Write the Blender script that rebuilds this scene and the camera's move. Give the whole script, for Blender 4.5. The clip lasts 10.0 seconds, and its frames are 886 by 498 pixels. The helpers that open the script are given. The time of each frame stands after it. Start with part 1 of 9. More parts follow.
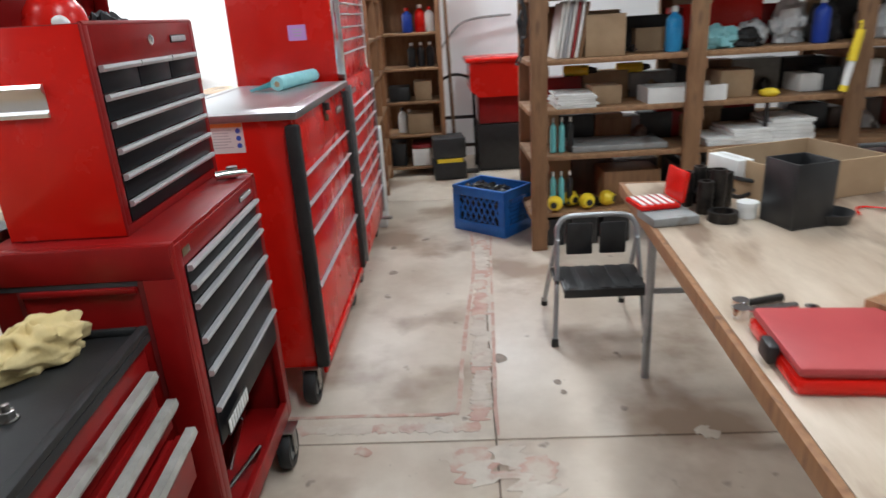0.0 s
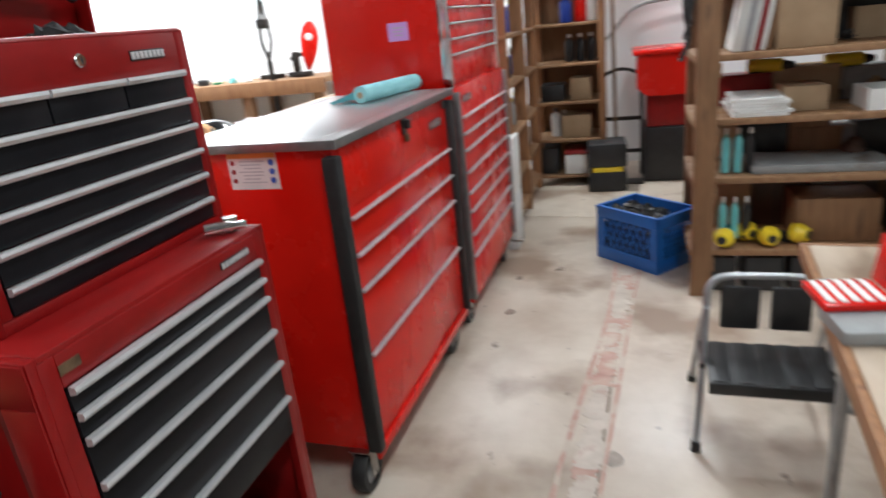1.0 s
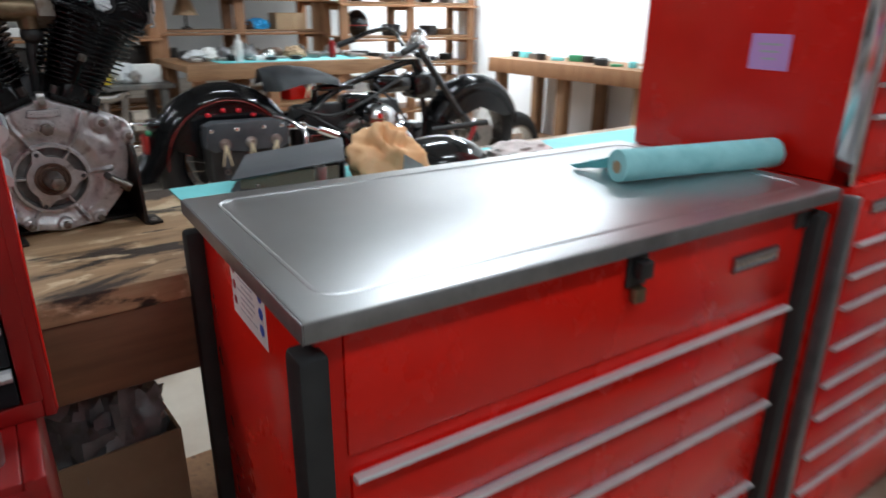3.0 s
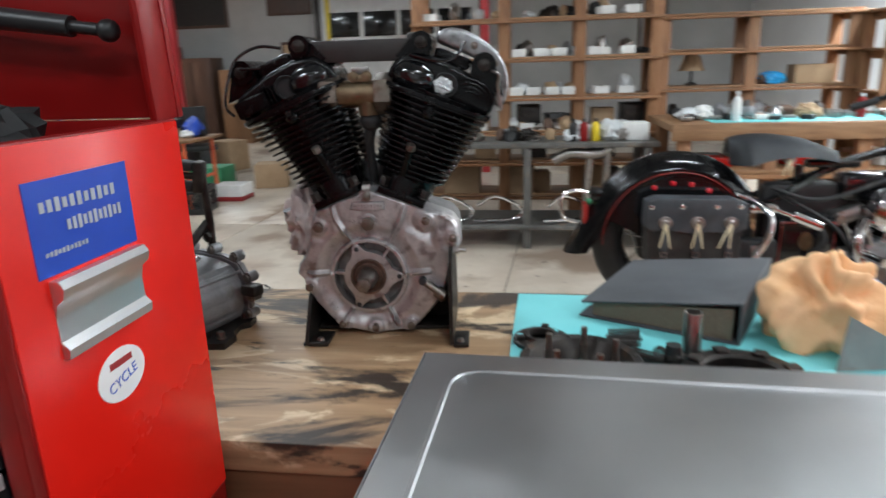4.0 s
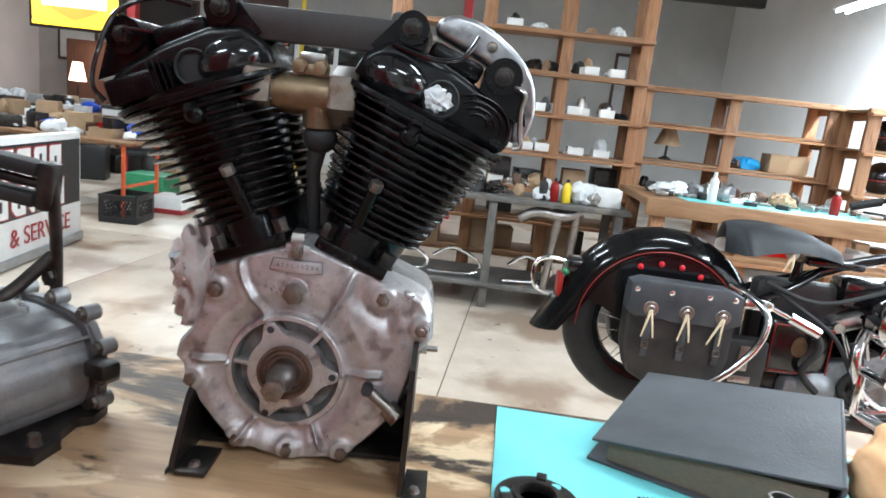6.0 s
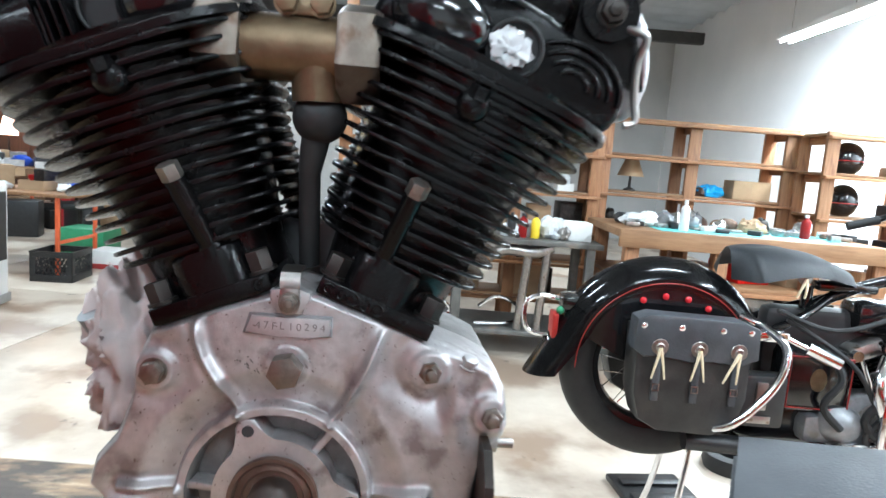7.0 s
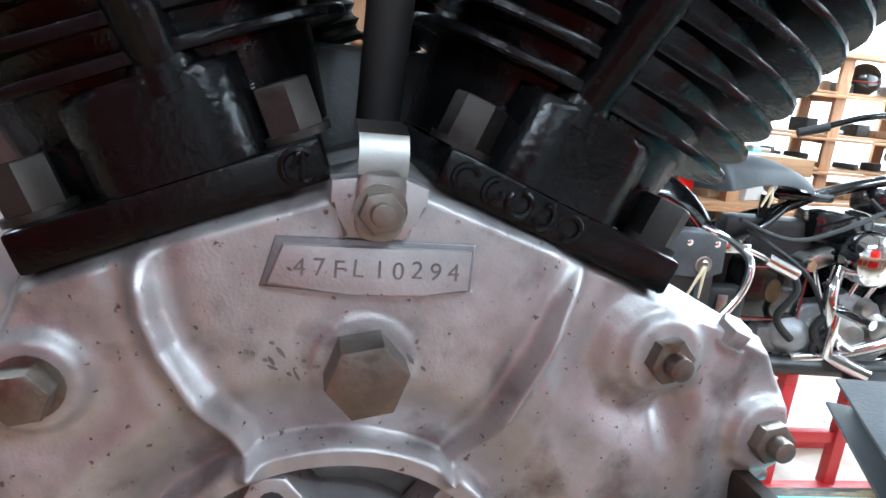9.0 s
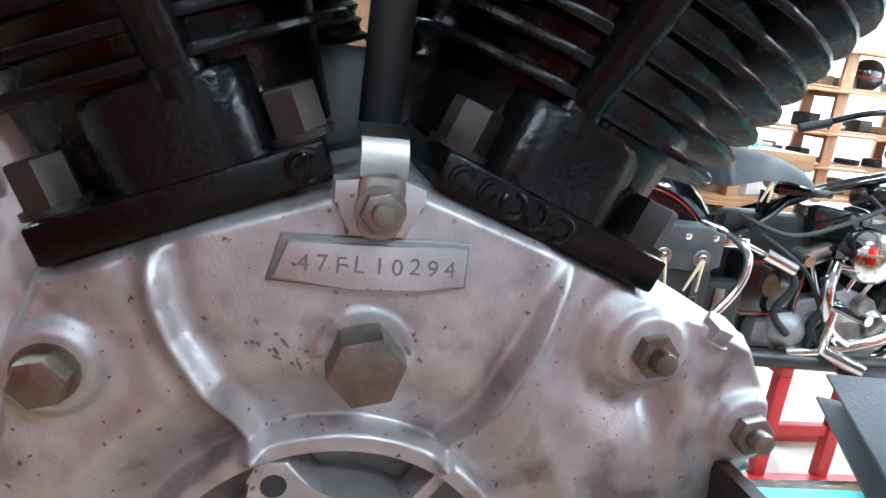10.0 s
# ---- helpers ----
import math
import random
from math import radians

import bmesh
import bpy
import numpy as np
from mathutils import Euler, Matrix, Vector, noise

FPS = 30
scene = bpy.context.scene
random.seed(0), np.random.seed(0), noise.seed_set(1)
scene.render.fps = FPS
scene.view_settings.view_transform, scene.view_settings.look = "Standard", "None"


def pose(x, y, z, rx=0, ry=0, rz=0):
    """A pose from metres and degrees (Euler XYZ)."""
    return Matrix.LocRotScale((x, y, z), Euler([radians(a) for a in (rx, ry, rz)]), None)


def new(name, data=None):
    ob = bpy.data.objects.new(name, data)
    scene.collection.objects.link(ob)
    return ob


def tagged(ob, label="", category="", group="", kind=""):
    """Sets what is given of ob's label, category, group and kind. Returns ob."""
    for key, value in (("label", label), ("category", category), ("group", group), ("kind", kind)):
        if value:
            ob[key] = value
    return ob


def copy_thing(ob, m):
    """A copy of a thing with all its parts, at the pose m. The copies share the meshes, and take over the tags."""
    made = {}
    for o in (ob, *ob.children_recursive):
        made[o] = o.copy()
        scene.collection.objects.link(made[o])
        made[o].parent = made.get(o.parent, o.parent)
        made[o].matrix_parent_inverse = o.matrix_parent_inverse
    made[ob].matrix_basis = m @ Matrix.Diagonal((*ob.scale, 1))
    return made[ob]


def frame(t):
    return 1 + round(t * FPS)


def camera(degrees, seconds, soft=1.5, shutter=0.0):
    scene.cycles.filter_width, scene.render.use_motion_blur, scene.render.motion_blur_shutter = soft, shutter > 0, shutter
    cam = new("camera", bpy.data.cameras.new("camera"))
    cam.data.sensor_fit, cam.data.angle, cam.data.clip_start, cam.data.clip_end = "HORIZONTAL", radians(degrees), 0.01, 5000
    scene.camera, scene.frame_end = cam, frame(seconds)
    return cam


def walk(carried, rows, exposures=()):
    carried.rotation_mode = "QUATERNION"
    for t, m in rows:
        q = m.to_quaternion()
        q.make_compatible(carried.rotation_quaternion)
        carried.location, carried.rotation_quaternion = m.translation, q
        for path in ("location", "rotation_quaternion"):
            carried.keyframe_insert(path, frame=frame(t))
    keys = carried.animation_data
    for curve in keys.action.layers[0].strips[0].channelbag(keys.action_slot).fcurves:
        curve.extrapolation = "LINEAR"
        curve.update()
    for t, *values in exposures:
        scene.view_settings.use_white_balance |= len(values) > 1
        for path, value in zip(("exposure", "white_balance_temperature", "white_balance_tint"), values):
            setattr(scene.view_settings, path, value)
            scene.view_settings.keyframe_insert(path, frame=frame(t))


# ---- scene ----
cam = camera(68.9, 10.0, shutter=0.4)
METRES, EYE, TILT, LEAN, TURN = 3.5, 1.35, 0.0, 0.0, -0.3
ROWS = [
    (0.0, 0.0, 0.0, 0.0, -1.17, -19.91, 3.24),
    (0.5, 0.0465, 0.0842, -0.0012, 7.1, -19.99, 4.78),
    (1.0, 0.0723, 0.1815, -0.0034, 14.96, -19.54, 5.73),
    (1.5, 0.0874, 0.28, 0.001, 34.4, -17.45, 6.59),
    (2.0, 0.0828, 0.3769, 0.0046, 39.15, -18.82, 3.99),
    (3.5, -0.0184, 0.5976, 0.0138, 74.21, -18.94, 0.44),
    (4.0, -0.0778, 0.6421, 0.0191, 98.05, -15.72, 1.74),
    (4.5, -0.1191, 0.649, 0.0202, 103.81, -15.58, -0.48),
    (5.0, -0.146, 0.6292, 0.0149, 100.81, -16.5, -3.38),
    (5.5, -0.1603, 0.6264, 0.0125, 97.82, -14.78, -5.99),
    (7.0, -0.2524, 0.5906, -0.0106, 90.76, -7.64, -4.44),
    (7.5, -0.2878, 0.5754, -0.0194, 87.68, -8.57, -3.81),
    (8.0, -0.3067, 0.5647, -0.0259, 84.93, -12.31, -3.65),
    (8.5, -0.3184, 0.559, -0.025, 83.18, -12.55, -5.73),
    (9.0, -0.3226, 0.56, -0.0287, 82.55, -14.72, -5.77),
    (9.5, -0.3226, 0.5605, -0.0289, 82.81, -15.6, -6.06),
    (10.0, -0.3203, 0.5598, -0.0273, 82.78, -15.7, -6.6),
]
walk(cam, [(t, pose(0, 0, EYE, TILT, LEAN, TURN) @ pose(METRES * x, METRES * y, METRES * z, 90 + pitch, roll, yaw)) for t, x, y, z, yaw, pitch, roll in ROWS],
     [(0.0, 0.0, 6350, 9), (0.5, 0.14, 6350, 9), (1.0, 0.06, 6400, 9), (2.2, 0.05, 6450, 10), (3.3, -0.78, 6150, 7), (3.7, -0.6, 6200, 7), (4.3, 0.02, 6300, 8), (5.5, 0.25, 6150, 7), (7.0, 0.74, 5800, 3), (8.0, 0.66, 5600, 2), (10.0, 0.68, 5600, 2)])

# ---- world and lights ----
world = bpy.data.worlds.new("world")
scene.world = world
world.use_nodes = True
world.node_tree.nodes["Background"].inputs[0].default_value = (0.8, 0.9, 1.0, 1)
world.node_tree.nodes["Background"].inputs[1].default_value = 0.25


# ---- materials ----
def ramp_mat(name, c1, c2, scale=8.0, rough=0.5, metal=0.0, bump=0.0, bscale=None, stretch=(1, 1, 1), rvar=0.1,
             spots=None, spot_scale=3.0, spot_at=0.6, coat=0.0, rand=0.0, detail=6.0, pits=None, pit_scale=200.0, pit_at=0.66, spec=0.5):
    """A noise-mottled surface: two colours mixed by noise, a second colour of stains, roughness that varies, fine relief."""
    m = bpy.data.materials.new(name)
    m.use_nodes = True
    nt = m.node_tree
    b = nt.nodes["Principled BSDF"]
    tc = nt.nodes.new("ShaderNodeTexCoord")
    mp = nt.nodes.new("ShaderNodeMapping")
    mp.inputs["Scale"].default_value = stretch
    nt.links.new(tc.outputs["Object"], mp.inputs[0])
    n = nt.nodes.new("ShaderNodeTexNoise")
    n.inputs["Scale"].default_value = scale
    n.inputs["Detail"].default_value = detail
    n.inputs["Roughness"].default_value = 0.6
    nt.links.new(mp.outputs[0], n.inputs["Vector"])
    r = nt.nodes.new("ShaderNodeValToRGB")
    r.color_ramp.elements[0].position, r.color_ramp.elements[1].position = 0.32, 0.68
    r.color_ramp.elements[0].color = (*c1, 1)
    r.color_ramp.elements[1].color = (*c2, 1)
    nt.links.new(n.outputs["Fac"], r.inputs[0])
    col = r.outputs[0]
    if spots:
        n2 = nt.nodes.new("ShaderNodeTexNoise")
        n2.inputs["Scale"].default_value = spot_scale
        n2.inputs["Detail"].default_value = 5
        nt.links.new(mp.outputs[0], n2.inputs["Vector"])
        r2 = nt.nodes.new("ShaderNodeValToRGB")
        r2.color_ramp.elements[0].position, r2.color_ramp.elements[1].position = spot_at, spot_at + 0.12
        nt.links.new(n2.outputs["Fac"], r2.inputs[0])
        mx = nt.nodes.new("ShaderNodeMixRGB")
        nt.links.new(r2.outputs[0], mx.inputs[0])
        nt.links.new(col, mx.inputs[1])
        mx.inputs[2].default_value = (*spots, 1)
        col = mx.outputs[0]
    if pits:
        n4 = nt.nodes.new("ShaderNodeTexNoise")
        n4.inputs["Scale"].default_value = pit_scale
        n4.inputs["Detail"].default_value = 3
        nt.links.new(mp.outputs[0], n4.inputs["Vector"])
        r4 = nt.nodes.new("ShaderNodeValToRGB")
        r4.color_ramp.elements[0].position, r4.color_ramp.elements[1].position = pit_at, pit_at + 0.06
        nt.links.new(n4.outputs["Fac"], r4.inputs[0])
        mx = nt.nodes.new("ShaderNodeMixRGB")
        nt.links.new(r4.outputs[0], mx.inputs[0])
        nt.links.new(col, mx.inputs[1])
        mx.inputs[2].default_value = (*pits, 1)
        col = mx.outputs[0]
    if rand:
        oi = nt.nodes.new("ShaderNodeObjectInfo")
        hs = nt.nodes.new("ShaderNodeHueSaturation")
        mr = nt.nodes.new("ShaderNodeMapRange")
        mr.inputs[3].default_value, mr.inputs[4].default_value = 1 - rand, 1 + rand
        nt.links.new(oi.outputs["Random"], mr.inputs[0])
        nt.links.new(mr.outputs[0], hs.inputs["Value"])
        nt.links.new(col, hs.inputs["Color"])
        col = hs.outputs[0]
    nt.links.new(col, b.inputs["Base Color"])
    b.inputs["Metallic"].default_value = metal
    mr = nt.nodes.new("ShaderNodeMapRange")
    mr.inputs[3].default_value, mr.inputs[4].default_value = max(0.03, rough - rvar), min(1, rough + rvar)
    nt.links.new(n.outputs["Fac"], mr.inputs[0])
    nt.links.new(mr.outputs[0], b.inputs["Roughness"])
    b.inputs["Specular IOR Level"].default_value = spec
    b.inputs["Coat Weight"].default_value = coat
    b.inputs["Coat Roughness"].default_value = 0.08
    if bump:
        n3 = nt.nodes.new("ShaderNodeTexNoise")
        n3.inputs["Scale"].default_value = bscale or scale * 6
        n3.inputs["Detail"].default_value = 4
        nt.links.new(mp.outputs[0], n3.inputs["Vector"])
        bp = nt.nodes.new("ShaderNodeBump")
        bp.inputs["Strength"].default_value = bump
        bp.inputs["Distance"].default_value = 0.002
        nt.links.new(n3.outputs["Fac"], bp.inputs["Height"])
        nt.links.new(bp.outputs[0], b.inputs["Normal"])
    return m


def glow_mat(name, colour, strength):
    m = bpy.data.materials.new(name)
    m.use_nodes = True
    b = m.node_tree.nodes["Principled BSDF"]
    b.inputs["Base Color"].default_value = (*colour, 1)
    b.inputs["Emission Color"].default_value = (*colour, 1)
    b.inputs["Emission Strength"].default_value = strength
    return m


def worn_plank_mat():
    """Old bench boards: streaked grain along y, black oil soaked into it, pale scraped places."""
    m = bpy.data.materials.new("worn_bench_top")
    m.use_nodes = True
    nt = m.node_tree
    b = nt.nodes["Principled BSDF"]
    tc = nt.nodes.new("ShaderNodeTexCoord")

    def field(scale, stretch, detail, lo, hi, distortion=0.0):
        mp = nt.nodes.new("ShaderNodeMapping")
        mp.inputs["Scale"].default_value = stretch
        nt.links.new(tc.outputs["Object"], mp.inputs[0])
        n = nt.nodes.new("ShaderNodeTexNoise")
        n.inputs["Scale"].default_value = scale
        n.inputs["Detail"].default_value = detail
        n.inputs["Roughness"].default_value = 0.62
        n.inputs["Distortion"].default_value = distortion
        nt.links.new(mp.outputs[0], n.inputs["Vector"])
        mr = nt.nodes.new("ShaderNodeMapRange")
        mr.inputs[1].default_value, mr.inputs[2].default_value = lo, hi
        nt.links.new(n.outputs["Fac"], mr.inputs[0])
        return mr.outputs[0]

    def mix(fac, a, colour):
        mx = nt.nodes.new("ShaderNodeMixRGB")
        nt.links.new(fac, mx.inputs[0])
        if isinstance(a, tuple):
            mx.inputs[1].default_value = (*a, 1)
        else:
            nt.links.new(a, mx.inputs[1])
        mx.inputs[2].default_value = (*colour, 1)
        return mx.outputs[0]

    grain = field(46, (1.0, 0.07, 1.0), 8, 0.28, 0.74, 0.5)
    col = mix(grain, (0.25, 0.145, 0.074), (0.52, 0.34, 0.19))
    col = mix(field(9, (1.2, 0.45, 1.0), 8, 0.54, 0.59, 0.6), col, (0.66, 0.50, 0.32))
    col = mix(field(5.5, (1.3, 0.42, 1.0), 9, 0.545, 0.60, 0.5), col, (0.040, 0.026, 0.018))
    col = mix(field(34, (1.0, 0.22, 1.0), 6, 0.60, 0.66), col, (0.030, 0.020, 0.015))
    nt.links.new(col, b.inputs["Base Color"])
    b.inputs["Roughness"].default_value = 0.5
    bp = nt.nodes.new("ShaderNodeBump")
    bp.inputs["Strength"].default_value = 0.5
    bp.inputs["Distance"].default_value = 0.002
    nt.links.new(grain, bp.inputs["Height"])
    nt.links.new(bp.outputs[0], b.inputs["Normal"])
    return m


RED = ramp_mat("red_enamel", (0.60, 0.008, 0.004), (0.68, 0.012, 0.006), 3, 0.27, bump=0.02, bscale=90, coat=0.05, spec=0.32)
RED_OLD = ramp_mat("worn_red_enamel", (0.20, 0.004, 0.004), (0.28, 0.006, 0.006), 5, 0.36, bump=0.05, bscale=70, spots=(0.13, 0.009, 0.009), spot_at=0.62, spec=0.35)
RED_DARK = ramp_mat("red_inside", (0.13, 0.008, 0.008), (0.18, 0.012, 0.012), 5, 0.5)
BLACK_DRAWER = ramp_mat("black_drawer_paint", (0.005, 0.005, 0.007), (0.010, 0.010, 0.012), 9, 0.42, bump=0.05, spec=0.18)
BLACK_RUBBER = ramp_mat("black_rubber", (0.008, 0.008, 0.009), (0.02, 0.02, 0.02), 25, 0.62, bump=0.15)
BLACK_PLASTIC = ramp_mat("black_plastic", (0.013, 0.013, 0.014), (0.022, 0.022, 0.023), 20, 0.42, bump=0.08)
BLACK_GLOSS = ramp_mat("gloss_black_enamel", (0.006, 0.006, 0.007), (0.010, 0.010, 0.011), 6, 0.16, coat=0.6, rvar=0.05)
BLACK_ENGINE = ramp_mat("black_engine_enamel", (0.0025, 0.0025, 0.003), (0.0045, 0.0042, 0.0045), 60, 0.25, bump=0.16, bscale=420, rvar=0.10, spec=0.24)
BLACK_STEEL = ramp_mat("black_oxide_steel", (0.02, 0.018, 0.017), (0.06, 0.052, 0.047), 30, 0.42, metal=0.7, bump=0.15, spots=(0.10, 0.06, 0.04), spot_scale=25, spot_at=0.62)
BRIGHT_TRIM = ramp_mat("brushed_aluminium_trim", (0.58, 0.58, 0.59), (0.72, 0.72, 0.73), 14, 0.38, metal=0.45, bump=0.05, stretch=(12, 1, 12))
CHROME = ramp_mat("chrome", (0.75, 0.75, 0.77), (0.85, 0.85, 0.87), 6, 0.10, metal=1.0, rvar=0.05)
STAINLESS = ramp_mat("stainless_sheet", (0.48, 0.49, 0.50), (0.57, 0.575, 0.58), 3, 0.37, metal=1.0, rvar=0.14, bump=0.06, bscale=9)
ALU_CAST = ramp_mat("cast_aluminium", (0.42, 0.405, 0.408), (0.60, 0.583, 0.586), 48, 0.42, metal=0.62, bump=0.10, bscale=950, spots=(0.26, 0.23, 0.23), spot_scale=34, spot_at=0.55, rvar=0.15, pits=(0.17, 0.13, 0.115), pit_scale=330, pit_at=0.665)
ALU_GREY = ramp_mat("grey_cast_aluminium", (0.21, 0.213, 0.222), (0.32, 0.323, 0.335), 24, 0.5, metal=0.6, bump=0.3, bscale=300, spots=(0.19, 0.18, 0.165), spot_scale=18, spot_at=0.58)
STEEL = ramp_mat("bare_steel", (0.30, 0.285, 0.27), (0.44, 0.42, 0.40), 30, 0.34, metal=1.0, bump=0.08, spots=(0.22, 0.17, 0.13), spot_scale=30, spot_at=0.60)
BOLT = ramp_mat("tarnished_bolt", (0.17, 0.15, 0.13), (0.31, 0.28, 0.25), 60, 0.40, metal=0.9, bump=0.2, bscale=300, spots=(0.16, 0.09, 0.06), spot_scale=70, spot_at=0.56)
TIN = ramp_mat("bare_tin", (0.56, 0.56, 0.57), (0.70, 0.70, 0.71), 22, 0.27, metal=0.95, bump=0.03, bscale=30)
TIN_DULL = ramp_mat("dull_tin", (0.24, 0.24, 0.25), (0.42, 0.42, 0.43), 35, 0.33, metal=0.95, bump=0.12, bscale=80, spots=(0.12, 0.115, 0.11), spot_scale=30, spot_at=0.60)
# darker alloy: old grease, with shade of the bearing recess in the colour
GRIME_SHADE = ramp_mat("greasy_shaded_casting", (0.13, 0.125, 0.123), (0.27, 0.26, 0.255), 40, 0.5, metal=0.4, bump=0.3, bscale=300)
PULL = ramp_mat("polished_cast_pull", (0.66, 0.66, 0.67), (0.72, 0.72, 0.73), 4, 0.30, metal=0.9, rvar=0.04)
MOUNT_BAR = ramp_mat("brown_black_paint", (0.018, 0.014, 0.013), (0.03, 0.024, 0.022), 30, 0.5, bump=0.1)
UNION = ramp_mat("tarnished_union_nut", (0.14, 0.115, 0.095), (0.23, 0.195, 0.165), 40, 0.45, metal=0.9, bump=0.15, spots=(0.13, 0.09, 0.065), spot_scale=45, spot_at=0.56)
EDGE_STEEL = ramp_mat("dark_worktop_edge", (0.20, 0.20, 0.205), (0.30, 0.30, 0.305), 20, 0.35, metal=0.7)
TABLE_STEEL = ramp_mat("oily_table_steel", (0.07, 0.066, 0.06), (0.15, 0.145, 0.135), 9, 0.5, bump=0.1, spots=(0.20, 0.15, 0.11), spot_scale=6)
RUST = ramp_mat("rusty_steel", (0.10, 0.06, 0.045), (0.20, 0.13, 0.10), 40, 0.6, metal=0.6, bump=0.3)
BRASS = ramp_mat("aged_brass", (0.15, 0.105, 0.062), (0.27, 0.20, 0.125), 26, 0.42, metal=0.85, bump=0.2, spots=(0.14, 0.085, 0.05), spot_scale=20, spot_at=0.58)
CONCRETE = ramp_mat("painted_concrete", (0.46, 0.375, 0.295), (0.62, 0.545, 0.455), 2.6, 0.36, bump=0.12, bscale=40, spots=(0.31, 0.225, 0.165), spot_scale=1.7, spot_at=0.51, rvar=0.14, pits=(0.19, 0.14, 0.11), pit_scale=8, pit_at=0.68)
JOINT = ramp_mat("floor_joint_dirt", (0.16, 0.125, 0.10), (0.30, 0.235, 0.19), 20, 0.8)
PATCH_WHITE = ramp_mat("joint_filler", (0.46, 0.39, 0.32), (0.60, 0.53, 0.45), 9, 0.45, bump=0.2, spots=(0.42, 0.27, 0.22), spot_scale=7, spot_at=0.56)
PATCH_PINK = ramp_mat("red_primer_traces", (0.44, 0.24, 0.19), (0.54, 0.38, 0.31), 12, 0.6, bump=0.2, spots=(0.55, 0.47, 0.39), spot_scale=9, spot_at=0.50)
WALL_WHITE = ramp_mat("white_wall_paint", (0.76, 0.765, 0.77), (0.82, 0.82, 0.82), 1.5, 0.75, bump=0.06, bscale=60)
WALL_GREY = ramp_mat("grey_plaster", (0.38, 0.38, 0.37), (0.46, 0.46, 0.45), 1.2, 0.8, bump=0.08, bscale=30)
CEIL = ramp_mat("corrugated_ceiling_paint", (0.55, 0.54, 0.52), (0.66, 0.65, 0.63), 2, 0.7)
BEAM = ramp_mat("dark_steel_beam", (0.03, 0.028, 0.027), (0.06, 0.055, 0.05), 8, 0.6)
RED_POST = ramp_mat("red_post_paint", (0.38, 0.02, 0.025), (0.48, 0.03, 0.035), 6, 0.4)
WOOD_FRAME = ramp_mat("fir_lumber", (0.23, 0.10, 0.042), (0.35, 0.175, 0.08), 5, 0.58, bump=0.15, stretch=(9, 9, 0.8), spots=(0.14, 0.06, 0.028), spot_scale=4, spot_at=0.58, rand=0.18)
WOOD_SHELF = ramp_mat("shelf_board", (0.20, 0.10, 0.046), (0.32, 0.18, 0.09), 4, 0.6, bump=0.15, stretch=(9, 0.9, 9), rand=0.16)
WOOD_OLD = ramp_mat("brown_shelf_lumber", (0.16, 0.078, 0.036), (0.27, 0.145, 0.07), 5, 0.6, bump=0.15, stretch=(7, 7, 0.8), spots=(0.10, 0.05, 0.028), spot_scale=5, spot_at=0.6, rand=0.16)
PLY = worn_plank_mat()
PLY_DARK = ramp_mat("bench_apron", (0.13, 0.06, 0.03), (0.22, 0.105, 0.05), 4, 0.5, bump=0.2, stretch=(7, 0.8, 7))
TABLE_TOP = ramp_mat("scuffed_table_top", (0.38, 0.285, 0.205), (0.56, 0.46, 0.36), 4, 0.36, bump=0.12, stretch=(3, 0.9, 3), spots=(0.24, 0.165, 0.115), spot_scale=2.5, spot_at=0.54)
CARD = ramp_mat("cardboard", (0.34, 0.225, 0.13), (0.42, 0.29, 0.175), 9, 0.8, bump=0.1, rand=0.12)
PAPER = ramp_mat("white_paper", (0.68, 0.68, 0.66), (0.78, 0.78, 0.76), 12, 0.7, rand=0.08)
TEAL = ramp_mat("teal_shop_mat", (0.16, 0.58, 0.60), (0.22, 0.67, 0.69), 6, 0.55, bump=0.08)
TEAL_CLOTH = ramp_mat("teal_shop_towel", (0.20, 0.50, 0.53), (0.32, 0.64, 0.66), 18, 0.75, bump=0.3)
BLUE_CRATE = ramp_mat("blue_crate_plastic", (0.012, 0.11, 0.42), (0.02, 0.16, 0.52), 8, 0.4)
BLUE_LABEL = ramp_mat("blue_sticker", (0.012, 0.05, 0.36), (0.02, 0.07, 0.44), 12, 0.35)
ORANGE_RAG = ramp_mat("orange_shop_rag", (0.76, 0.42, 0.20), (0.88, 0.58, 0.33), 14, 0.85, bump=0.35, bscale=150)
YELLOW_RAG = ramp_mat("yellow_rag", (0.60, 0.45, 0.19), (0.72, 0.58, 0.30), 14, 0.85, bump=0.35, bscale=150)
WHITE_RAG = ramp_mat("white_paper_towel", (0.50, 0.43, 0.41), (0.72, 0.66, 0.64), 16, 0.85, bump=0.4, bscale=90)
YELLOW = ramp_mat("yellow_plastic", (0.72, 0.52, 0.02), (0.82, 0.62, 0.04), 8, 0.4)
LEATHER = ramp_mat("black_leather", (0.014, 0.013, 0.013), (0.03, 0.028, 0.027), 18, 0.45, bump=0.4, bscale=110, spots=(0.045, 0.038, 0.034), spot_scale=6, spot_at=0.58)
LEATHER_GREY = ramp_mat("worn_grey_leather", (0.032, 0.035, 0.040), (0.062, 0.067, 0.075), 10, 0.45, bump=0.35, bscale=120)
BINDER = ramp_mat("charcoal_binder_cloth", (0.05, 0.054, 0.06), (0.085, 0.09, 0.098), 12, 0.6, bump=0.3, bscale=220)
CREAM = ramp_mat("rawhide_lace", (0.66, 0.55, 0.36), (0.76, 0.66, 0.47), 20, 0.7)
RED_LINE = ramp_mat("red_pinstripe", (0.28, 0.015, 0.012), (0.34, 0.02, 0.015), 10, 0.4)
RED_JEWEL = ramp_mat("red_jewel", (0.6, 0.02, 0.03), (0.7, 0.03, 0.04), 10, 0.12)
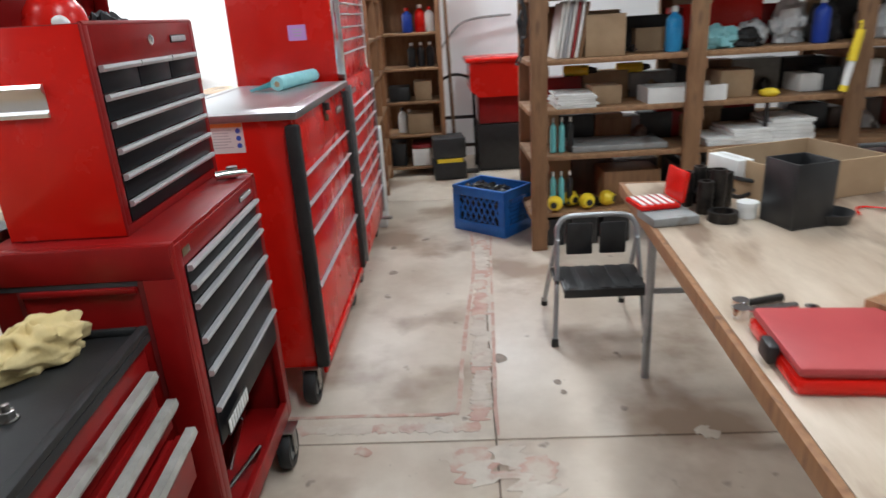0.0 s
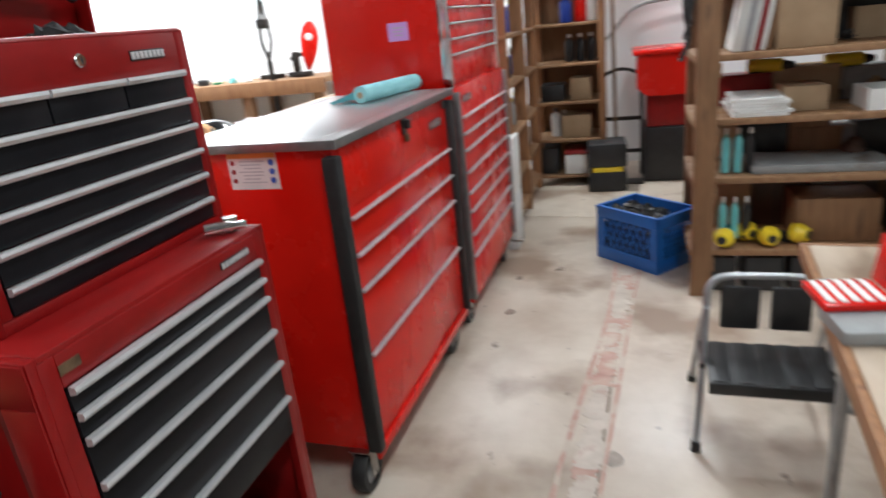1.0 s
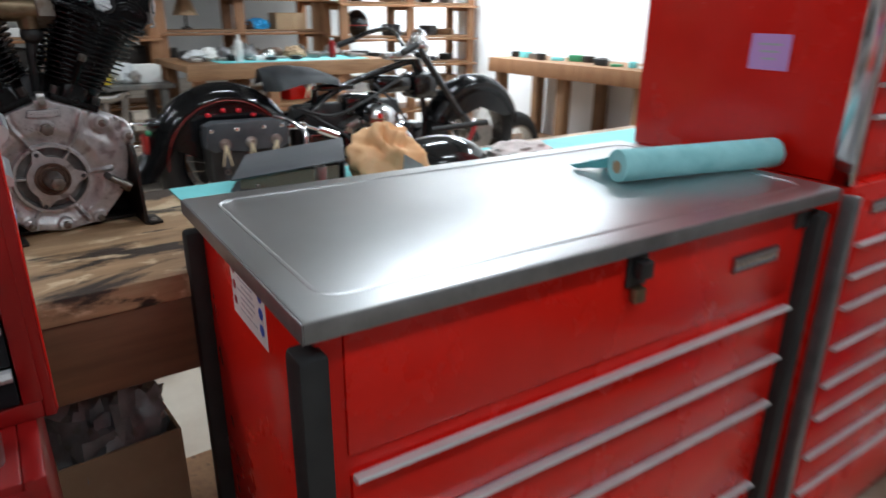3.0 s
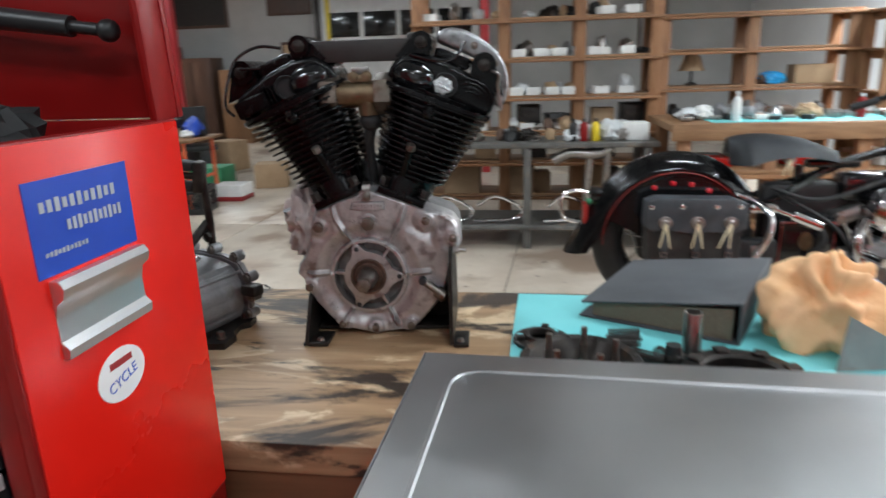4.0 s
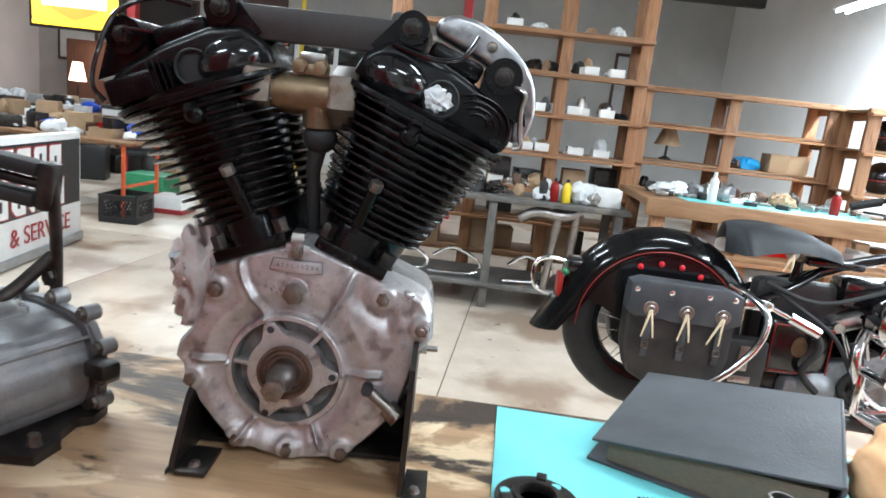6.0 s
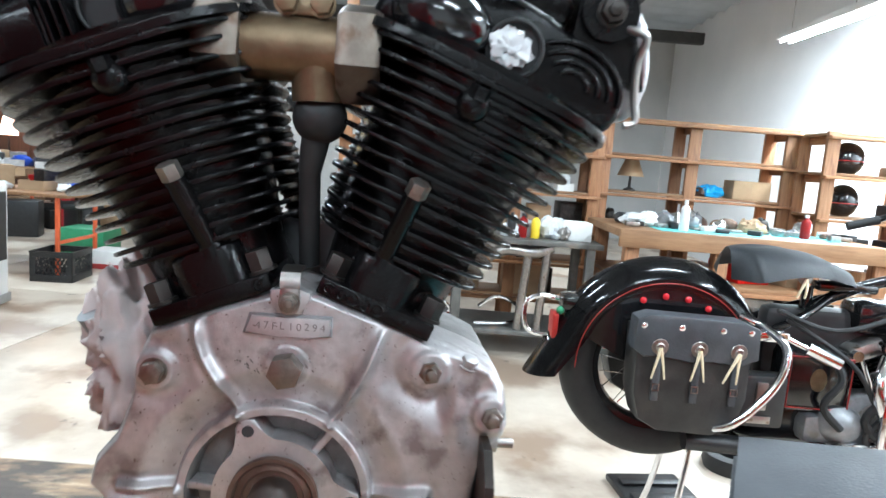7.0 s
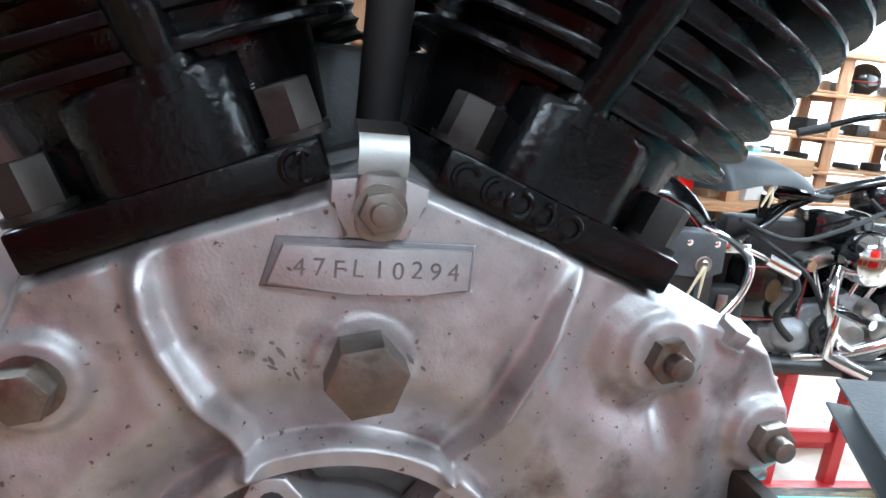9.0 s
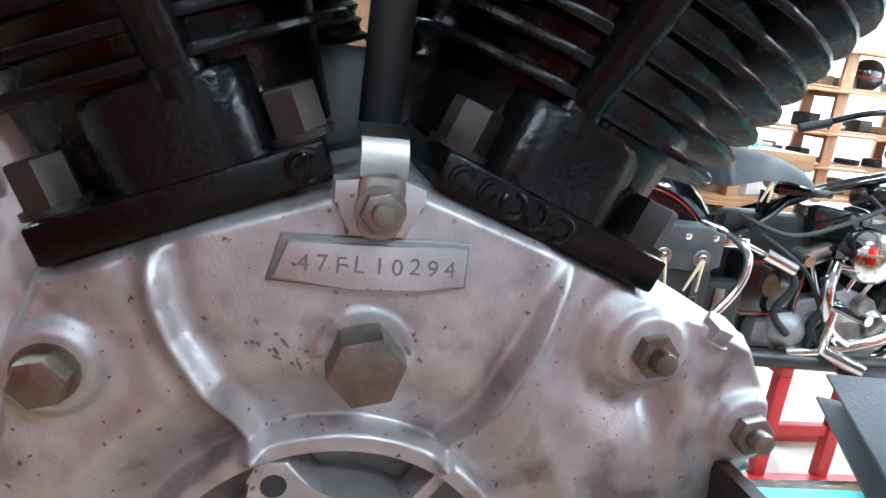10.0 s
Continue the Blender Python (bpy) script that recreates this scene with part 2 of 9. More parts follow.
GREY_STEEL = ramp_mat("grey_painted_steel", (0.22, 0.225, 0.22), (0.32, 0.325, 0.32), 10, 0.5, bump=0.1, spots=(0.16, 0.13, 0.10), spot_scale=8)
TUBE_GREY = ramp_mat("grey_tube", (0.30, 0.31, 0.32), (0.42, 0.43, 0.44), 10, 0.35, metal=0.6)
WHITE_PLASTIC = ramp_mat("white_plastic", (0.70, 0.70, 0.69), (0.78, 0.78, 0.77), 8, 0.4)
PURPLE_NOTE = ramp_mat("lilac_note", (0.55, 0.28, 0.62), (0.60, 0.33, 0.66), 8, 0.8)
INK = ramp_mat("black_ink", (0.03, 0.03, 0.035), (0.05, 0.05, 0.055), 10, 0.6)
GREY_INK = ramp_mat("grey_print", (0.36, 0.36, 0.38), (0.44, 0.44, 0.46), 10, 0.6)
BLUE_INK = ramp_mat("blue_ink", (0.03, 0.09, 0.45), (0.05, 0.12, 0.5), 10, 0.5)
DARK_RED_INK = ramp_mat("dark_red_letters", (0.26, 0.02, 0.025), (0.32, 0.03, 0.03), 10, 0.4)
ORANGE_INK = ramp_mat("orange_print", (0.70, 0.28, 0.05), (0.76, 0.33, 0.08), 10, 0.5)
DARK_WOOD = ramp_mat("dark_cabinet_wood", (0.05, 0.026, 0.017), (0.09, 0.045, 0.028), 5, 0.45, stretch=(6, 6, 0.8), bump=0.1)
ORANGE_FRAME = ramp_mat("orange_rack_paint", (0.62, 0.10, 0.03), (0.7, 0.14, 0.05), 8, 0.45)
CLEAR_BAG = ramp_mat("plastic_bag", (0.55, 0.57, 0.58), (0.75, 0.77, 0.78), 14, 0.25, bump=0.5, bscale=40)
GREEN = ramp_mat("green_plastic", (0.03, 0.20, 0.09), (0.05, 0.28, 0.13), 9, 0.45)
BLUE_BAG = ramp_mat("blue_plastic_bag", (0.02, 0.28, 0.62), (0.04, 0.36, 0.72), 9, 0.3, bump=0.4, bscale=40)
TUBE_LIGHT = glow_mat("fluorescent_tube", (0.93, 0.97, 1.0), 9.0)
LAMP_GLOW = glow_mat("lit_lampshade", (1.0, 0.56, 0.42), 5.5)
SIGN_WHITE = glow_mat("lit_sign_white", (1.0, 0.97, 0.90), 1.3)
SIGN_YELLOW = glow_mat("lit_sign_yellow", (1.0, 0.62, 0.04), 1.4)
SIGN_ORANGE = glow_mat("lit_sign_orange", (1.0, 0.22, 0.03), 1.3)


# ---- mesh helpers ----
def apply(bm, verts, m):
    if m is not None:
        bmesh.ops.transform(bm, matrix=m, verts=verts)


def abox(bm, c, s, bev=0.0, m=None, seg=2):
    """A box about c with the sizes s and rounded edges."""
    g = bmesh.ops.create_cube(bm, size=1.0)["verts"]
    bmesh.ops.transform(bm, matrix=Matrix.Translation(c) @ Matrix.Diagonal((*s, 1)), verts=g)
    if bev > 0:
        es = list({e for v in g for e in v.link_edges})
        r = bmesh.ops.bevel(bm, geom=es, offset=min(bev, min(s) * 0.45), segments=seg, affect="EDGES", profile=0.5)
        g = r["verts"] if r["verts"] else g
        g = list({v for f in r["faces"] for v in f.verts} | {v for v in g if v.is_valid})
    apply(bm, g, m)
    return g


def box2(bm, lo, hi, bev=0.0, m=None):
    return abox(bm, [(a + b) / 2 for a, b in zip(lo, hi)], [abs(b - a) for a, b in zip(lo, hi)], bev, m)


def acyl(bm, p0, p1, r0, r1=None, seg=16, caps=True):
    """A cylinder or cone from p0 to p1."""
    p0, p1 = Vector(p0), Vector(p1)
    d = p1 - p0
    q = d.to_track_quat("Z", "Y").to_matrix().to_4x4()
    m = Matrix.Translation((p0 + p1) / 2) @ q
    return bmesh.ops.create_cone(bm, cap_ends=caps, segments=seg, radius1=r0, radius2=r0 if r1 is None else r1, depth=d.length, matrix=m)["verts"]


def asphere(bm, c, r, seg=16, m=None, s=(1, 1, 1)):
    g = bmesh.ops.create_uvsphere(bm, u_segments=seg, v_segments=max(6, seg // 2), radius=r,
                                  matrix=Matrix.Translation(c) @ Matrix.Diagonal((*s, 1)))["verts"]
    apply(bm, g, m)
    return g


def smooth_path(pts, n=6, closed=False):
    """Catmull-Rom points through pts."""
    P = [Vector(p) for p in pts]
    out = []
    k = len(P)
    for i in range(k if closed else k - 1):
        a, b, c, d = (P[(i - 1) % k], P[i], P[(i + 1) % k], P[(i + 2) % k]) if closed else (P[max(i - 1, 0)], P[i], P[i + 1], P[min(i + 2, k - 1)])
        for j in range(n):
            t = j / n
            out.append(0.5 * ((2 * b) + (c - a) * t + (2 * a - 5 * b + 4 * c - d) * t * t + (3 * b - 3 * c + d - a) * t ** 3))
    if not closed:
        out.append(P[-1])
    return out


def atube(bm, pts, r, seg=8, smooth=5, closed=False, r1=None):
    """A round bar swept along pts."""
    P = smooth_path(pts, smooth, closed) if smooth else [Vector(p) for p in pts]
    rings = []
    n = len(P)
    up = None
    for i, p in enumerate(P):
        a = P[(i - 1) % n] if closed else P[max(i - 1, 0)]
        b = P[(i + 1) % n] if closed else P[min(i + 1, n - 1)]
        t = (b - a).normalized()
        if up is None:
            up = t.orthogonal().normalized()
        up = (up - t * up.dot(t)).normalized()
        w = t.cross(up)
        rr = r if r1 is None else r + (r1 - r) * i / (n - 1)
        rings.append([bm.verts.new(p + (up * math.cos(2 * math.pi * j / seg) + w * math.sin(2 * math.pi * j / seg)) * rr) for j in range(seg)])
    for i in range(n if closed else n - 1):
        A, B = rings[i], rings[(i + 1) % n]
        for j in range(seg):
            bm.faces.new((A[j], A[(j + 1) % seg], B[(j + 1) % seg], B[j]))
    if not closed:
        bm.faces.new(list(reversed(rings[0])))
        bm.faces.new(rings[-1])
    return [v for ring in rings for v in ring]


def alathe(bm, prof, m=None, seg=24, closed=False, a0=0.0, a1=360.0):
    """A profile of (radius, height) turned about z; closed: the profile is a ring."""
    full = abs(a1 - a0) >= 359.9
    n = seg if full else seg + 1
    rings = []
    for j in range(n):
        a = radians(a0 + (a1 - a0) * j / seg)
        rings.append([bm.verts.new((r * math.cos(a), r * math.sin(a), h)) for r, h in prof])
    k = len(prof)
    for j in range(seg):
        A, B = rings[j], rings[(j + 1) % n]
        for i in range(k if closed else k - 1):
            q = (A[i], B[i], B[(i + 1) % k], A[(i + 1) % k])
            bm.faces.new(q)
    if not closed and full:
        if prof[0][0] > 1e-6:
            bm.faces.new([r[0] for r in reversed(rings)])
        if prof[-1][0] > 1e-6:
            bm.faces.new([r[-1] for r in rings])
    if not full and closed:
        bm.faces.new(rings[0])
        bm.faces.new(list(reversed(rings[-1])))
    vs = [v for r in rings for v in r]
    apply(bm, vs, m)
    return vs


def aprism(bm, poly, d0, d1, m=None, bev=0.0):
    """The flat outline poly (x, y) drawn out from z = d0 to d1."""
    A = [bm.verts.new((x, y, d0)) for x, y in poly]
    B = [bm.verts.new((x, y, d1)) for x, y in poly]
    k = len(poly)
    fs = [bm.faces.new(list(reversed(A))), bm.faces.new(B)]
    for i in range(k):
        fs.append(bm.faces.new((A[i], A[(i + 1) % k], B[(i + 1) % k], B[i])))
    vs = A + B
    if bev:
        r = bmesh.ops.bevel(bm, geom=list(fs[1].edges), offset=bev, segments=2, affect="EDGES", profile=0.5)
        vs = list({v for f in r["faces"] for v in f.verts} | {v for v in vs if v.is_valid})
    apply(bm, vs, m)
    return vs


def roundrect(w, h, r, n=4, cx=0.0, cy=0.0):
    out = []
    for sx, sy, a in ((1, 1, 0), (-1, 1, 90), (-1, -1, 180), (1, -1, 270)):
        for i in range(n + 1):
            t = radians(a + 90 * i / n)
            out.append((cx + sx * (w / 2 - r) + r * math.cos(t), cy + sy * (h / 2 - r) + r * math.sin(t)))
    return out


def circle(r, n=24, cx=0.0, cy=0.0, a0=0.0):
    return [(cx + r * math.cos(2 * math.pi * i / n + a0), cy + r * math.sin(2 * math.pi * i / n + a0)) for i in range(n)]


def hexnut(bm, p, axis, af, h, washer=True, stud=0.0):
    """A hexagon nut or bolt head at p that looks along axis; af: width across the flats."""
    q = Matrix.Translation(p) @ Vector(axis).to_track_quat("Z", "Y").to_matrix().to_4x4()
    z = 0.0
    if washer:
        aprism(bm, circle(af * 0.68, 20), 0, h * 0.16, q)
        z = h * 0.16
    aprism(bm, circle(af * 0.577, 6, a0=0.2), z, z + h, q, bev=af * 0.06)
    if stud:
        aprism(bm, circle(af * 0.30, 14), z + h - 0.0005, z + h + stud, q, bev=af * 0.05)


def rect_plate(bm, w, h, t, m):
    return aprism(bm, [(-w / 2, -h / 2), (w / 2, -h / 2), (w / 2, h / 2), (-w / 2, h / 2)], 0, t, m)


def part(name, bm, material, parent, label="", smooth=True, angle=38):
    """Links the bmesh as one mesh object under parent."""
    bmesh.ops.recalc_face_normals(bm, faces=bm.faces)
    me = bpy.data.meshes.new(name)
    bm.to_mesh(me)
    bm.free()
    me.materials.append(material)
    if smooth:
        me.polygons.foreach_set("use_smooth", [True] * len(me.polygons))
        me.set_sharp_from_angle(angle=radians(angle))
    ob = new(name, me)
    if parent is not None:
        ob.parent = parent
    if label:
        ob["label"] = label
    return ob


def thing(name, m, label, category, group="", kind=""):
    """An empty at a thing's base; its parts are children in its own axes."""
    ob = new(name)
    ob.empty_display_size = 0.1
    ob.matrix_basis = m
    return tagged(ob, label, category, group, kind)


def boxpart(name, lo, hi, material, parent, bev=0.004, label=""):
    bm = bmesh.new()
    box2(bm, lo, hi, bev)
    return part(name, bm, material, parent, label)


def solid(name, lo, hi, material, label="", category="", kind="", bev=0.004, m=None, group=""):
    """A thing that is one block."""
    bm = bmesh.new()
    box2(bm, lo, hi, bev)
    ob = part(name, bm, material, None)
    if m is not None:
        ob.matrix_basis = m
    return tagged(ob, label, category, group, kind)


def rough_cloth(bm, c, s, seed, n=26, amp=0.35, freq=3.0, fold=0.0):
    """A crumpled lump of cloth that rests on z = c.z: a folded skin with creases."""
    vs = bmesh.ops.create_uvsphere(bm, u_segments=n * 2, v_segments=n, radius=1.0)["verts"]
    for v in vs:
        p = v.co.copy()
        k = noise.noise(p * freq + Vector((seed, seed * 2.1, 0)))
        k2 = abs(noise.noise(p * freq * 1.6 + Vector((0, seed, seed))))
        k3 = noise.noise(p * freq * 4 + Vector((seed, 0, 1)))
        r = 1.0 + amp * (0.9 * k - 1.1 * k2 + 0.12 * k3 + 0.15)
        if fold:
            r += fold * math.sin(5 * math.atan2(p.y, p.x) + 5 * p.z + 5 * k + seed) + 0.5 * fold * abs(math.sin(9 * p.x + 4 * p.y + 7 * k))
        q = p * r
        q.z = max(q.z, -0.55 + 0.05 * k)
        v.co = Vector((q.x * s[0] / 2, q.y * s[1] / 2, (q.z + 0.55) * s[2] / 1.55)) + Vector(c)
    return vs


def letters(name, body, size, m, material, parent, depth=0.001, align="CENTER"):
    """Raised letters in the built-in font, turned into a mesh."""
    cu = bpy.data.curves.new(name, "FONT")
    cu.body, cu.size, cu.extrude = body, size, depth
    cu.align_x, cu.align_y = align, "CENTER"
    ob = bpy.data.objects.new(name + "_curve", cu)
    scene.collection.objects.link(ob)
    me = bpy.data.meshes.new_from_object(ob.evaluated_get(bpy.context.evaluated_depsgraph_get()))
    bpy.data.objects.remove(ob)
    me.materials.clear()
    me.materials.append(material)
    o = new(name, me)
    o.parent = parent
    o.matrix_basis = m
    return o


FACE_X = Matrix(((0, 0, 1, 0), (1, 0, 0, 0), (0, 1, 0, 0), (0, 0, 0, 1)))   # outline x, y, depth -> y, z, x: looks along +x
FACE_NY = Matrix(((1, 0, 0, 0), (0, 0, -1, 0), (0, 1, 0, 0), (0, 0, 0, 1)))  # looks along -y
FACE_PY = Matrix(((-1, 0, 0, 0), (0, 0, 1, 0), (0, 1, 0, 0), (0, 0, 0, 1)))  # looks along +y
ID = Matrix.Identity(4)


def at(x, y, z=0.0, rz=0.0):
    return pose(x, y, z, 0, 0, rz)


# ---- the hall ----
X0, X1, Y0, Y1, HC = -14.5, 5.0, -8.0, 6.5, 4.2


def wall(name, lo, hi, material, label):
    return solid(name, lo, hi, material, label, "wall", "structure", bev=0)


wall("wall_north", (X0 - 0.2, Y1, 0), (X1 + 0.2, Y1 + 0.2, HC + 0.3), WALL_WHITE, "white painted plaster wall of the workshop")
wall("wall_west", (X0 - 0.2, Y0, 0), (X0, Y1, HC + 0.3), WALL_GREY, "grey plaster end wall of the workshop hall")
wall("wall_east", (X1, Y0, 0), (X1 + 0.2, Y1, HC + 0.3), WALL_WHITE, "white painted wall closing the workshop")
wall("wall_south", (X0 - 0.2, Y0 - 0.2, 0), (X1 + 0.2, Y0, HC + 0.3), WALL_WHITE, "pale painted long wall of the workshop hall")

floor = solid("floor", (X0, Y0, -0.2), (X1, Y1, -0.006), JOINT, "worn pale painted concrete floor with joints", "floor", "structure", bev=0)

# corrugated roof sheet with purlins
bm = bmesh.new()
n = 160
rows_ = []
for i in range(n + 1):
    x = X0 + (X1 - X0) * i / n
    z = HC + 0.03 * math.sin(i * math.pi / 2)
    rows_.append([bm.verts.new((x, y, z)) for y in (Y0, Y1)])
for i in range(n):
    bm.faces.new((rows_[i][0], rows_[i + 1][0], rows_[i + 1][1], rows_[i][1]))
bmesh.ops.solidify(bm, geom=bm.faces[:], thickness=-0.06)
ceil = tagged(part("ceiling", bm, CEIL, None), "pale corrugated metal roof on dark purlins", "ceiling", kind="structure")
for k, y in enumerate((-6.4, -3.6, -0.8, 2.0, 4.8)):
    boxpart("purlin", (X0, y - 0.06, HC - 0.22), (X1, y + 0.06, HC - 0.035), BEAM, ceil, 0)
for k, x in enumerate((-13.0, -9.5, -6.0, -2.5, 1.0, 4.0)):
    boxpart("rafter", (x - 0.07, Y0, HC - 0.42), (x + 0.07, Y1, HC - 0.225), BEAM, ceil, 0)

# fluorescent fittings, each with its lamp
# fittings besides the z 2.75 pair are unseen, placed to light the hall
LIGHTS = [(0.9, 0.2, 3.5, 0, 56), (0.9, 3.2, 3.5, 0, 42), (-2.4, 0.2, 3.5, 0, 42), (-2.2, 3.6, 3.5, 0, 52), (-5.0, 0.2, 3.5, 0, 66), (-6.9, 5.3, 2.75, 90, 230), (-5.65, 5.3, 2.75, 90, 230),
          # the z 3.1 and 3.2 fittings are added to brighten the north wall
          (-3.2, 5.5, 3.1, 90, 75), (-0.6, 5.6, 3.2, 90, 100), (-9.6, 2.6, 3.5, 0, 18), (-6.5, -3.5, 3.5, 0, 100), (-11.0, -3.4, 3.5, 0, 60), (3.2, 2.0, 3.5, 0, 30)]
fittings = {}
for x, y, z, rz, w in LIGHTS:
    if z in fittings:
        copy_thing(fittings[z], at(x, y, z, rz))
    else:
        fitting = fittings[z] = thing("fluorescent_light", at(x, y, z, rz), "white twin-tube fluorescent light hung from the roof", "ceiling light", "fluorescent lights")
        boxpart("housing", (-0.08, -0.62, 0.02), (0.08, 0.62, 0.08), WHITE_PLASTIC, fitting)
        for s in (-0.045, 0.045):
            bm = bmesh.new()
            acyl(bm, (s, -0.59, 0.0), (s, 0.59, 0.0), 0.013, seg=10)
            part("tube", bm, TUBE_LIGHT, fitting)
        for s in (-0.5, 0.5):
            bm = bmesh.new()
            acyl(bm, (0, s, 0.08), (0, s, HC - z + 0.02), 0.004, seg=6)
            part("hanger", bm, STEEL, fitting)
    lamp = bpy.data.lights.new("tube_lamp", "AREA")
    lamp.shape, lamp.size, lamp.size_y = "RECTANGLE", 0.16, 1.2
    lamp.energy, lamp.color = w, (0.90, 0.96, 1.0)
    lo = new("tube_lamp", lamp)
    # low lamps are tilted out of their fittings' aim to brighten the wall
    lo.matrix_basis = at(x, y, z - 0.03, rz) @ pose(0, 0, 0, 0, -35 if z < 3 else 0, 0)


# ---- tool cabinets ----
def drawer(parent, y0, y1, z0, z1, x, face_mat, trim_mat, trim_h=0.018, out=0.012, name="drawer", split=()):
    """A drawer front that looks along +x with its pull rail along the top."""
    cuts = [y0, *split, y1]
    for a, b in zip(cuts[:-1], cuts[1:]):
        bm = bmesh.new()
        box2(bm, (x - 0.02, a + 0.002, z0 + 0.002), (x + 0.004, b - 0.002, z1 - trim_h * 0.6), 0.002)
        d = part(name, bm, face_mat, parent)
        bm = bmesh.new()
        prof = [(0.0, -trim_h), (out * 0.7, -trim_h * 0.9), (out, -trim_h * 0.45), (out * 0.85, 0.0), (0.0, 0.0)]
        m = Matrix(((1, 0, 0, x + 0.004), (0, 0, 1, 0), (0, 1, 0, z1), (0, 0, 0, 1)))
        aprism(bm, prof, a + 0.003, b - 0.003, m)
        part("pull_rail", bm, trim_mat, d, "bright metal pull rail")


def caster_parts(parent, x, y, top, r=0.062, w=0.035):
    bm = bmesh.new()
    alathe(bm, [(r * 0.62, -w / 2), (r * 0.94, -w / 2), (r, -w * 0.3), (r, w * 0.3), (r * 0.94, w / 2), (r * 0.62, w / 2)],
           Matrix.Translation((x, y, r)) @ pose(0, 0, 0, 90, 0, 90), 24, closed=True)
    wh = part("caster_tyre", bm, BLACK_RUBBER, parent)
    bm = bmesh.new()
    alathe(bm, [(r * 0.62, -w * 0.35), (r * 0.5, -w * 0.2), (r * 0.2, -w * 0.45), (r * 0.2, w * 0.45), (r * 0.5, w * 0.2), (r * 0.62, w * 0.35)],
           Matrix.Translation((x, y, r)) @ pose(0, 0, 0, 90, 0, 90), 20)
    part("hub", bm, TUBE_GREY, wh)
    bm = bmesh.new()
    for s in (-1, 1):
        box2(bm, (x + s * (w / 2 + 0.006) - 0.002, y - 0.02, r - 0.015), (x + s * (w / 2 + 0.006) + 0.002, y + 0.02, top), 0.001)
    box2(bm, (x - 0.035, y - 0.035, top - 0.004), (x + 0.035, y + 0.035, top), 0.001)
    acyl(bm, (x - w / 2 - 0.012, y, r), (x + w / 2 + 0.012, y, r), 0.006, seg=10)
    part("fork", bm, STEEL, wh)


def brand_bar(parent, y, z, x, w, h, mat=None):
    """A raised maker's plate: a plain bar with small blocks."""
    bm = bmesh.new()
    box2(bm, (x, y - w / 2, z - h / 2), (x + 0.003, y + w / 2, z + h / 2), 0.001)
    p = part("name_plate", bm, BLACK_PLASTIC, parent, "plain bright maker's plate")
    k = 8
    for i in range(k):
        a = y - w / 2 + w * (i + 0.12) / k
        boxpart("raised_block", (x + 0.003, a, z - h * 0.36), (x + 0.005, a + w / k * 0.78, z + h * 0.36), mat or BRIGHT_TRIM, p, 0.0006)


def lock_part(parent, y, z, x, r=0.012):
    bm = bmesh.new()
    alathe(bm, [(r, 0), (r, 0.005), (r * 0.8, 0.008), (0.0001, 0.008)], Matrix.Translation((x, y, z)) @ pose(0, 0, 0, 0, 90, 0), 18)
    lk = part("lock", bm, CHROME, parent)
    boxpart("keyhole", (x + 0.0075, y - 0.0012, z - r * 0.45), (x + 0.0088, y + 0.0012, z + r * 0.45), INK, lk, 0)


# worn red roller cabinet with black drawers
cab = thing("roller_cabinet", at(-0.54, 1.235, 0, -1.2), "worn red steel roller cabinet with black drawers and open bottom bay", "tool cabinet", "tool cabinets")
W1, D1 = 0.625, 0.392
bm = bmesh.new()
boxpart("side_panel", (-D1, 0, 0.14), (0, 0.02, 0.95), RED_OLD, cab, 0.003)
boxpart("side_panel", (-D1, W1 - 0.02, 0.14), (0, W1, 0.95), RED_OLD, cab, 0.003)
boxpart("back_panel", (-D1, 0.02, 0.14), (-D1 + 0.01, W1 - 0.02, 0.945), RED_OLD, cab, 0)
boxpart("floor_panel", (-D1, 0.02, 0.14), (-0.002, W1 - 0.02, 0.165), RED_OLD, cab, 0.002)
boxpart("top_panel", (-D1, 0.02, 0.925), (-0.001, W1 - 0.02, 0.95), RED_OLD, cab, 0.003)
boxpart("front_post", (-0.02, 0.015, 0.14), (0.001, 0.045, 0.94), RED_OLD, cab, 0.002)
boxpart("front_post", (-0.02, W1 - 0.045, 0.14), (0.001, W1 - 0.015, 0.94), RED_OLD, cab, 0.002)
boxpart("top_rail", (-0.02, 0.045, 0.885), (0.0012, W1 - 0.045, 0.94), RED_OLD, cab, 0.002)
boxpart("bottom_rail", (-0.02, 0.045, 0.14), (0.0012, W1 - 0.045, 0.20), RED_OLD, cab, 0.002)
boxpart("inner_shelf", (-D1 + 0.012, 0.022, 0.405), (-0.03, W1 - 0.022, 0.415), RED_DARK, cab, 0)
zz = [0.885, 0.84, 0.795, 0.712, 0.63, 0.535, 0.43]
for a, b in zip(zz[:-1], zz[1:]):
    drawer(cab, 0.045, W1 - 0.045, b, a, 0.0, BLACK_DRAWER, BRIGHT_TRIM, 0.0145, 0.014)
brand_bar(cab, 0.50, 0.915, 0.001, 0.10, 0.016)
brand_bar(cab, 0.135, 0.470, 0.0172, 0.15, 0.045, PAPER)
boxpart("badge", (0.001, 0.045, 0.905), (0.003, 0.085, 0.922), BRASS, cab, 0.001)
boxpart("bay_sticker", (-0.028, 0.08, 0.425), (-0.026, 0.26, 0.50), PAPER, cab, 0)
for x, y in ((-0.03, 0.06), (0.0, W1 - 0.10), (-0.05, W1 - 0.02), (-D1 + 0.06, 0.06)):
    caster_parts(cab, x, y, 0.142, 0.066, 0.038)
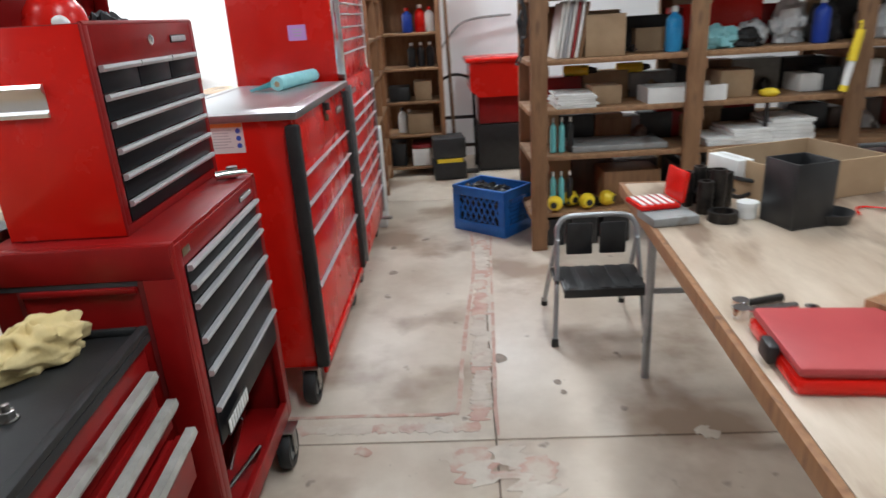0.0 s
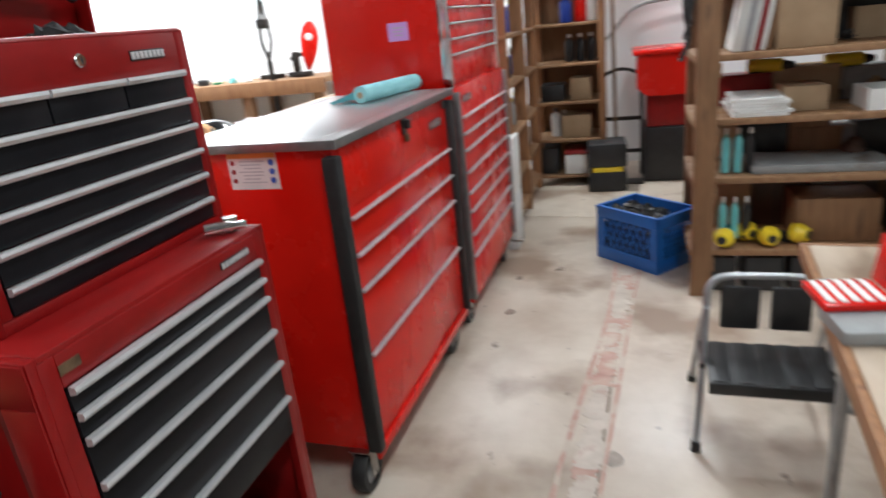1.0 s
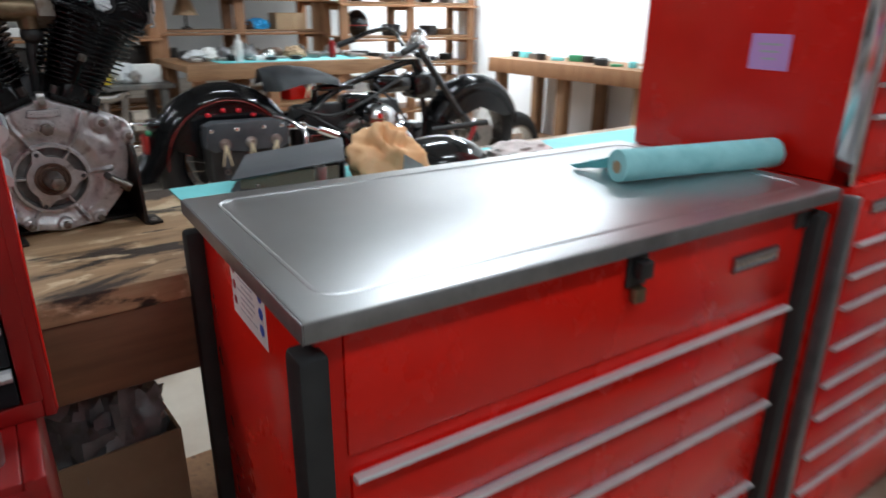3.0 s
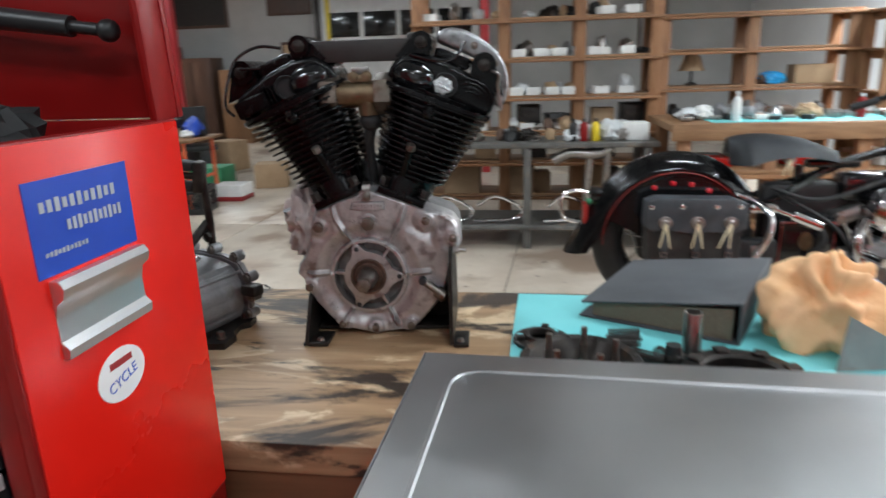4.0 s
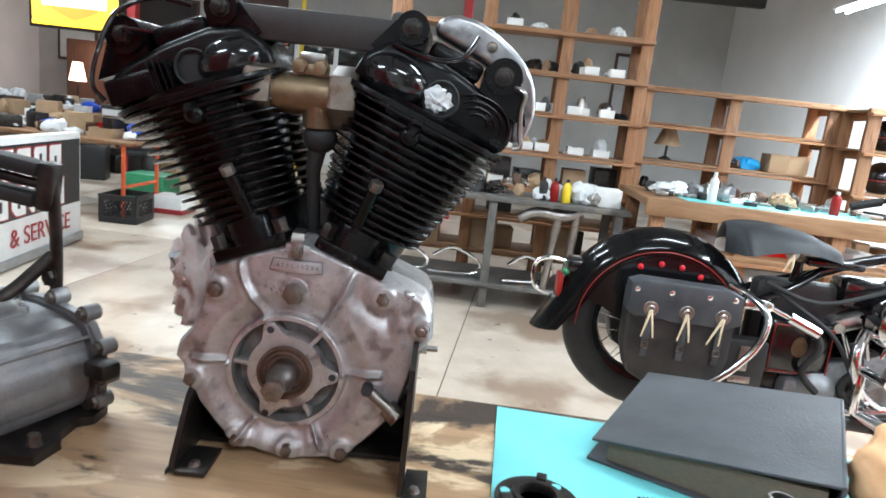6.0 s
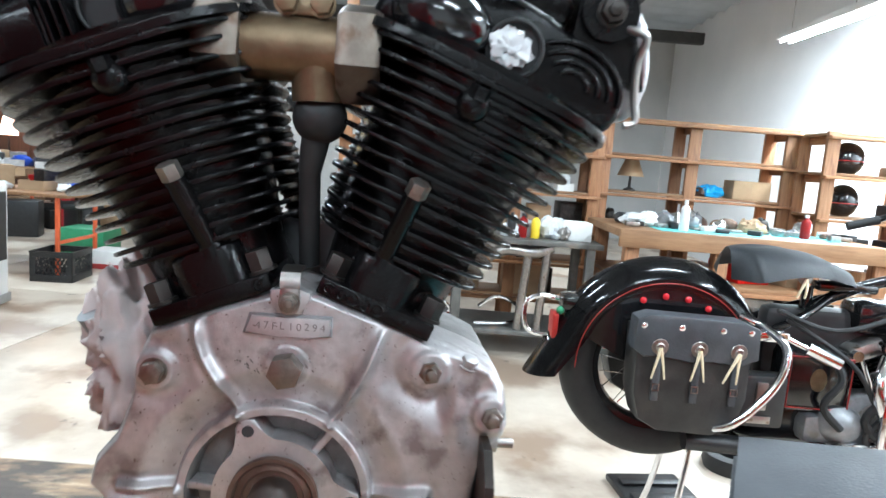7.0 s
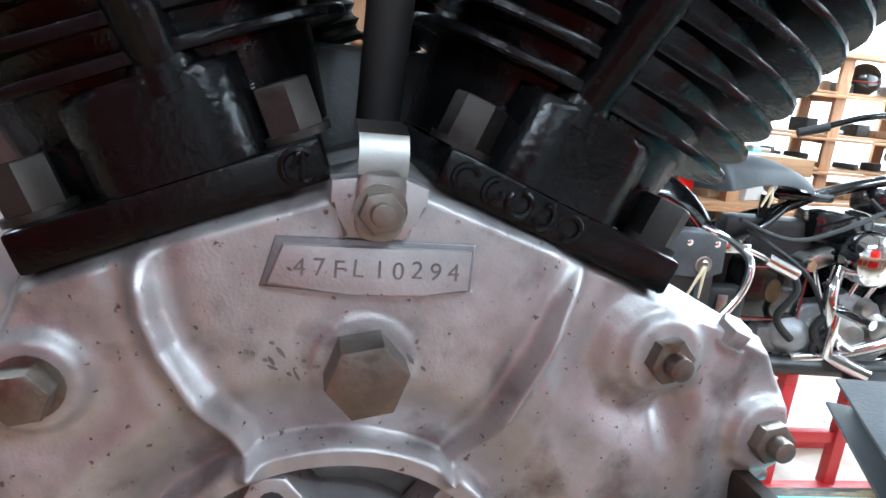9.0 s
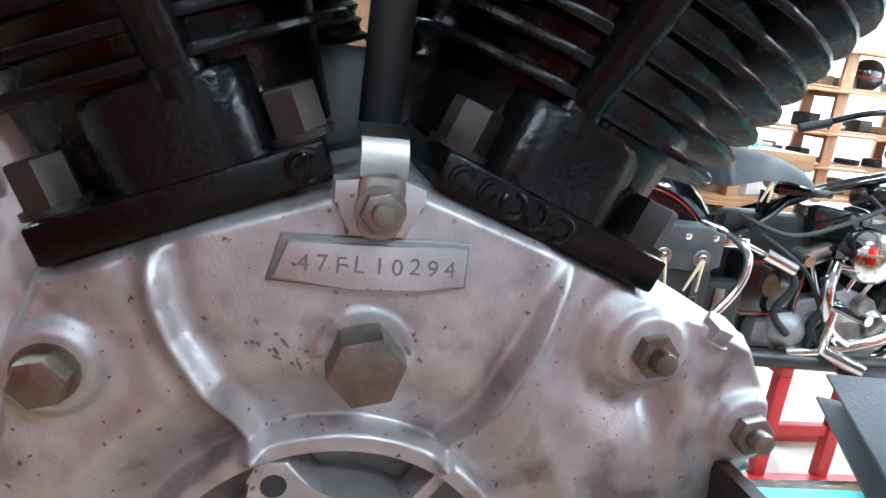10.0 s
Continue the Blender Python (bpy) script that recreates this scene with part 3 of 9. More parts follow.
for lo, hi in (((-D1 + 0.002, -0.005, 0.876), (-0.002, -0.0005, 0.948)), ((-0.070, -0.005, 0.145), (-0.002, -0.0005, 0.8755))):
    boxpart("side_frame", lo, hi, RED_OLD, cab, 0.002)
# thin dark strips paint the shade of the panel's slot and grooves
boxpart("gap_shade_strip", (-D1 + 0.01, -0.0025, 0.864), (-0.082, -0.0004, 0.8755), INK, cab, 0)
boxpart("gap_shade_strip", (-0.0815, -0.0025, 0.60), (-0.0705, -0.0004, 0.8755), RED_DARK, cab, 0)
boxpart("gap_shade_strip", (-0.335, -0.0025, 0.60), (-0.325, -0.0004, 0.862), RED_DARK, cab, 0)
boxpart("fold_lip", (-0.325, -0.010, 0.850), (-0.085, -0.0005, 0.8635), RED_OLD, cab, 0.003)

# bars and sockets lying in the open bay
for k, (y, ln, r, rz) in enumerate(((0.30, 0.34, 0.011, 20), (0.42, 0.30, 0.014, 8), (0.25, 0.26, 0.012, -14))):
    bm = bmesh.new()
    acyl(bm, (0, -ln / 2, r), (0, ln / 2 - 0.05, r), r * 0.75, seg=12)
    acyl(bm, (0, ln / 2 - 0.05, r), (0, ln / 2, r), r, seg=14)
    ob = part("ratchet_bar", bm, CHROME, None)
    ob.matrix_basis = at(-0.54 - 0.16 + 0.05 * k, 1.235 + y, 0.1655, rz)
    tagged(ob, "chrome ratchet extension bar lying in the cabinet bay", "tool", "loose bars")

# worn red top chest with an open lid
top = thing("top_chest", at(-0.65, 1.298, 0.95, -1.2), "worn red steel tool chest with black drawers and open lid", "tool chest", "tool cabinets")
W2, D2, H2 = 0.585, 0.248, 0.425
bm = bmesh.new()
boxpart("end_panel", (-D2, 0, 0), (0, 0.012, H2), RED_OLD, top, 0.002)
boxpart("end_panel", (-D2, W2 - 0.012, 0), (0, W2, H2), RED_OLD, top, 0.002)
boxpart("back_panel", (-D2, 0.012, 0), (-D2 + 0.01, W2 - 0.012, H2), RED_OLD, top, 0)
boxpart("floor_panel", (-D2, 0.012, 0), (-0.001, W2 - 0.012, 0.022), RED_OLD, top, 0.002)
boxpart("front_post", (-0.02, 0.01, 0.022), (0.0008, 0.03, H2 - 0.002), RED_OLD, top, 0.002)
boxpart("front_post", (-0.02, W2 - 0.03, 0.022), (0.0008, W2 - 0.01, H2 - 0.002), RED_OLD, top, 0.002)
boxpart("top_rail", (-0.02, 0.03, H2 - 0.082), (0.001, W2 - 0.03, H2 - 0.002), RED_OLD, top, 0.003)
boxpart("tray_floor", (-D2, 0.012, H2 - 0.075), (-0.02, W2 - 0.012, H2 - 0.07), RED_OLD, top, 0)
bm = bmesh.new()
acyl(bm, (-0.004, 0.012, H2 - 0.002), (-0.004, W2 - 0.012, H2 - 0.002), 0.006, seg=8)
part("front_lip", bm, RED_OLD, top)
boxpart("side_panel", (-D2 + 0.002, W2 - 0.0005, 0.004), (-0.002, W2 + 0.0015, H2 - 0.002), RED, top, 0.002)
boxpart("side_panel", (-D2 + 0.002, -0.0015, 0.004), (-0.002, 0.0005, H2 - 0.002), RED, top, 0.002)
zz = [0.345, 0.288, 0.234, 0.18, 0.126, 0.07, 0.022]
for k, (a, b) in enumerate(zip(zz[:-1], zz[1:])):
    drawer(top, 0.03, W2 - 0.03, b, a, -0.002, BLACK_DRAWER, BRIGHT_TRIM, 0.0135, 0.012, split=(0.205, 0.38) if k == 0 else ())
brand_bar(top, 0.46, H2 - 0.042, 0.001, 0.095, 0.019)
lock_part(top, 0.29, H2 - 0.040, 0.001)
bm = bmesh.new()
lidm = Matrix.Translation((-D2 - 0.004, 0, H2)) @ pose(0, 0, 0, 0, 4, 0)
box2(bm, (-0.012, 0, 0), (-0.003, W2, 0.255), 0.002, lidm)
for lo, hi in (((-0.003, 0, 0), (0.035, 0.01, 0.255)), ((-0.003, W2 - 0.01, 0), (0.035, W2, 0.255)), ((-0.003, 0.01, 0.245), (0.035, W2 - 0.01, 0.255))):
    box2(bm, lo, hi, 0.004, lidm)
lid = part("lid", bm, RED_OLD, top, "dark red open lid")
# recessed cast pulls on both ends
for side in (0, 1):
    y = W2 + 0.0012 if side else -0.0012
    m = Matrix.Translation((-0.097 if side else -0.150, y, 0.287)) @ (FACE_PY if side else FACE_NY)
    bm = bmesh.new()
    prof = [(-0.032, 0.0), (-0.032, 0.006), (-0.024, 0.007), (-0.018, 0.001), (0.000, 0.0005), (0.012, 0.003), (0.018, 0.010), (0.026, 0.012), (0.032, 0.008), (0.032, 0.0)]
    vs = aprism(bm, prof, -0.055, 0.055, Matrix(((0, 0, 1, 0), (1, 0, 0, 0), (0, 1, 0, 0), (0, 0, 0, 1))))
    apply(bm, vs, m)
    part("side_pull", bm, PULL, top, "bright recessed side pull")
# stickers on the end of the chest
bm = bmesh.new()
rect_plate(bm, 0.12, 0.073, 0.0008, Matrix.Translation((-0.093, W2 + 0.0015, 0.359)) @ FACE_PY)
st = part("blue_sticker", bm, BLUE_LABEL, top, "blue sticker with faded printed lines")
bm = bmesh.new()
for r, (a, b, h) in enumerate(((-0.045, 0.045, 0.010), (-0.02, 0.048, 0.010), (-0.048, 0.0, 0.004))):
    k = 11
    for i in range(k):
        u = a + (b - a) * i / k
        rect_plate(bm, (b - a) / k * 0.6, h * (0.8 + 0.3 * ((i * 7) % 3) / 2), 0.0006, Matrix.Translation((-0.093, W2 + 0.0023, 0.359)) @ FACE_PY @ pose(u, 0.016 - 0.018 * r, 0))
part("print_block", bm, GREY_INK, st)
bm = bmesh.new()
aprism(bm, [(0.032 * math.cos(t * math.pi / 20), 0.024 * math.sin(t * math.pi / 20)) for t in range(40)], 0, 0.0008, Matrix.Translation((-0.103, W2 + 0.0015, 0.2130)) @ FACE_PY)
oval = part("oval_sticker", bm, PAPER, top, "white oval sticker with blue script")
letters("script", "CYCLE", 0.0135, Matrix.Translation((-0.103, W2 + 0.0025, 0.2080)) @ FACE_PY @ pose(0, 0, 0, 0, 0, 12), BLUE_INK, oval, 0.0002)
bm = bmesh.new()
rect_plate(bm, 0.03, 0.006, 0.0006, Matrix.Translation((-0.103, W2 + 0.0023, 0.2245)) @ FACE_PY)
part("print_block", bm, DARK_RED_INK, oval)

# things in and on the open chest
dome = thing("funnel_cap", at(-0.755, 1.42, 1.354, 0), "glossy red domed cap with a white front in the open chest", "cap")
bm = bmesh.new()
alathe(bm, [(0.0001, 0.085), (0.022, 0.083), (0.042, 0.072), (0.056, 0.050), (0.062, 0.022), (0.064, 0.0), (0.0001, 0.0)], None, 32)
part("dome", bm, RED, dome)
bm = bmesh.new()
asphere(bm, (0.030, -0.046, 0.022), 0.022, 16, None, (1, 0.6, 0.8))
part("white_front", bm, WHITE_PLASTIC, dome, "white moulded front")
bm = bmesh.new()
acyl(bm, (0, -0.10, 0), (0, 0.07, 0), 0.012, 0.010, seg=12)
acyl(bm, (0, 0.07, 0), (0, 0.10, 0), 0.006, seg=10)
asphere(bm, (0, 0.108, 0), 0.011, 12)
ob = part("ratchet", bm, BLACK_PLASTIC, None)
ob.matrix_basis = pose(-0.862, 1.74, 1.475, -8, 0, -1.2)
tagged(ob, "black-handled ratchet held inside the open chest lid", "tool")
for k, (x, y, s, mt, nm, lb) in enumerate(((-0.80, 1.72, (0.12, 0.16, 0.10), BLACK_RUBBER, "work_glove", "crumpled black work glove in the open chest"),
                                           (-0.82, 1.52, (0.10, 0.12, 0.07), BLACK_RUBBER, "work_glove", "folded dark work glove in the open chest"))):
    bm = bmesh.new()
    rough_cloth(bm, (0, 0, 0), s, 3.1 + k, 18)
    ob = part(nm, bm, mt, None)
    ob.matrix_basis = at(x, y, 1.305)
    tagged(ob, lb, "gloves" if "glove" in nm else "cloth")
bm = bmesh.new()
for k in range(4):
    atube(bm, [(0.06 * math.cos(a) * (1 - 0.1 * k), 0.075 * math.sin(a), 0.012 * k + 0.008) for a in [i * math.pi / 4 for i in range(8)]], 0.004, 6, 4, True)
atube(bm, [(0.0, 0.07, 0.03), (0.0, 0.05, 0.09), (0.0, -0.01, 0.10), (0.01, -0.05, 0.05)], 0.005, 6)
ob = part("cable_coil", bm, STEEL, None)
ob.matrix_basis = at(-0.74, 1.46, 1.306)
tagged(ob, "coil of thin steel cable in the open chest", "cable")
bm = bmesh.new()
acyl(bm, (0, 0, 0.014), (0.05, 0.03, 0.014), 0.013, seg=14)
acyl(bm, (0.05, 0.03, 0.014), (0.075, 0.045, 0.014), 0.009, seg=12)
ob = part("socket", bm, CHROME, None)
ob.matrix_basis = at(-0.61, 1.77, 0.951)
tagged(ob, "chrome impact socket on the cabinet ledge", "socket", "sockets on the ledge")
bm = bmesh.new()
acyl(bm, (0, 0, 0), (0, 0, 0.03), 0.014, 0.016, seg=16)
ob = part("socket", bm, STEEL, None)
ob.matrix_basis = at(-0.575, 1.815, 0.951)
tagged(ob, "short steel socket standing on the cabinet ledge", "socket", "sockets on the ledge")

# red cabinet with a stainless top
ss = thing("roller_cabinet", at(-0.455, 2.105, 0, -2.6), "bright red steel roller cabinet with stainless worktop and black corner bumpers", "tool cabinet", "tool cabinets")
W3, D3 = 0.985, 0.50
bm = bmesh.new()
box2(bm, (-D3, 0.012, 0.15), (0, W3 - 0.0, 1.062), 0.004)
part("body", bm, RED, ss)
bm = bmesh.new()
box2(bm, (-0.001, 0.0, 0.13), (0.012, W3 + 0.01, 0.165), 0.003)
part("bottom_rail", bm, RED, ss)
zz = [0.868, 0.762, 0.658, 0.458]
for k, (a, b) in enumerate(zip(zz, zz[1:] + [0.185])):
    drawer(ss, 0.045, W3 - 0.035, b, a, 0.003, RED, BRIGHT_TRIM, 0.009, 0.015)
boxpart("lid_panel", (-0.01, 0.045, 0.892), (0.005, W3 - 0.035, 1.055), RED, ss, 0.003)
bm = bmesh.new()
box2(bm, (-D3 - 0.012, -0.006, 1.063), (0.022, W3 + 0.045, 1.0875), 0.003)
tp = part("worktop", bm, STAINLESS, ss, "stainless worktop with pressed border bead")
# pressed bead around the worktop
bm = bmesh.new()
rr = roundrect(W3 - 0.03, D3 - 0.055, 0.035, 5)
atube(bm, [(y - D3 / 2 + 0.005, x + W3 / 2 + 0.02, 1.0848) for x, y in rr], 0.0045, 8, 0, True)
part("border_bead", bm, STAINLESS, tp)
# front and near edge faces get a darker metal than the top
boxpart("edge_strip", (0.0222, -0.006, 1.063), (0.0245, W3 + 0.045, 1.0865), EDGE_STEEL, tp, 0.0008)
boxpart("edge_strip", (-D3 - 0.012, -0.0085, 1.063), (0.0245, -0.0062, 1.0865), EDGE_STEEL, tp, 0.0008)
for y in (-0.001, W3 + 0.002):
    bm = bmesh.new()
    box2(bm, (-0.020, y - 0.014, 0.16), (0.026, y + 0.022, 1.045), 0.008)
    part("corner_bumper", bm, BLACK_RUBBER, ss, "ribbed black rubber corner bumper")
bm = bmesh.new()
box2(bm, (-D3 - 0.004, -0.016, 0.18), (-D3 + 0.030, 0.022, 1.04), 0.008)
part("corner_bumper", bm, BLACK_RUBBER, ss)
brand_bar(ss, 0.82, 0.985, 0.005, 0.13, 0.030, CHROME)
boxpart("badge", (0.005, 0.925, 1.02), (0.008, 0.965, 1.05), BLACK_PLASTIC, ss, 0.002)
bm = bmesh.new()
box2(bm, (0.005, 0.488, 1.005), (0.012, 0.530, 1.055), 0.004)
box2(bm, (0.012, 0.496, 1.022), (0.030, 0.522, 1.050), 0.004)
lk = part("lid_latch", bm, BLACK_PLASTIC, ss)
boxpart("padlock", (0.006, 0.500, 0.980), (0.020, 0.524, 1.005), BRASS, lk, 0.004)
# warning label
bm = bmesh.new()
rect_plate(bm, 0.15, 0.10, 0.0008, Matrix.Translation((-0.237, 0.0118, 1.012)) @ FACE_NY)
lab = part("warning_label", bm, PAPER, ss, "white warning label with small print")
bm = bmesh.new()
rect_plate(bm, 0.148, 0.013, 0.0006, Matrix.Translation((-0.237, 0.0108, 1.053)) @ FACE_NY)
part("orange_band", bm, ORANGE_INK, lab)
bm = bmesh.new()
for i in range(7):
    rect_plate(bm, 0.075 - 0.012 * (i % 3), 0.003, 0.0006, Matrix.Translation((-0.237 - 0.006 * (i % 2), 0.0108, 1.038 - 0.0095 * i)) @ FACE_NY)
part("print_block", bm, GREY_INK, lab)
bm = bmesh.new()
for i in range(3):
    aprism(bm, circle(0.0085, 14), 0, 0.0006, Matrix.Translation((-0.179, 0.0108, 1.034 - 0.024 * i)) @ FACE_NY)
part("blue_sign", bm, BLUE_INK, lab)
bm = bmesh.new()
for i in range(3):
    aprism(bm, circle(0.007, 14), 0, 0.0006, Matrix.Translation((-0.297, 0.0108, 1.034 - 0.024 * i)) @ FACE_NY)
part("red_sign", bm, DARK_RED_INK, lab)
for x, y in ((-0.055, 0.025), (-0.05, W3 - 0.10), (-D3 + 0.06, 0.07), (-D3 + 0.06, W3 - 0.10)):
    caster_parts(ss, x, y, 0.152, 0.07, 0.045)

# roll of teal shop towel on the worktop
bm = bmesh.new()
acyl(bm, (0, -0.175, 0.030), (0, 0.205, 0.030), 0.030, seg=28)
roll = part("towel_roll", bm, TEAL_CLOTH, None)
roll.matrix_basis = at(-0.60, 2.985, 1.088, -14)
tagged(roll, "roll of teal paper shop towel lying on the stainless worktop", "towel roll")
bm = bmesh.new()
acyl(bm, (0, -0.1765, 0.028), (0, -0.1755, 0.028), 0.012, seg=14)
part("cardboard_core", bm, CARD, roll)
bm = bmesh.new()
for i in range(9):
    for j in range(7):
        u, v = i / 8, j / 6
        bm.verts.new((-0.02 - 0.10 * u, -0.16 + 0.10 * v - 0.04 * u, 0.008 + 0.040 * (1 - u) ** 2 + 0.008 * math.sin(9 * v + 3 * u)))
bm.verts.ensure_lookup_table()
for i in range(8):
    for j in range(6):
        bm.faces.new([bm.verts[a] for a in (i * 7 + j, (i + 1) * 7 + j, (i + 1) * 7 + j + 1, i * 7 + j + 1)])
bmesh.ops.solidify(bm, geom=bm.faces[:], thickness=0.002)
part("loose_end", bm, TEAL_CLOTH, roll, "loose torn end of the towel")

# tall red cabinet with matching top chest
c3 = thing("roller_cabinet", at(-0.395, 3.205, 0, -2.0), "bright red steel roller cabinet with many drawers and chrome corner trims", "tool cabinet", "tool cabinets")
W4, D4 = 0.93, 0.53
boxpart("body", (-D4, 0.0, 0.13), (0, W4, 1.075), RED, c3, 0.004)
zz = [0.955, 0.885, 0.815, 0.72, 0.628, 0.545, 0.44, 0.34]
for a, b in zip(zz, zz[1:] + [0.16]):
    drawer(c3, 0.045, W4 - 0.03, b, a, 0.003, RED, BRIGHT_TRIM, 0.009, 0.014)
for y in (0.0, W4 - 0.005):
    bm = bmesh.new()
    box2(bm, (-0.014, y - 0.008, 0.15), (0.018, y + 0.012, 1.06), 0.005)
    part("corner_trim", bm, EDGE_STEEL, c3, "worn chrome corner trim")
brand_bar(c3, 0.16, 1.02, 0.001, 0.13, 0.028, CHROME)
lock_part(c3, 0.47, 1.02, 0.001)
for x, y in ((-0.06, 0.08), (-0.06, W4 - 0.08), (-D4 + 0.06, 0.08), (-D4 + 0.06, W4 - 0.08)):
    caster_parts(c3, x, y, 0.132, 0.062, 0.04)
bm = bmesh.new()
box2(bm, (-0.01, W4 - 0.02, 0.095), (0.06, W4 + 0.02, 0.11), 0.003)
part("brake_pedal", bm, STEEL, c3)
t3 = thing("top_chest", at(-0.415, 3.20, 1.076, -2.0), "bright red steel top chest with chrome-edged drawers on a roller cabinet", "tool chest", "tool cabinets")
boxpart("body", (-0.51, 0.0, 0.0), (0, 0.87, 0.62), RED, t3, 0.004)
zz = [0.56, 0.51, 0.46, 0.41, 0.36, 0.31, 0.25, 0.19, 0.13]
for a, b in zip(zz, zz[1:] + [0.02]):
    drawer(t3, 0.045, 0.85, b, a, 0.003, RED, BRIGHT_TRIM, 0.009, 0.014)
for y in (0.004, 0.866):
    bm = bmesh.new()
    box2(bm, (-0.022, y - 0.008, 0.0), (0.018, y + 0.014, 0.61), 0.004)
    part("corner_trim", bm, CHROME, t3, "polished chrome corner trim")
bm = bmesh.new()
rect_plate(bm, 0.085, 0.07, 0.0012, Matrix.Translation((-0.19, -0.0005, 0.235)) @ FACE_NY)
nt_ = part("note", bm, PURPLE_NOTE, t3, "small lilac paper note")
bm = bmesh.new()
for i in range(3):
    rect_plate(bm, 0.05 - 0.01 * i, 0.004, 0.0005, Matrix.Translation((-0.19, -0.0018, 0.25 - 0.014 * i)) @ FACE_NY)
part("print_block", bm, GREY_INK, nt_)

# low cabinet with black mat top, next to the worn one
c0 = thing("service_cart", at(-0.574, 0.328, 0, 2.0), "dark red tool cart with grubby black top and wide drawer rails", "tool cart", "tool cabinets")
bm = bmesh.new()
box2(bm, (-0.5, 0, 0.12), (0, 0.84, 0.765), 0.004)
part("body", bm, RED_OLD, c0)
bm = bmesh.new()
box2(bm, (-0.51, -0.01, 0.766), (0.01, 0.855, 0.785), 0.004)
part("tray_top", bm, BLACK_RUBBER, c0, "grubby black rimmed top")
for lo, hi in (((-0.51, -0.01, 0.785), (-0.495, 0.855, 0.80)), ((-0.01, -0.01, 0.785), (0.01, 0.855, 0.80)), ((-0.495, 0.84, 0.785), (-0.01, 0.855, 0.80)), ((-0.495, -0.01, 0.785), (-0.01, 0.005, 0.80))):
    boxpart("tray_rim", lo, hi, BLACK_RUBBER, c0, 0.004)
zz = [0.72, 0.655, 0.585, 0.46]
RAIL_WORN = ramp_mat("worn_pale_rail", (0.34, 0.33, 0.30), (0.50, 0.49, 0.46), 14, 0.45, metal=0.2, bump=0.15, spots=(0.20, 0.17, 0.14), spot_scale=9, spot_at=0.60)
for a, b, out_ in zip(zz, zz[1:] + [0.30], (0.003, 0.030, 0.055, 0.012)):
    drawer(c0, 0.03, 0.81, b, a, out_, RED_OLD, RAIL_WORN, 0.03, 0.022)
    if out_ > 0.02:
        boxpart("drawer_tray", (-0.04, 0.04, b + 0.006), (out_ - 0.021, 0.80, a - 0.022), RED_OLD, c0, 0.002)
for x, y in ((-0.06, 0.07), (-0.06, 0.77), (-0.44, 0.07), (-0.44, 0.77)):
    caster_parts(c0, x, y, 0.122)
bm = bmesh.new()
rough_cloth(bm, (0, 0, 0), (0.115, 0.20, 0.075), 7.7, 36, 0.30, 1.7, 0.11)
rag = part("rag", bm, YELLOW_RAG, None, angle=80)
rag.matrix_basis = at(-0.76, 1.075, 0.787, -30)
tagged(rag, "crumpled yellow cotton rag on the black cart top", "rag")
for k, (x, y) in enumerate(((-0.70, 0.89), (-0.72, 0.80), (-0.76, 0.84))):
    bm = bmesh.new()
    hexnut(bm, (0, 0, 0), (0, 0, 1), 0.022, 0.014, stud=0.012)
    ob = part("bolt", bm, STEEL, None)
    ob.matrix_basis = at(x, y, 0.7855, 20 * k)
    tagged(ob, "loose dark steel bolt on the black cart top", "bolt", "loose bolts")


# ---- work bench with the engine ----
BZ = 0.967
bench = thing("work_bench", at(-1.232, 2.6, 0), "heavy wooden work bench with stained plank top", "bench")
boxpart("top", (-0.290, -2.1, BZ - 0.045), (0.290, 2.1, BZ), PLY, bench, 0.004)
for x in (-0.265, 0.265):
    boxpart("apron", (x - 0.019, -2.08, BZ - 0.185), (x + 0.019, 2.08, BZ - 0.046), PLY_DARK, bench, 0.003)
for y in (-2.0, -0.85, 0.35, 2.0):
    for x in (-0.2, 0.2):
        boxpart("leg", (x - 0.045, y - 0.045, 0), (x + 0.045, y + 0.045, BZ - 0.046), WOOD_OLD, bench, 0.004)

# teal mat
bm = bmesh.new()
box2(bm, (-0.275, 0, 0), (0.22, 1.75, 0.0022), 0.0006)
mat_ = part("shop_mat", bm, TEAL, None)
mat_.matrix_basis = at(-1.232, 2.213, BZ + 0.0008, -1.5)
tagged(mat_, "flat teal paper mat spread on the wooden bench", "mat")

# ---- the engine ----
eng = thing("engine", at(-1.29, 1.969, 1.074, 4.0), "vintage V-twin motorcycle engine with black cylinders and aluminium crankcase", "engine")

OUT = [(0.009, 0.1515), (0.060, 0.1335), (0.112, 0.113), (0.128, 0.1075), (0.146, 0.099), (0.156, 0.084), (0.160, 0.055), (0.146, 0.036), (0.140, 0.005),
       (0.133, -0.022), (0.118, -0.050), (0.090, -0.082), (0.070, -0.1005), (0.045, -0.102), (0.020, -0.106), (-0.006, -0.106), (-0.030, -0.100), (-0.052, -0.098),
       (-0.072, -0.078), (-0.098, -0.046), (-0.111, -0.022), (-0.118, -0.004), (-0.126, 0.006), (-0.122, 0.022), (-0.108, 0.040), (-0.099, 0.066), (-0.095, 0.095), (-0.086, 0.1155), (-0.045, 0.1325)]
BOLTS = {"L": (-0.081, 0.088), "R": (0.102, 0.097), "RR": (0.147, 0.067), "B": (0.008, -0.093), "BR": (0.070, -0.089), "BL": (-0.050, -0.086), "LL": (-0.104, -0.018)}


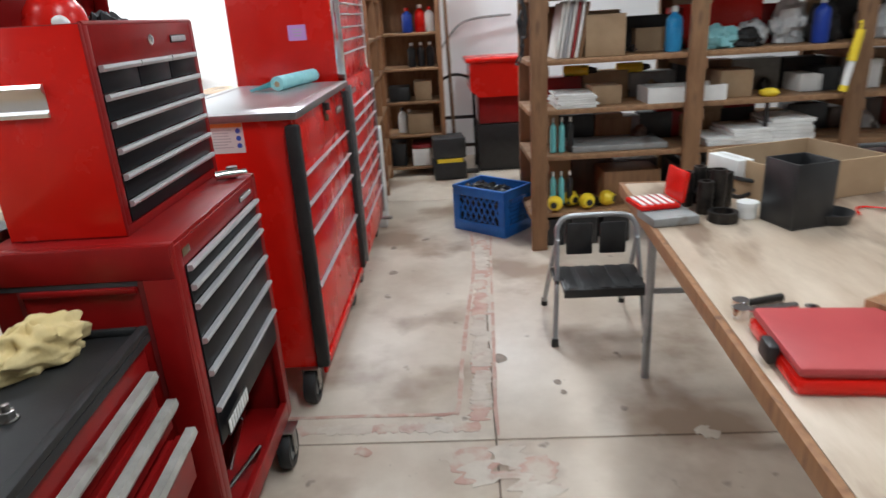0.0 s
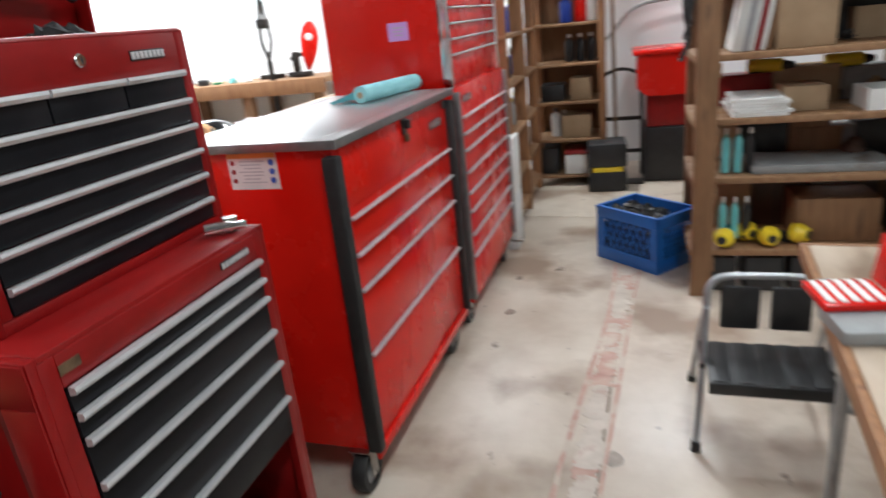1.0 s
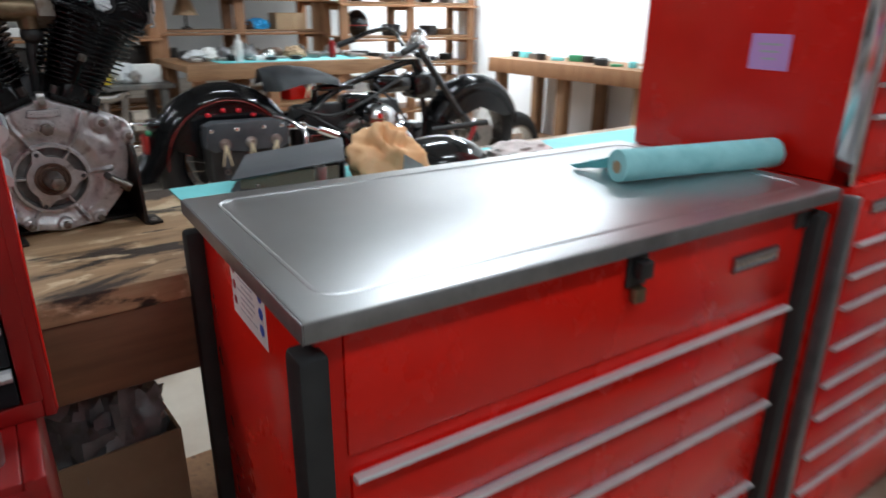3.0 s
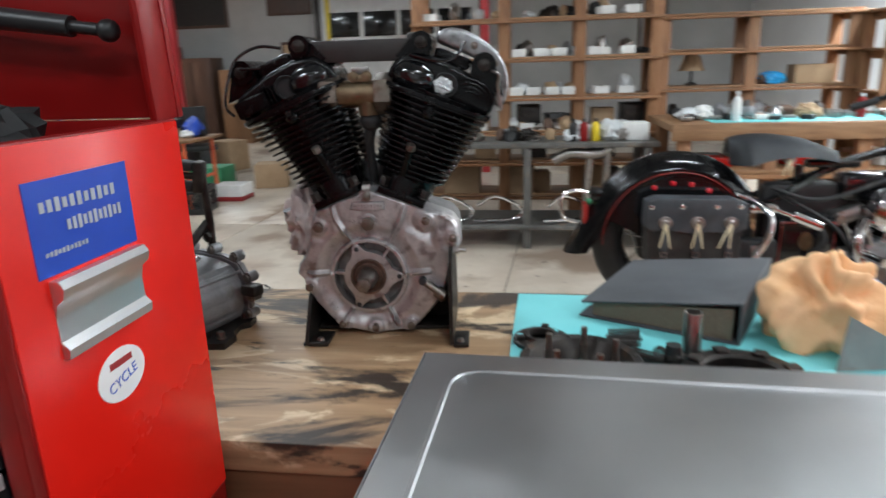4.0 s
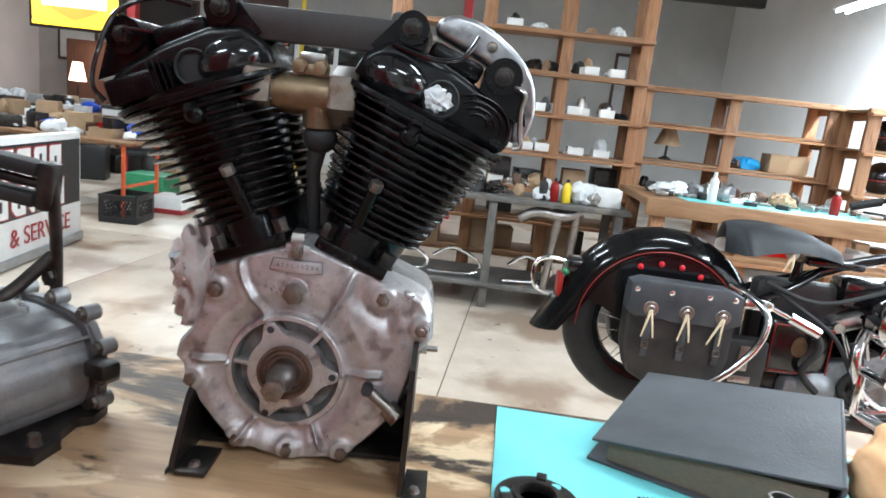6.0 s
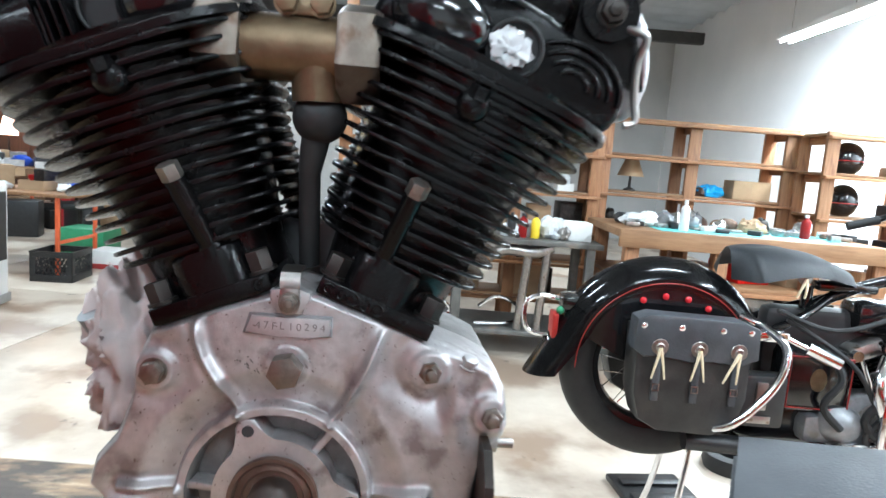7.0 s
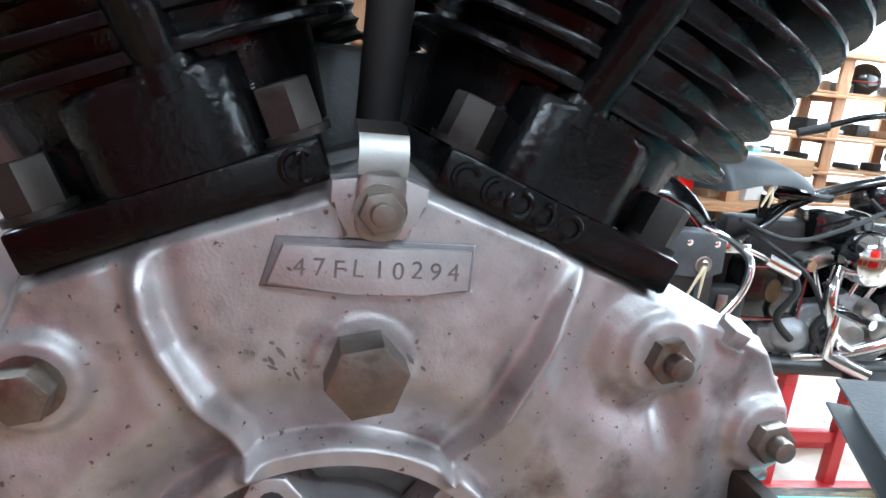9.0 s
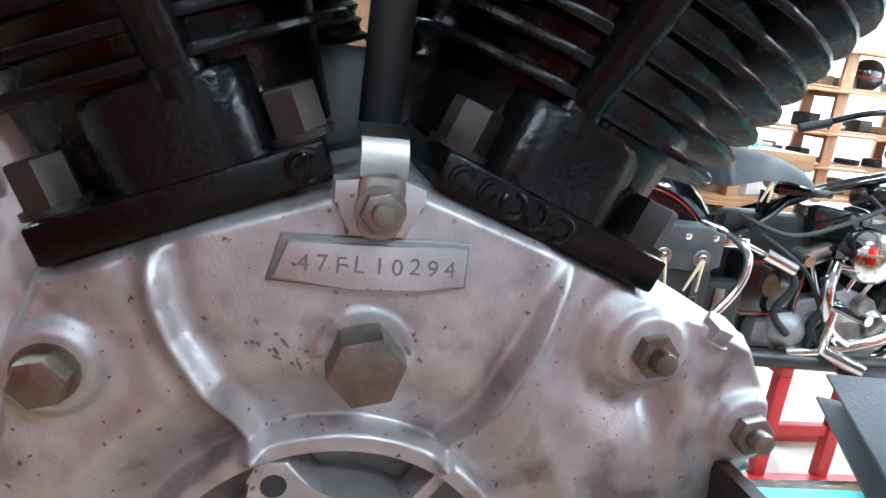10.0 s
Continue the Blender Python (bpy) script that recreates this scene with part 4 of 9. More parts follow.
def out_radius(t):
    d = Vector((math.sin(t), math.cos(t)))
    best = 0.0
    for i in range(len(OUT)):
        a, b = Vector(OUT[i]), Vector(OUT[(i + 1) % len(OUT)])
        e = b - a
        den = d.x * e.y - d.y * e.x
        if abs(den) < 1e-9:
            continue
        s = (a.x * e.y - a.y * e.x) / den
        u = (a.x * d.y - a.y * d.x) / den
        if s > 0 and -1e-6 <= u <= 1 + 1e-6:
            best = max(best, s)
    return best


def sst(a, b, x):
    t = min(1, max(0, (x - a) / (b - a)))
    return t * t * (3 - 2 * t)


RIBS = ([(-0.026, 0.060), (-0.031, 0.070), (-0.0375, 0.0805), (-0.0435, 0.090), (-0.0490, 0.0995), (-0.0525, 0.109), (-0.0545, 0.120), (-0.056, 0.135)],
        [(0.036, 0.056), (0.0435, 0.0665), (0.059, 0.098), (0.069, 0.124), (0.072, 0.140)],
        [(0.066, 0.004), (0.105, 0.007)], [(-0.066, 0.004), (-0.103, 0.006)], [(0.032, -0.060), (0.048, -0.088)], [(-0.032, -0.060), (-0.050, -0.086)])


def rib_distance(line, u, v):
    best = (1.0, 0.0)
    for (ax, ay), (bx, by) in zip(line[:-1], line[1:]):
        ex, ey = bx - ax, by - ay
        t = min(1, max(0, ((u - ax) * ex + (v - ay) * ey) / (ex * ex + ey * ey)))
        dx, dy = u - ax - t * ex, v - ay - t * ey
        d = math.hypot(dx, dy)
        if d < best[0]:
            best = (d, ex * dy - ey * dx)
    return best


def case_height(u, v, r, t, rim):
    """How far the cast face of the left case stands forward."""
    h = -0.011 + 0.011 * sst(0.069, 0.094, r)
    h += 0.0095 * (1 - sst(0.0655, 0.0685, r))
    deg = (math.degrees(t) + 180) % 360 - 180
    h -= 0.0032 * sst(31, 40, deg) * sst(110, 92, deg) * sst(0.072, 0.10, r)
    h -= 0.0014 * sst(-28, -36, deg) * sst(-110, -92, deg) * sst(0.072, 0.10, r)
    for line in RIBS:
        d, _ = rib_distance(line, u, v)
        h += 0.0064 * math.exp(-(d / 0.0029) ** 2) * sst(0.0, 0.012, rim) - 0.0014 * math.exp(-((d - 0.0065) / 0.0035) ** 2) * sst(0.072, 0.085, r)
    for bu, bv in BOLTS.values():
        d = math.hypot(u - bu, v - bv)
        h += 0.0030 * sst(0.016, 0.0115, d)
        h -= 0.0016 * math.exp(-((d - 0.020) / 0.006) ** 2)
    d = math.hypot(u - 0.0055, v - 0.0945)
    h += 0.0010 * sst(0.0165, 0.0140, d)
    h -= 0.0050 * math.exp(-(((u - 0.110) / 0.0075) ** 2 + ((v - 0.0765) / 0.0075) ** 2))
    h += 0.0030 * math.exp(-(((u - 0.1235) / 0.0055) ** 2 + ((v - 0.066) / 0.018) ** 2))
    d = (v - 0.083) + 0.62 * (u - 0.062)
    h -= 0.0052 * sst(-0.004, 0.018, d) * sst(0.060, 0.070, u) * sst(0.118, 0.106, u) * sst(0.0165, 0.026, math.hypot(u - 0.102, v - 0.097))
    h += 0.0007 * noise.noise(Vector((u * 30, v * 30, 0.3))) + 0.00018 * noise.noise(Vector((u * 220, v * 220, 1.3)))
    h -= 0.010 * (1 - sst(0.0, 0.006, rim)) ** 2
    return h


bm = bmesh.new()
NA, NR = 840, 120
grid = []
for i in range(NA):
    t = 2 * math.pi * i / NA
    R = out_radius(t)
    col = []
    for j in range(NR + 1):
        r = 0.0605 + (R - 0.0605) * j / NR
        u, v = r * math.sin(t), r * math.cos(t)
        col.append(bm.verts.new((case_height(u, v, r, t, R - r), u, v)))
    u, v = R * math.sin(t), R * math.cos(t)
    col.append(bm.verts.new((-0.060, u, v)))
    col.append(bm.verts.new((-0.0605, u * 0.6, v * 0.6)))
    grid.append(col)
for i in range(NA):
    A, B = grid[i], grid[(i + 1) % NA]
    for j in range(NR + 2):
        bm.faces.new((A[j], B[j], B[j + 1], A[j + 1]))
case = part("left_crankcase", bm, ALU_CAST, eng, "bare cast aluminium crankcase half with radial ribs", angle=89)
# old grease smears beside the timing plug
r12 = random.Random(4)
for k in range(13):
    f_ = k / 12
    u0, v0 = (-0.025 + 0.017 * f_ + 0.004 * r12.uniform(-1, 1), 0.1005 - 0.011 * f_ + 0.003 * r12.uniform(-1, 1)) if k < 10 else (0.018 + 0.012 * r12.random(), 0.093 + 0.008 * r12.random())
    a_, ln_ = radians(-40 + 30 * r12.uniform(-1, 1)), 0.0015 + 0.003 * r12.random()
    bm = bmesh.new()
    L_, R_ = [], []
    for q in range(7):
        w_ = 0.0006 * math.sin(math.pi * (q + 0.3) / 6.6) * (0.7 + 0.6 * r12.random())
        cu_, cv_ = u0 + ln_ * (q / 6 - 0.5) * math.cos(a_), v0 + ln_ * (q / 6 - 0.5) * math.sin(a_)
        for row_, sg_ in ((L_, 1), (R_, -1)):
            uu, vv = cu_ - sg_ * w_ * math.sin(a_), cv_ + sg_ * w_ * math.cos(a_)
            rr_ = math.hypot(uu, vv)
            tt_ = math.atan2(uu, vv)
            row_.append(bm.verts.new((case_height(uu, vv, rr_, tt_, out_radius(tt_) - rr_) + 0.00022, uu, vv)))
    for q in range(6):
        bm.faces.new((L_[q], L_[q + 1], R_[q + 1], R_[q]))
    part("grease_smear", bm, GRIME_SHADE, case)
# right half of the case and the gear cover behind
bm = bmesh.new()
aprism(bm, [(u * 0.985, v * 0.985) for u, v in OUT], -0.135, -0.0615, FACE_X, 0.0)
aprism(bm, [(0.10, 0.080), (0.140, 0.080), (0.152, 0.068), (0.156, 0.048), (0.146, 0.022), (0.10, 0.0)], -0.150, -0.075, FACE_X, 0.006)
aprism(bm, [(-0.10, 0.02), (-0.132, 0.03), (-0.135, -0.02), (-0.09, -0.05)], -0.16, -0.075, FACE_X)
part("right_crankcase", bm, GRIME_SHADE, eng)
# recessed bearing housing with three lugs
bm = bmesh.new()
alathe(bm, [(0.0612, -0.030), (0.0612, -0.012), (0.0610, -0.0035), (0.0585, -0.008), (0.057, -0.022), (0.040, -0.022), (0.036, -0.014)], Matrix(((0, 0, 1, 0), (1, 0, 0, 0), (0, 1, 0, 0), (0, 0, 0, 1))), 64)
# recess shade is put into this darker colour along with the grease
part("bearing_recess", bm, GRIME_SHADE, case, "recess darkened for shade and old grease")
for deg_ in (38, 150, 275):
    bm = bmesh.new()
    t_ = radians(deg_)
    abox(bm, (-0.013, 0.047 * math.sin(t_), 0.047 * math.cos(t_)), (0.015, 0.0055, 0.030), 0.0015,
         Matrix.Translation((-0.013, 0.047 * math.sin(t_), 0.047 * math.cos(t_))) @ pose(0, 0, 0, -deg_, 0, 0) @ Matrix.Translation((0.013, -0.047 * math.sin(t_), -0.047 * math.cos(t_))))
    part("web", bm, ALU_CAST, case)
bm = bmesh.new()
LUG = [(-0.019, 0.0475), (0.053, -0.001), (-0.020, -0.052)]
hull = []
for i in range(72):
    a = 2 * math.pi * i / 72
    r = 0.0425
    for lu, lv in LUG:
        la = math.atan2(lu, lv)
        da = (a - la + math.pi) % (2 * math.pi) - math.pi
        r = max(r, (0.0425 + 0.0175 * math.exp(-(da / 0.20) ** 4)))
    hull.append((r * math.sin(a), r * math.cos(a)))
aprism(bm, hull, -0.022, -0.0022, FACE_X, 0.0015)
fl = part("bearing_flange", bm, ALU_CAST, case, "three-lug bearing flange")
for lu, lv in LUG:
    bm = bmesh.new()
    aprism(bm, circle(0.0042, 12, lu, lv), -0.0045, -0.0019, FACE_X)
    part("screw_hole", bm, INK, fl)
bm = bmesh.new()
alathe(bm, [(0.031, -0.002), (0.031, 0.003), (0.028, 0.003), (0.026, -0.001), (0.022, 0.001), (0.020, -0.003), (0.016, -0.003)], Matrix(((0, 0, 1, 0), (1, 0, 0, 0), (0, 1, 0, 0), (0, 0, 0, 1))), 40)
part("oil_seal", bm, RUST, case)
bm = bmesh.new()
alathe(bm, [(0.0165, -0.01), (0.0165, 0.018), (0.0135, 0.026), (0.0105, 0.030), (0.0105, 0.046), (0.009, 0.0475), (0.0001, 0.0475)], Matrix(((0, 0, 1, 0), (1, 0, 0, 0), (0, 1, 0, 0), (0, 0, 0, 1))), 28)
part("crankshaft_end", bm, STEEL, eng, "bare tapered steel shaft end")
bm = bmesh.new()
aprism(bm, circle(0.0125, 6), 0.041, 0.053, FACE_X, 0.001)
part("shaft_nut", bm, BOLT, eng)
# case bolts
for k, (u, v) in BOLTS.items():
    bm = bmesh.new()
    af = 0.0135 if k in ("L", "R", "RR") else 0.012
    hexnut(bm, (-0.0035 if k in ("R", "RR") else 0.0005, u, v), (1, 0, 0), af, 0.007, stud=0.005 if k in ("R", "RR") else 0)
    part("case_bolt", bm, BOLT, eng)
bm = bmesh.new()
hexnut(bm, (0.0005, 0.0055, 0.0945), (1, 0, 0), 0.0205, 0.0125, washer=False)
part("timing_plug", bm, BOLT, eng, "large tarnished hexagon timing plug")
# clamp tab on the apex
bm = bmesh.new()
aprism(bm, roundrect(0.013, 0.020, 0.005, 4, 0.006, 0.1425), 0.004, 0.0062, FACE_X, 0.0006)
prof = [(0.0062, 0.150), (0.0062, 0.156), (0.003, 0.1605), (-0.004, 0.1625), (-0.016, 0.1625), (-0.016, 0.161), (-0.004, 0.161), (0.0015, 0.1595), (0.0042, 0.1555), (0.0042, 0.150)]
aprism(bm, prof, -0.0005, 0.0125, Matrix(((1, 0, 0, 0), (0, 0, 1, 0), (0, 1, 0, 0), (0, 0, 0, 1))))
tab = part("clamp_tab", bm, STEEL, eng, "bent bright steel clamp tab")
bm = bmesh.new()
hexnut(bm, (0.0062, 0.006, 0.1410), (1, 0, 0), 0.0105, 0.0035, stud=0.003)
part("clamp_bolt", bm, BOLT, tab)
bm = bmesh.new()
aprism(bm, [(-0.007, 0.148), (-0.007, 0.1415), (-0.0035, 0.139), (-0.003, 0.1325), (0.0145, 0.1325), (0.0155, 0.139), (0.019, 0.1415), (0.019, 0.147), (0.009, 0.1505)], -0.004, 0.0038, FACE_X, 0.0012)
part("clamp_boss", bm, ALU_CAST, case)
# slightly larger, darker plate under the pad for its dirt and edge shadow
bm = bmesh.new()
aprism(bm, [(-0.0205, 0.1316), (0.0343, 0.1316), (0.0343, 0.1176), (0.020, 0.1160), (0.0, 0.1157), (-0.0243, 0.1176)], -0.003, 0.0012, FACE_X, 0.0005)
part("pad_border", bm, ALU_GREY, case)
# number pad
bm = bmesh.new()
aprism(bm, [(-0.0185, 0.1300), (0.0330, 0.1300), (0.0330, 0.1180), (0.020, 0.1168), (0.0, 0.1165), (-0.0225, 0.1185)], -0.003, 0.0031, FACE_X, 0.0009)
pad = part("number_pad", bm, ALU_CAST, case, "raised cast pad with stamped characters")
# dark stroke colour stands for both dirt and shade in the stamping
STAMP = ramp_mat("stamped_mark_dirt_and_shade", (0.16, 0.14, 0.135), (0.26, 0.225, 0.22), 60, 0.6, metal=0.3)
for i, ch in enumerate("47FL10294"):
    u = -0.0140 + i * 0.00520 + (0.0006 if i >= 4 else 0)
    letters("stamped_mark", ch, 0.0072, FACE_X @ pose(u, 0.1237 + 0.00025 * math.sin(i * 2.3), 0.00315, 0, 0, 3 * math.sin(i * 1.7)), STAMP, pad, 0.00008)


def cyl_frame(a, w=-0.060):
    """Axes of a cylinder leaning a degrees: x across, z up its axis, -y towards the open side."""
    s, c = math.sin(radians(a)), math.cos(radians(a))
    return Matrix(((0, -1, 0, w), (c, 0, s, 0.008), (-s, 0, c, 0), (0, 0, 0, 1)))


def cylinder(a, side):
    """One finned barrel with its base, studs and head; side: -1 rear, 1 front."""
    m = cyl_frame(a)
    bm = bmesh.new()
    abox(bm, (0, 0.002, 0.1475), (0.083, 0.118, 0.0120), 0.0016, m)
    base = part("base_flange", bm, BLACK_ENGINE, eng, "black cylinder base flange")
    bm = bmesh.new()
    abox(bm, (0, 0.004, 0.165), (0.064, 0.092, 0.025), 0.009, m)
    vs = aprism(bm, roundrect(0.048, 0.032, 0.0145, 7, -side * 0.004, -0.041), 0.1534, 0.180, None, 0.003)
    apply(bm, vs, m)
    vs = acyl(bm, (0, 0, 0.154), (0, 0, 0.186), 0.046, 0.0505, seg=48)
    vs += acyl(bm, (0, 0, 0.186), (0, 0, 0.325), 0.0505, 0.0775, seg=48)
    apply(bm, vs, m)
    part("barrel", bm, BLACK_ENGINE, eng)
    # curled cast marks on the flange edge
    for i in range(1 if side < 0 else 5):
        bm = bmesh.new()
        cx = -side * (0.034 - 0.0088 * i)
        r = 0.0046 if side < 0 else 0.0036
        pts = [(cx + r * math.cos(q) * (0.75 if i % 2 else 1), -0.0573, 0.1475 + r * math.sin(q)) for q in [0.6 + i + (4.6 + 0.4 * (i % 3)) * j / 12 for j in range(13)]]
        if side < 0:
            pts = pts + [(cx, -0.0573, 0.1440), (cx + 0.002, -0.0573, 0.1510), (cx - 0.002, -0.0573, 0.1475)]
        atube(bm, [m @ Vector(p) for p in pts], 0.0010, 6)
        part("cast_mark", bm, BLACK_ENGINE, base)
    nf = 14
    for i in range(nf):
        z = 0.1845 + i * 0.0097
        k = i / (nf - 1)
        wdt, dep = 0.123 + 0.061 * k, 0.112 + 0.054 * k
        bm = bmesh.new()
        aprism(bm, roundrect(wdt, dep, 0.044 + 0.012 * k, 8), z - 0.0016, z + 0.0016)
        es = [e for e in bm.edges if abs(e.verts[0].co.z - e.verts[1].co.z) < 1e-6]
        bmesh.ops.bevel(bm, geom=es, offset=0.0008, segments=1, affect="EDGES")
        apply(bm, bm.verts[:], m)
        part("cooling_fin", bm, BLACK_ENGINE, eng)
    # base nuts and columns on the open side
    for x in (-0.0355, 0.0355):
        bm = bmesh.new()
        p = m @ Vector((x, -0.042, 0.1536))
        hexnut(bm, p, m.to_3x3() @ Vector((0, 0, 1)), 0.0150, 0.0135)
        part("base_nut", bm, BLACK_STEEL, eng)
    bm = bmesh.new()
    cx = -side * 0.010
    vs = acyl(bm, (cx, -0.050, 0.180), (cx, -0.0705, 0.229), 0.0068, seg=18)
    vs += acyl(bm, (cx, -0.048, 0.1775), (cx, -0.0512, 0.1865), 0.0105, 0.0069, seg=22)
    vs2 = asphere(bm, (cx, -0.050, 0.180), 0.0058, 12)
    apply(bm, vs + vs2, m)
    part("head_bolt_column", bm, BLACK_ENGINE, eng)
    bm = bmesh.new()
    hexnut(bm, m @ Vector((cx, -0.0705, 0.229)), m.to_3x3() @ Vector((0, -0.40, 1)), 0.0125, 0.010, washer=False)
    part("head_bolt", bm, BOLT, eng)
    # upper stud boss on the fins
    bm = bmesh.new()
    vs = asphere(bm, (-0.002, -0.078, 0.295), 0.011, 14, None, (1.0, 0.8, 1.0))
    apply(bm, vs, m)
    hexnut(bm, m @ Vector((-0.002, -0.082, 0.299)), m.to_3x3() @ Vector((0, -0.25, 1)), 0.012, 0.008, washer=False)
    part("stud_boss", bm, BLACK_ENGINE, eng)
    # ---- head ----
    Y = Matrix(((1, 0, 0, 0), (0, 0, 1, 0), (0, 1, 0, 0), (0, 0, 0, 1)))

    def hx(x):
        return side * x

    for z in (0.316,):
        bm = bmesh.new()
        vs = aprism(bm, roundrect(0.188, 0.166, 0.052, 8), z - 0.003, z + 0.003, None, 0.001)
        apply(bm, vs, m)
        part("head_fin", bm, BLACK_ENGINE, eng)
    bm = bmesh.new()
    prof = [(-0.086, 0.318), (0.088, 0.318), (0.093, 0.334), (0.089, 0.354), (0.070, 0.364), (0.020, 0.374), (-0.030, 0.378), (-0.066, 0.370), (-0.084, 0.346)]
    vs = aprism(bm, [(hx(x), z) for x, z in prof], -0.052, 0.062, Y)
    bmesh.ops.bevel(bm, geom=bm.edges[:], offset=0.009, segments=3, affect="EDGES", profile=0.5)
    apply(bm, bm.verts[:], m)
    head = part("cylinder_head", bm, BLACK_ENGINE, eng, "black cylinder head")
    bm = bmesh.new()
    vs = asphere(bm, (hx(-0.042), -0.046, 0.338), 0.029, 28, None, (1.25, 0.85, 0.85))
    apply(bm, vs, m)
    part("domed_cover", bm, BLACK_GLOSS, head, "glossy black dome")
    if side > 0:
        # thin arched ribs on the outer cheek
        for j in range(4):
            bm = bmesh.new()
            r = 0.011 + 0.0075 * j
            pts = [(0.052 + r * math.cos(q) * 1.05, -0.0525, 0.338 + r * math.sin(q) * 0.80) for q in [math.pi * (0.02 + 0.80 * k / 14) for k in range(15)]]
            atube(bm, [m @ Vector(p) for p in pts], 0.0019, 8)
            part("head_rib", bm, BLACK_ENGINE, head)
    else:
        # square ribbed port block
        bm = bmesh.new()
        abox(bm, (-0.060, -0.040, 0.338), (0.056, 0.050, 0.028), 0.004, m)
        blk = part("port_block", bm, BLACK_ENGINE, head)
        for j in range(4):
            bm = bmesh.new()
            abox(bm, (-0.036 + 0.006 * j, -0.040, 0.340), (0.0022, 0.054, 0.036 - 0.002 * j), 0.0008, m)
            part("head_rib", bm, BLACK_ENGINE, blk)
    # open port with crumpled paper in it
    px, pz = hx(0.008 if side > 0 else -0.004), 0.342
    bm = bmesh.new()
    vs = alathe(bm, [(0.0165, -0.006), (0.0195, -0.006), (0.0195, 0.004), (0.0180, 0.005), (0.0165, 0.004)], Matrix.Translation((px, -0.052, pz)) @ pose(0, 0, 0, 90, 0, 0), 28, closed=True)
    vs += acyl(bm, (px, -0.0528, pz), (px, -0.0522, pz), 0.0166, seg=24)
    apply(bm, bm.verts[:], m)
    port = part("exhaust_port", bm, BLACK_RUBBER, head)
    if side > 0:
        bm = bmesh.new()
        vs = rough_cloth(bm, (0, 0, 0), (0.027, 0.024, 0.010), 4 + side, 14, 0.6, 2.2)
        apply(bm, vs, m @ Matrix.Translation((px - 0.003, -0.0530, pz - 0.003)) @ pose(0, 0, 0, 90, 0, 0))
        part("paper_plug", bm, CLEAR_BAG, port, "pale plastic wrap stuffed in the port")
    # rocker arms with shaft nuts above the head
    for sx, sz, rr in ((hx(-0.050), 0.391, 0.017), (hx(0.055), 0.392, 0.019)):
        bm = bmesh.new()
        vs = acyl(bm, (sx, -0.052, sz), (sx, 0.050, sz), rr, seg=28)
        foot = hx(0.016) if sx * side > 0 else hx(-0.006)
        vs = aprism(bm, [(sx - rr * 1.1, sz), (sx + rr * 1.1, sz), (sx + foot + rr * 1.5, sz - 0.034), (sx + foot - rr * 1.5, sz - 0.034)], -0.046, 0.048, Y)
        apply(bm, bm.verts[:], m)
        box = part("rocker_box", bm, BLACK_ENGINE, head)
        bm = bmesh.new()
        hexnut(bm, m @ Vector((sx, -0.0525, sz)), (1, 0, 0), 0.015, 0.006, stud=0.003)
        part("knuckle_nut", bm, BLACK_STEEL, box)
    bm = bmesh.new()
    abox(bm, (hx(0.004), -0.010, 0.383), (0.060, 0.060, 0.020), 0.006, m)
    part("rocker_bridge", bm, BLACK_ENGINE, head)
    return m


MR = cylinder(-21.8, -1)
MF = cylinder(21.5, 1)

# silver rocker cover arching over the front head
bm = bmesh.new()
PATH = ((-0.030, 0.398), (-0.034, 0.412), (-0.020, 0.427), (0.006, 0.432), (0.030, 0.430), (0.053, 0.424), (0.072, 0.416), (0.087, 0.404), (0.098, 0.388), (0.106, 0.370), (0.108, 0.348), (0.100, 0.334), (0.086, 0.345), (0.078, 0.372), (0.060, 0.392), (0.020, 0.398))
aprism(bm, [(x, z) for x, z in PATH], -0.030, 0.066, Matrix(((1, 0, 0, 0), (0, 0, 1, 0), (0, 1, 0, 0), (0, 0, 0, 1))))
bmesh.ops.bevel(bm, geom=bm.edges[:], offset=0.010, segments=4, affect="EDGES", profile=0.5, clamp_overlap=True)
apply(bm, bm.verts[:], MF)
part("rocker_cover", bm, TIN_DULL, eng, "dull silver tin rocker cover")
for x, z in ((0.030, 0.420), (0.070, 0.405)):
    bm = bmesh.new()
    hexnut(bm, MF @ Vector((x, -0.0295, z - 0.006)), (1, 0, 0), 0.009, 0.004, stud=0.003)
    part("cover_screw", bm, BOLT, eng)
# ribbed pushrod covers seen between the cylinders
for lean, mm_ in ((0.030, MF), (0.058, MF), (-0.030, MR), (-0.058, MR)):
    bm = bmesh.new()
    rings_ = []
    for q in range(22):
        rings_ += [(0.0115, 0.006 * q), (0.0135, 0.006 * q + 0.002), (0.0115, 0.006 * q + 0.004)]
    alathe(bm, rings_, mm_ @ Matrix.Translation((-lean, 0.055, 0.175)), 18)
    part("pushrod_cover", bm, BLACK_STEEL, eng, "ribbed dark steel pushrod cover")
bm = bmesh.new()
box2(bm, (-0.135, -0.040, 0.130), (-0.095, 0.056, 0.185), 0.008)
part("tappet_block", bm, ALU_GREY, eng)
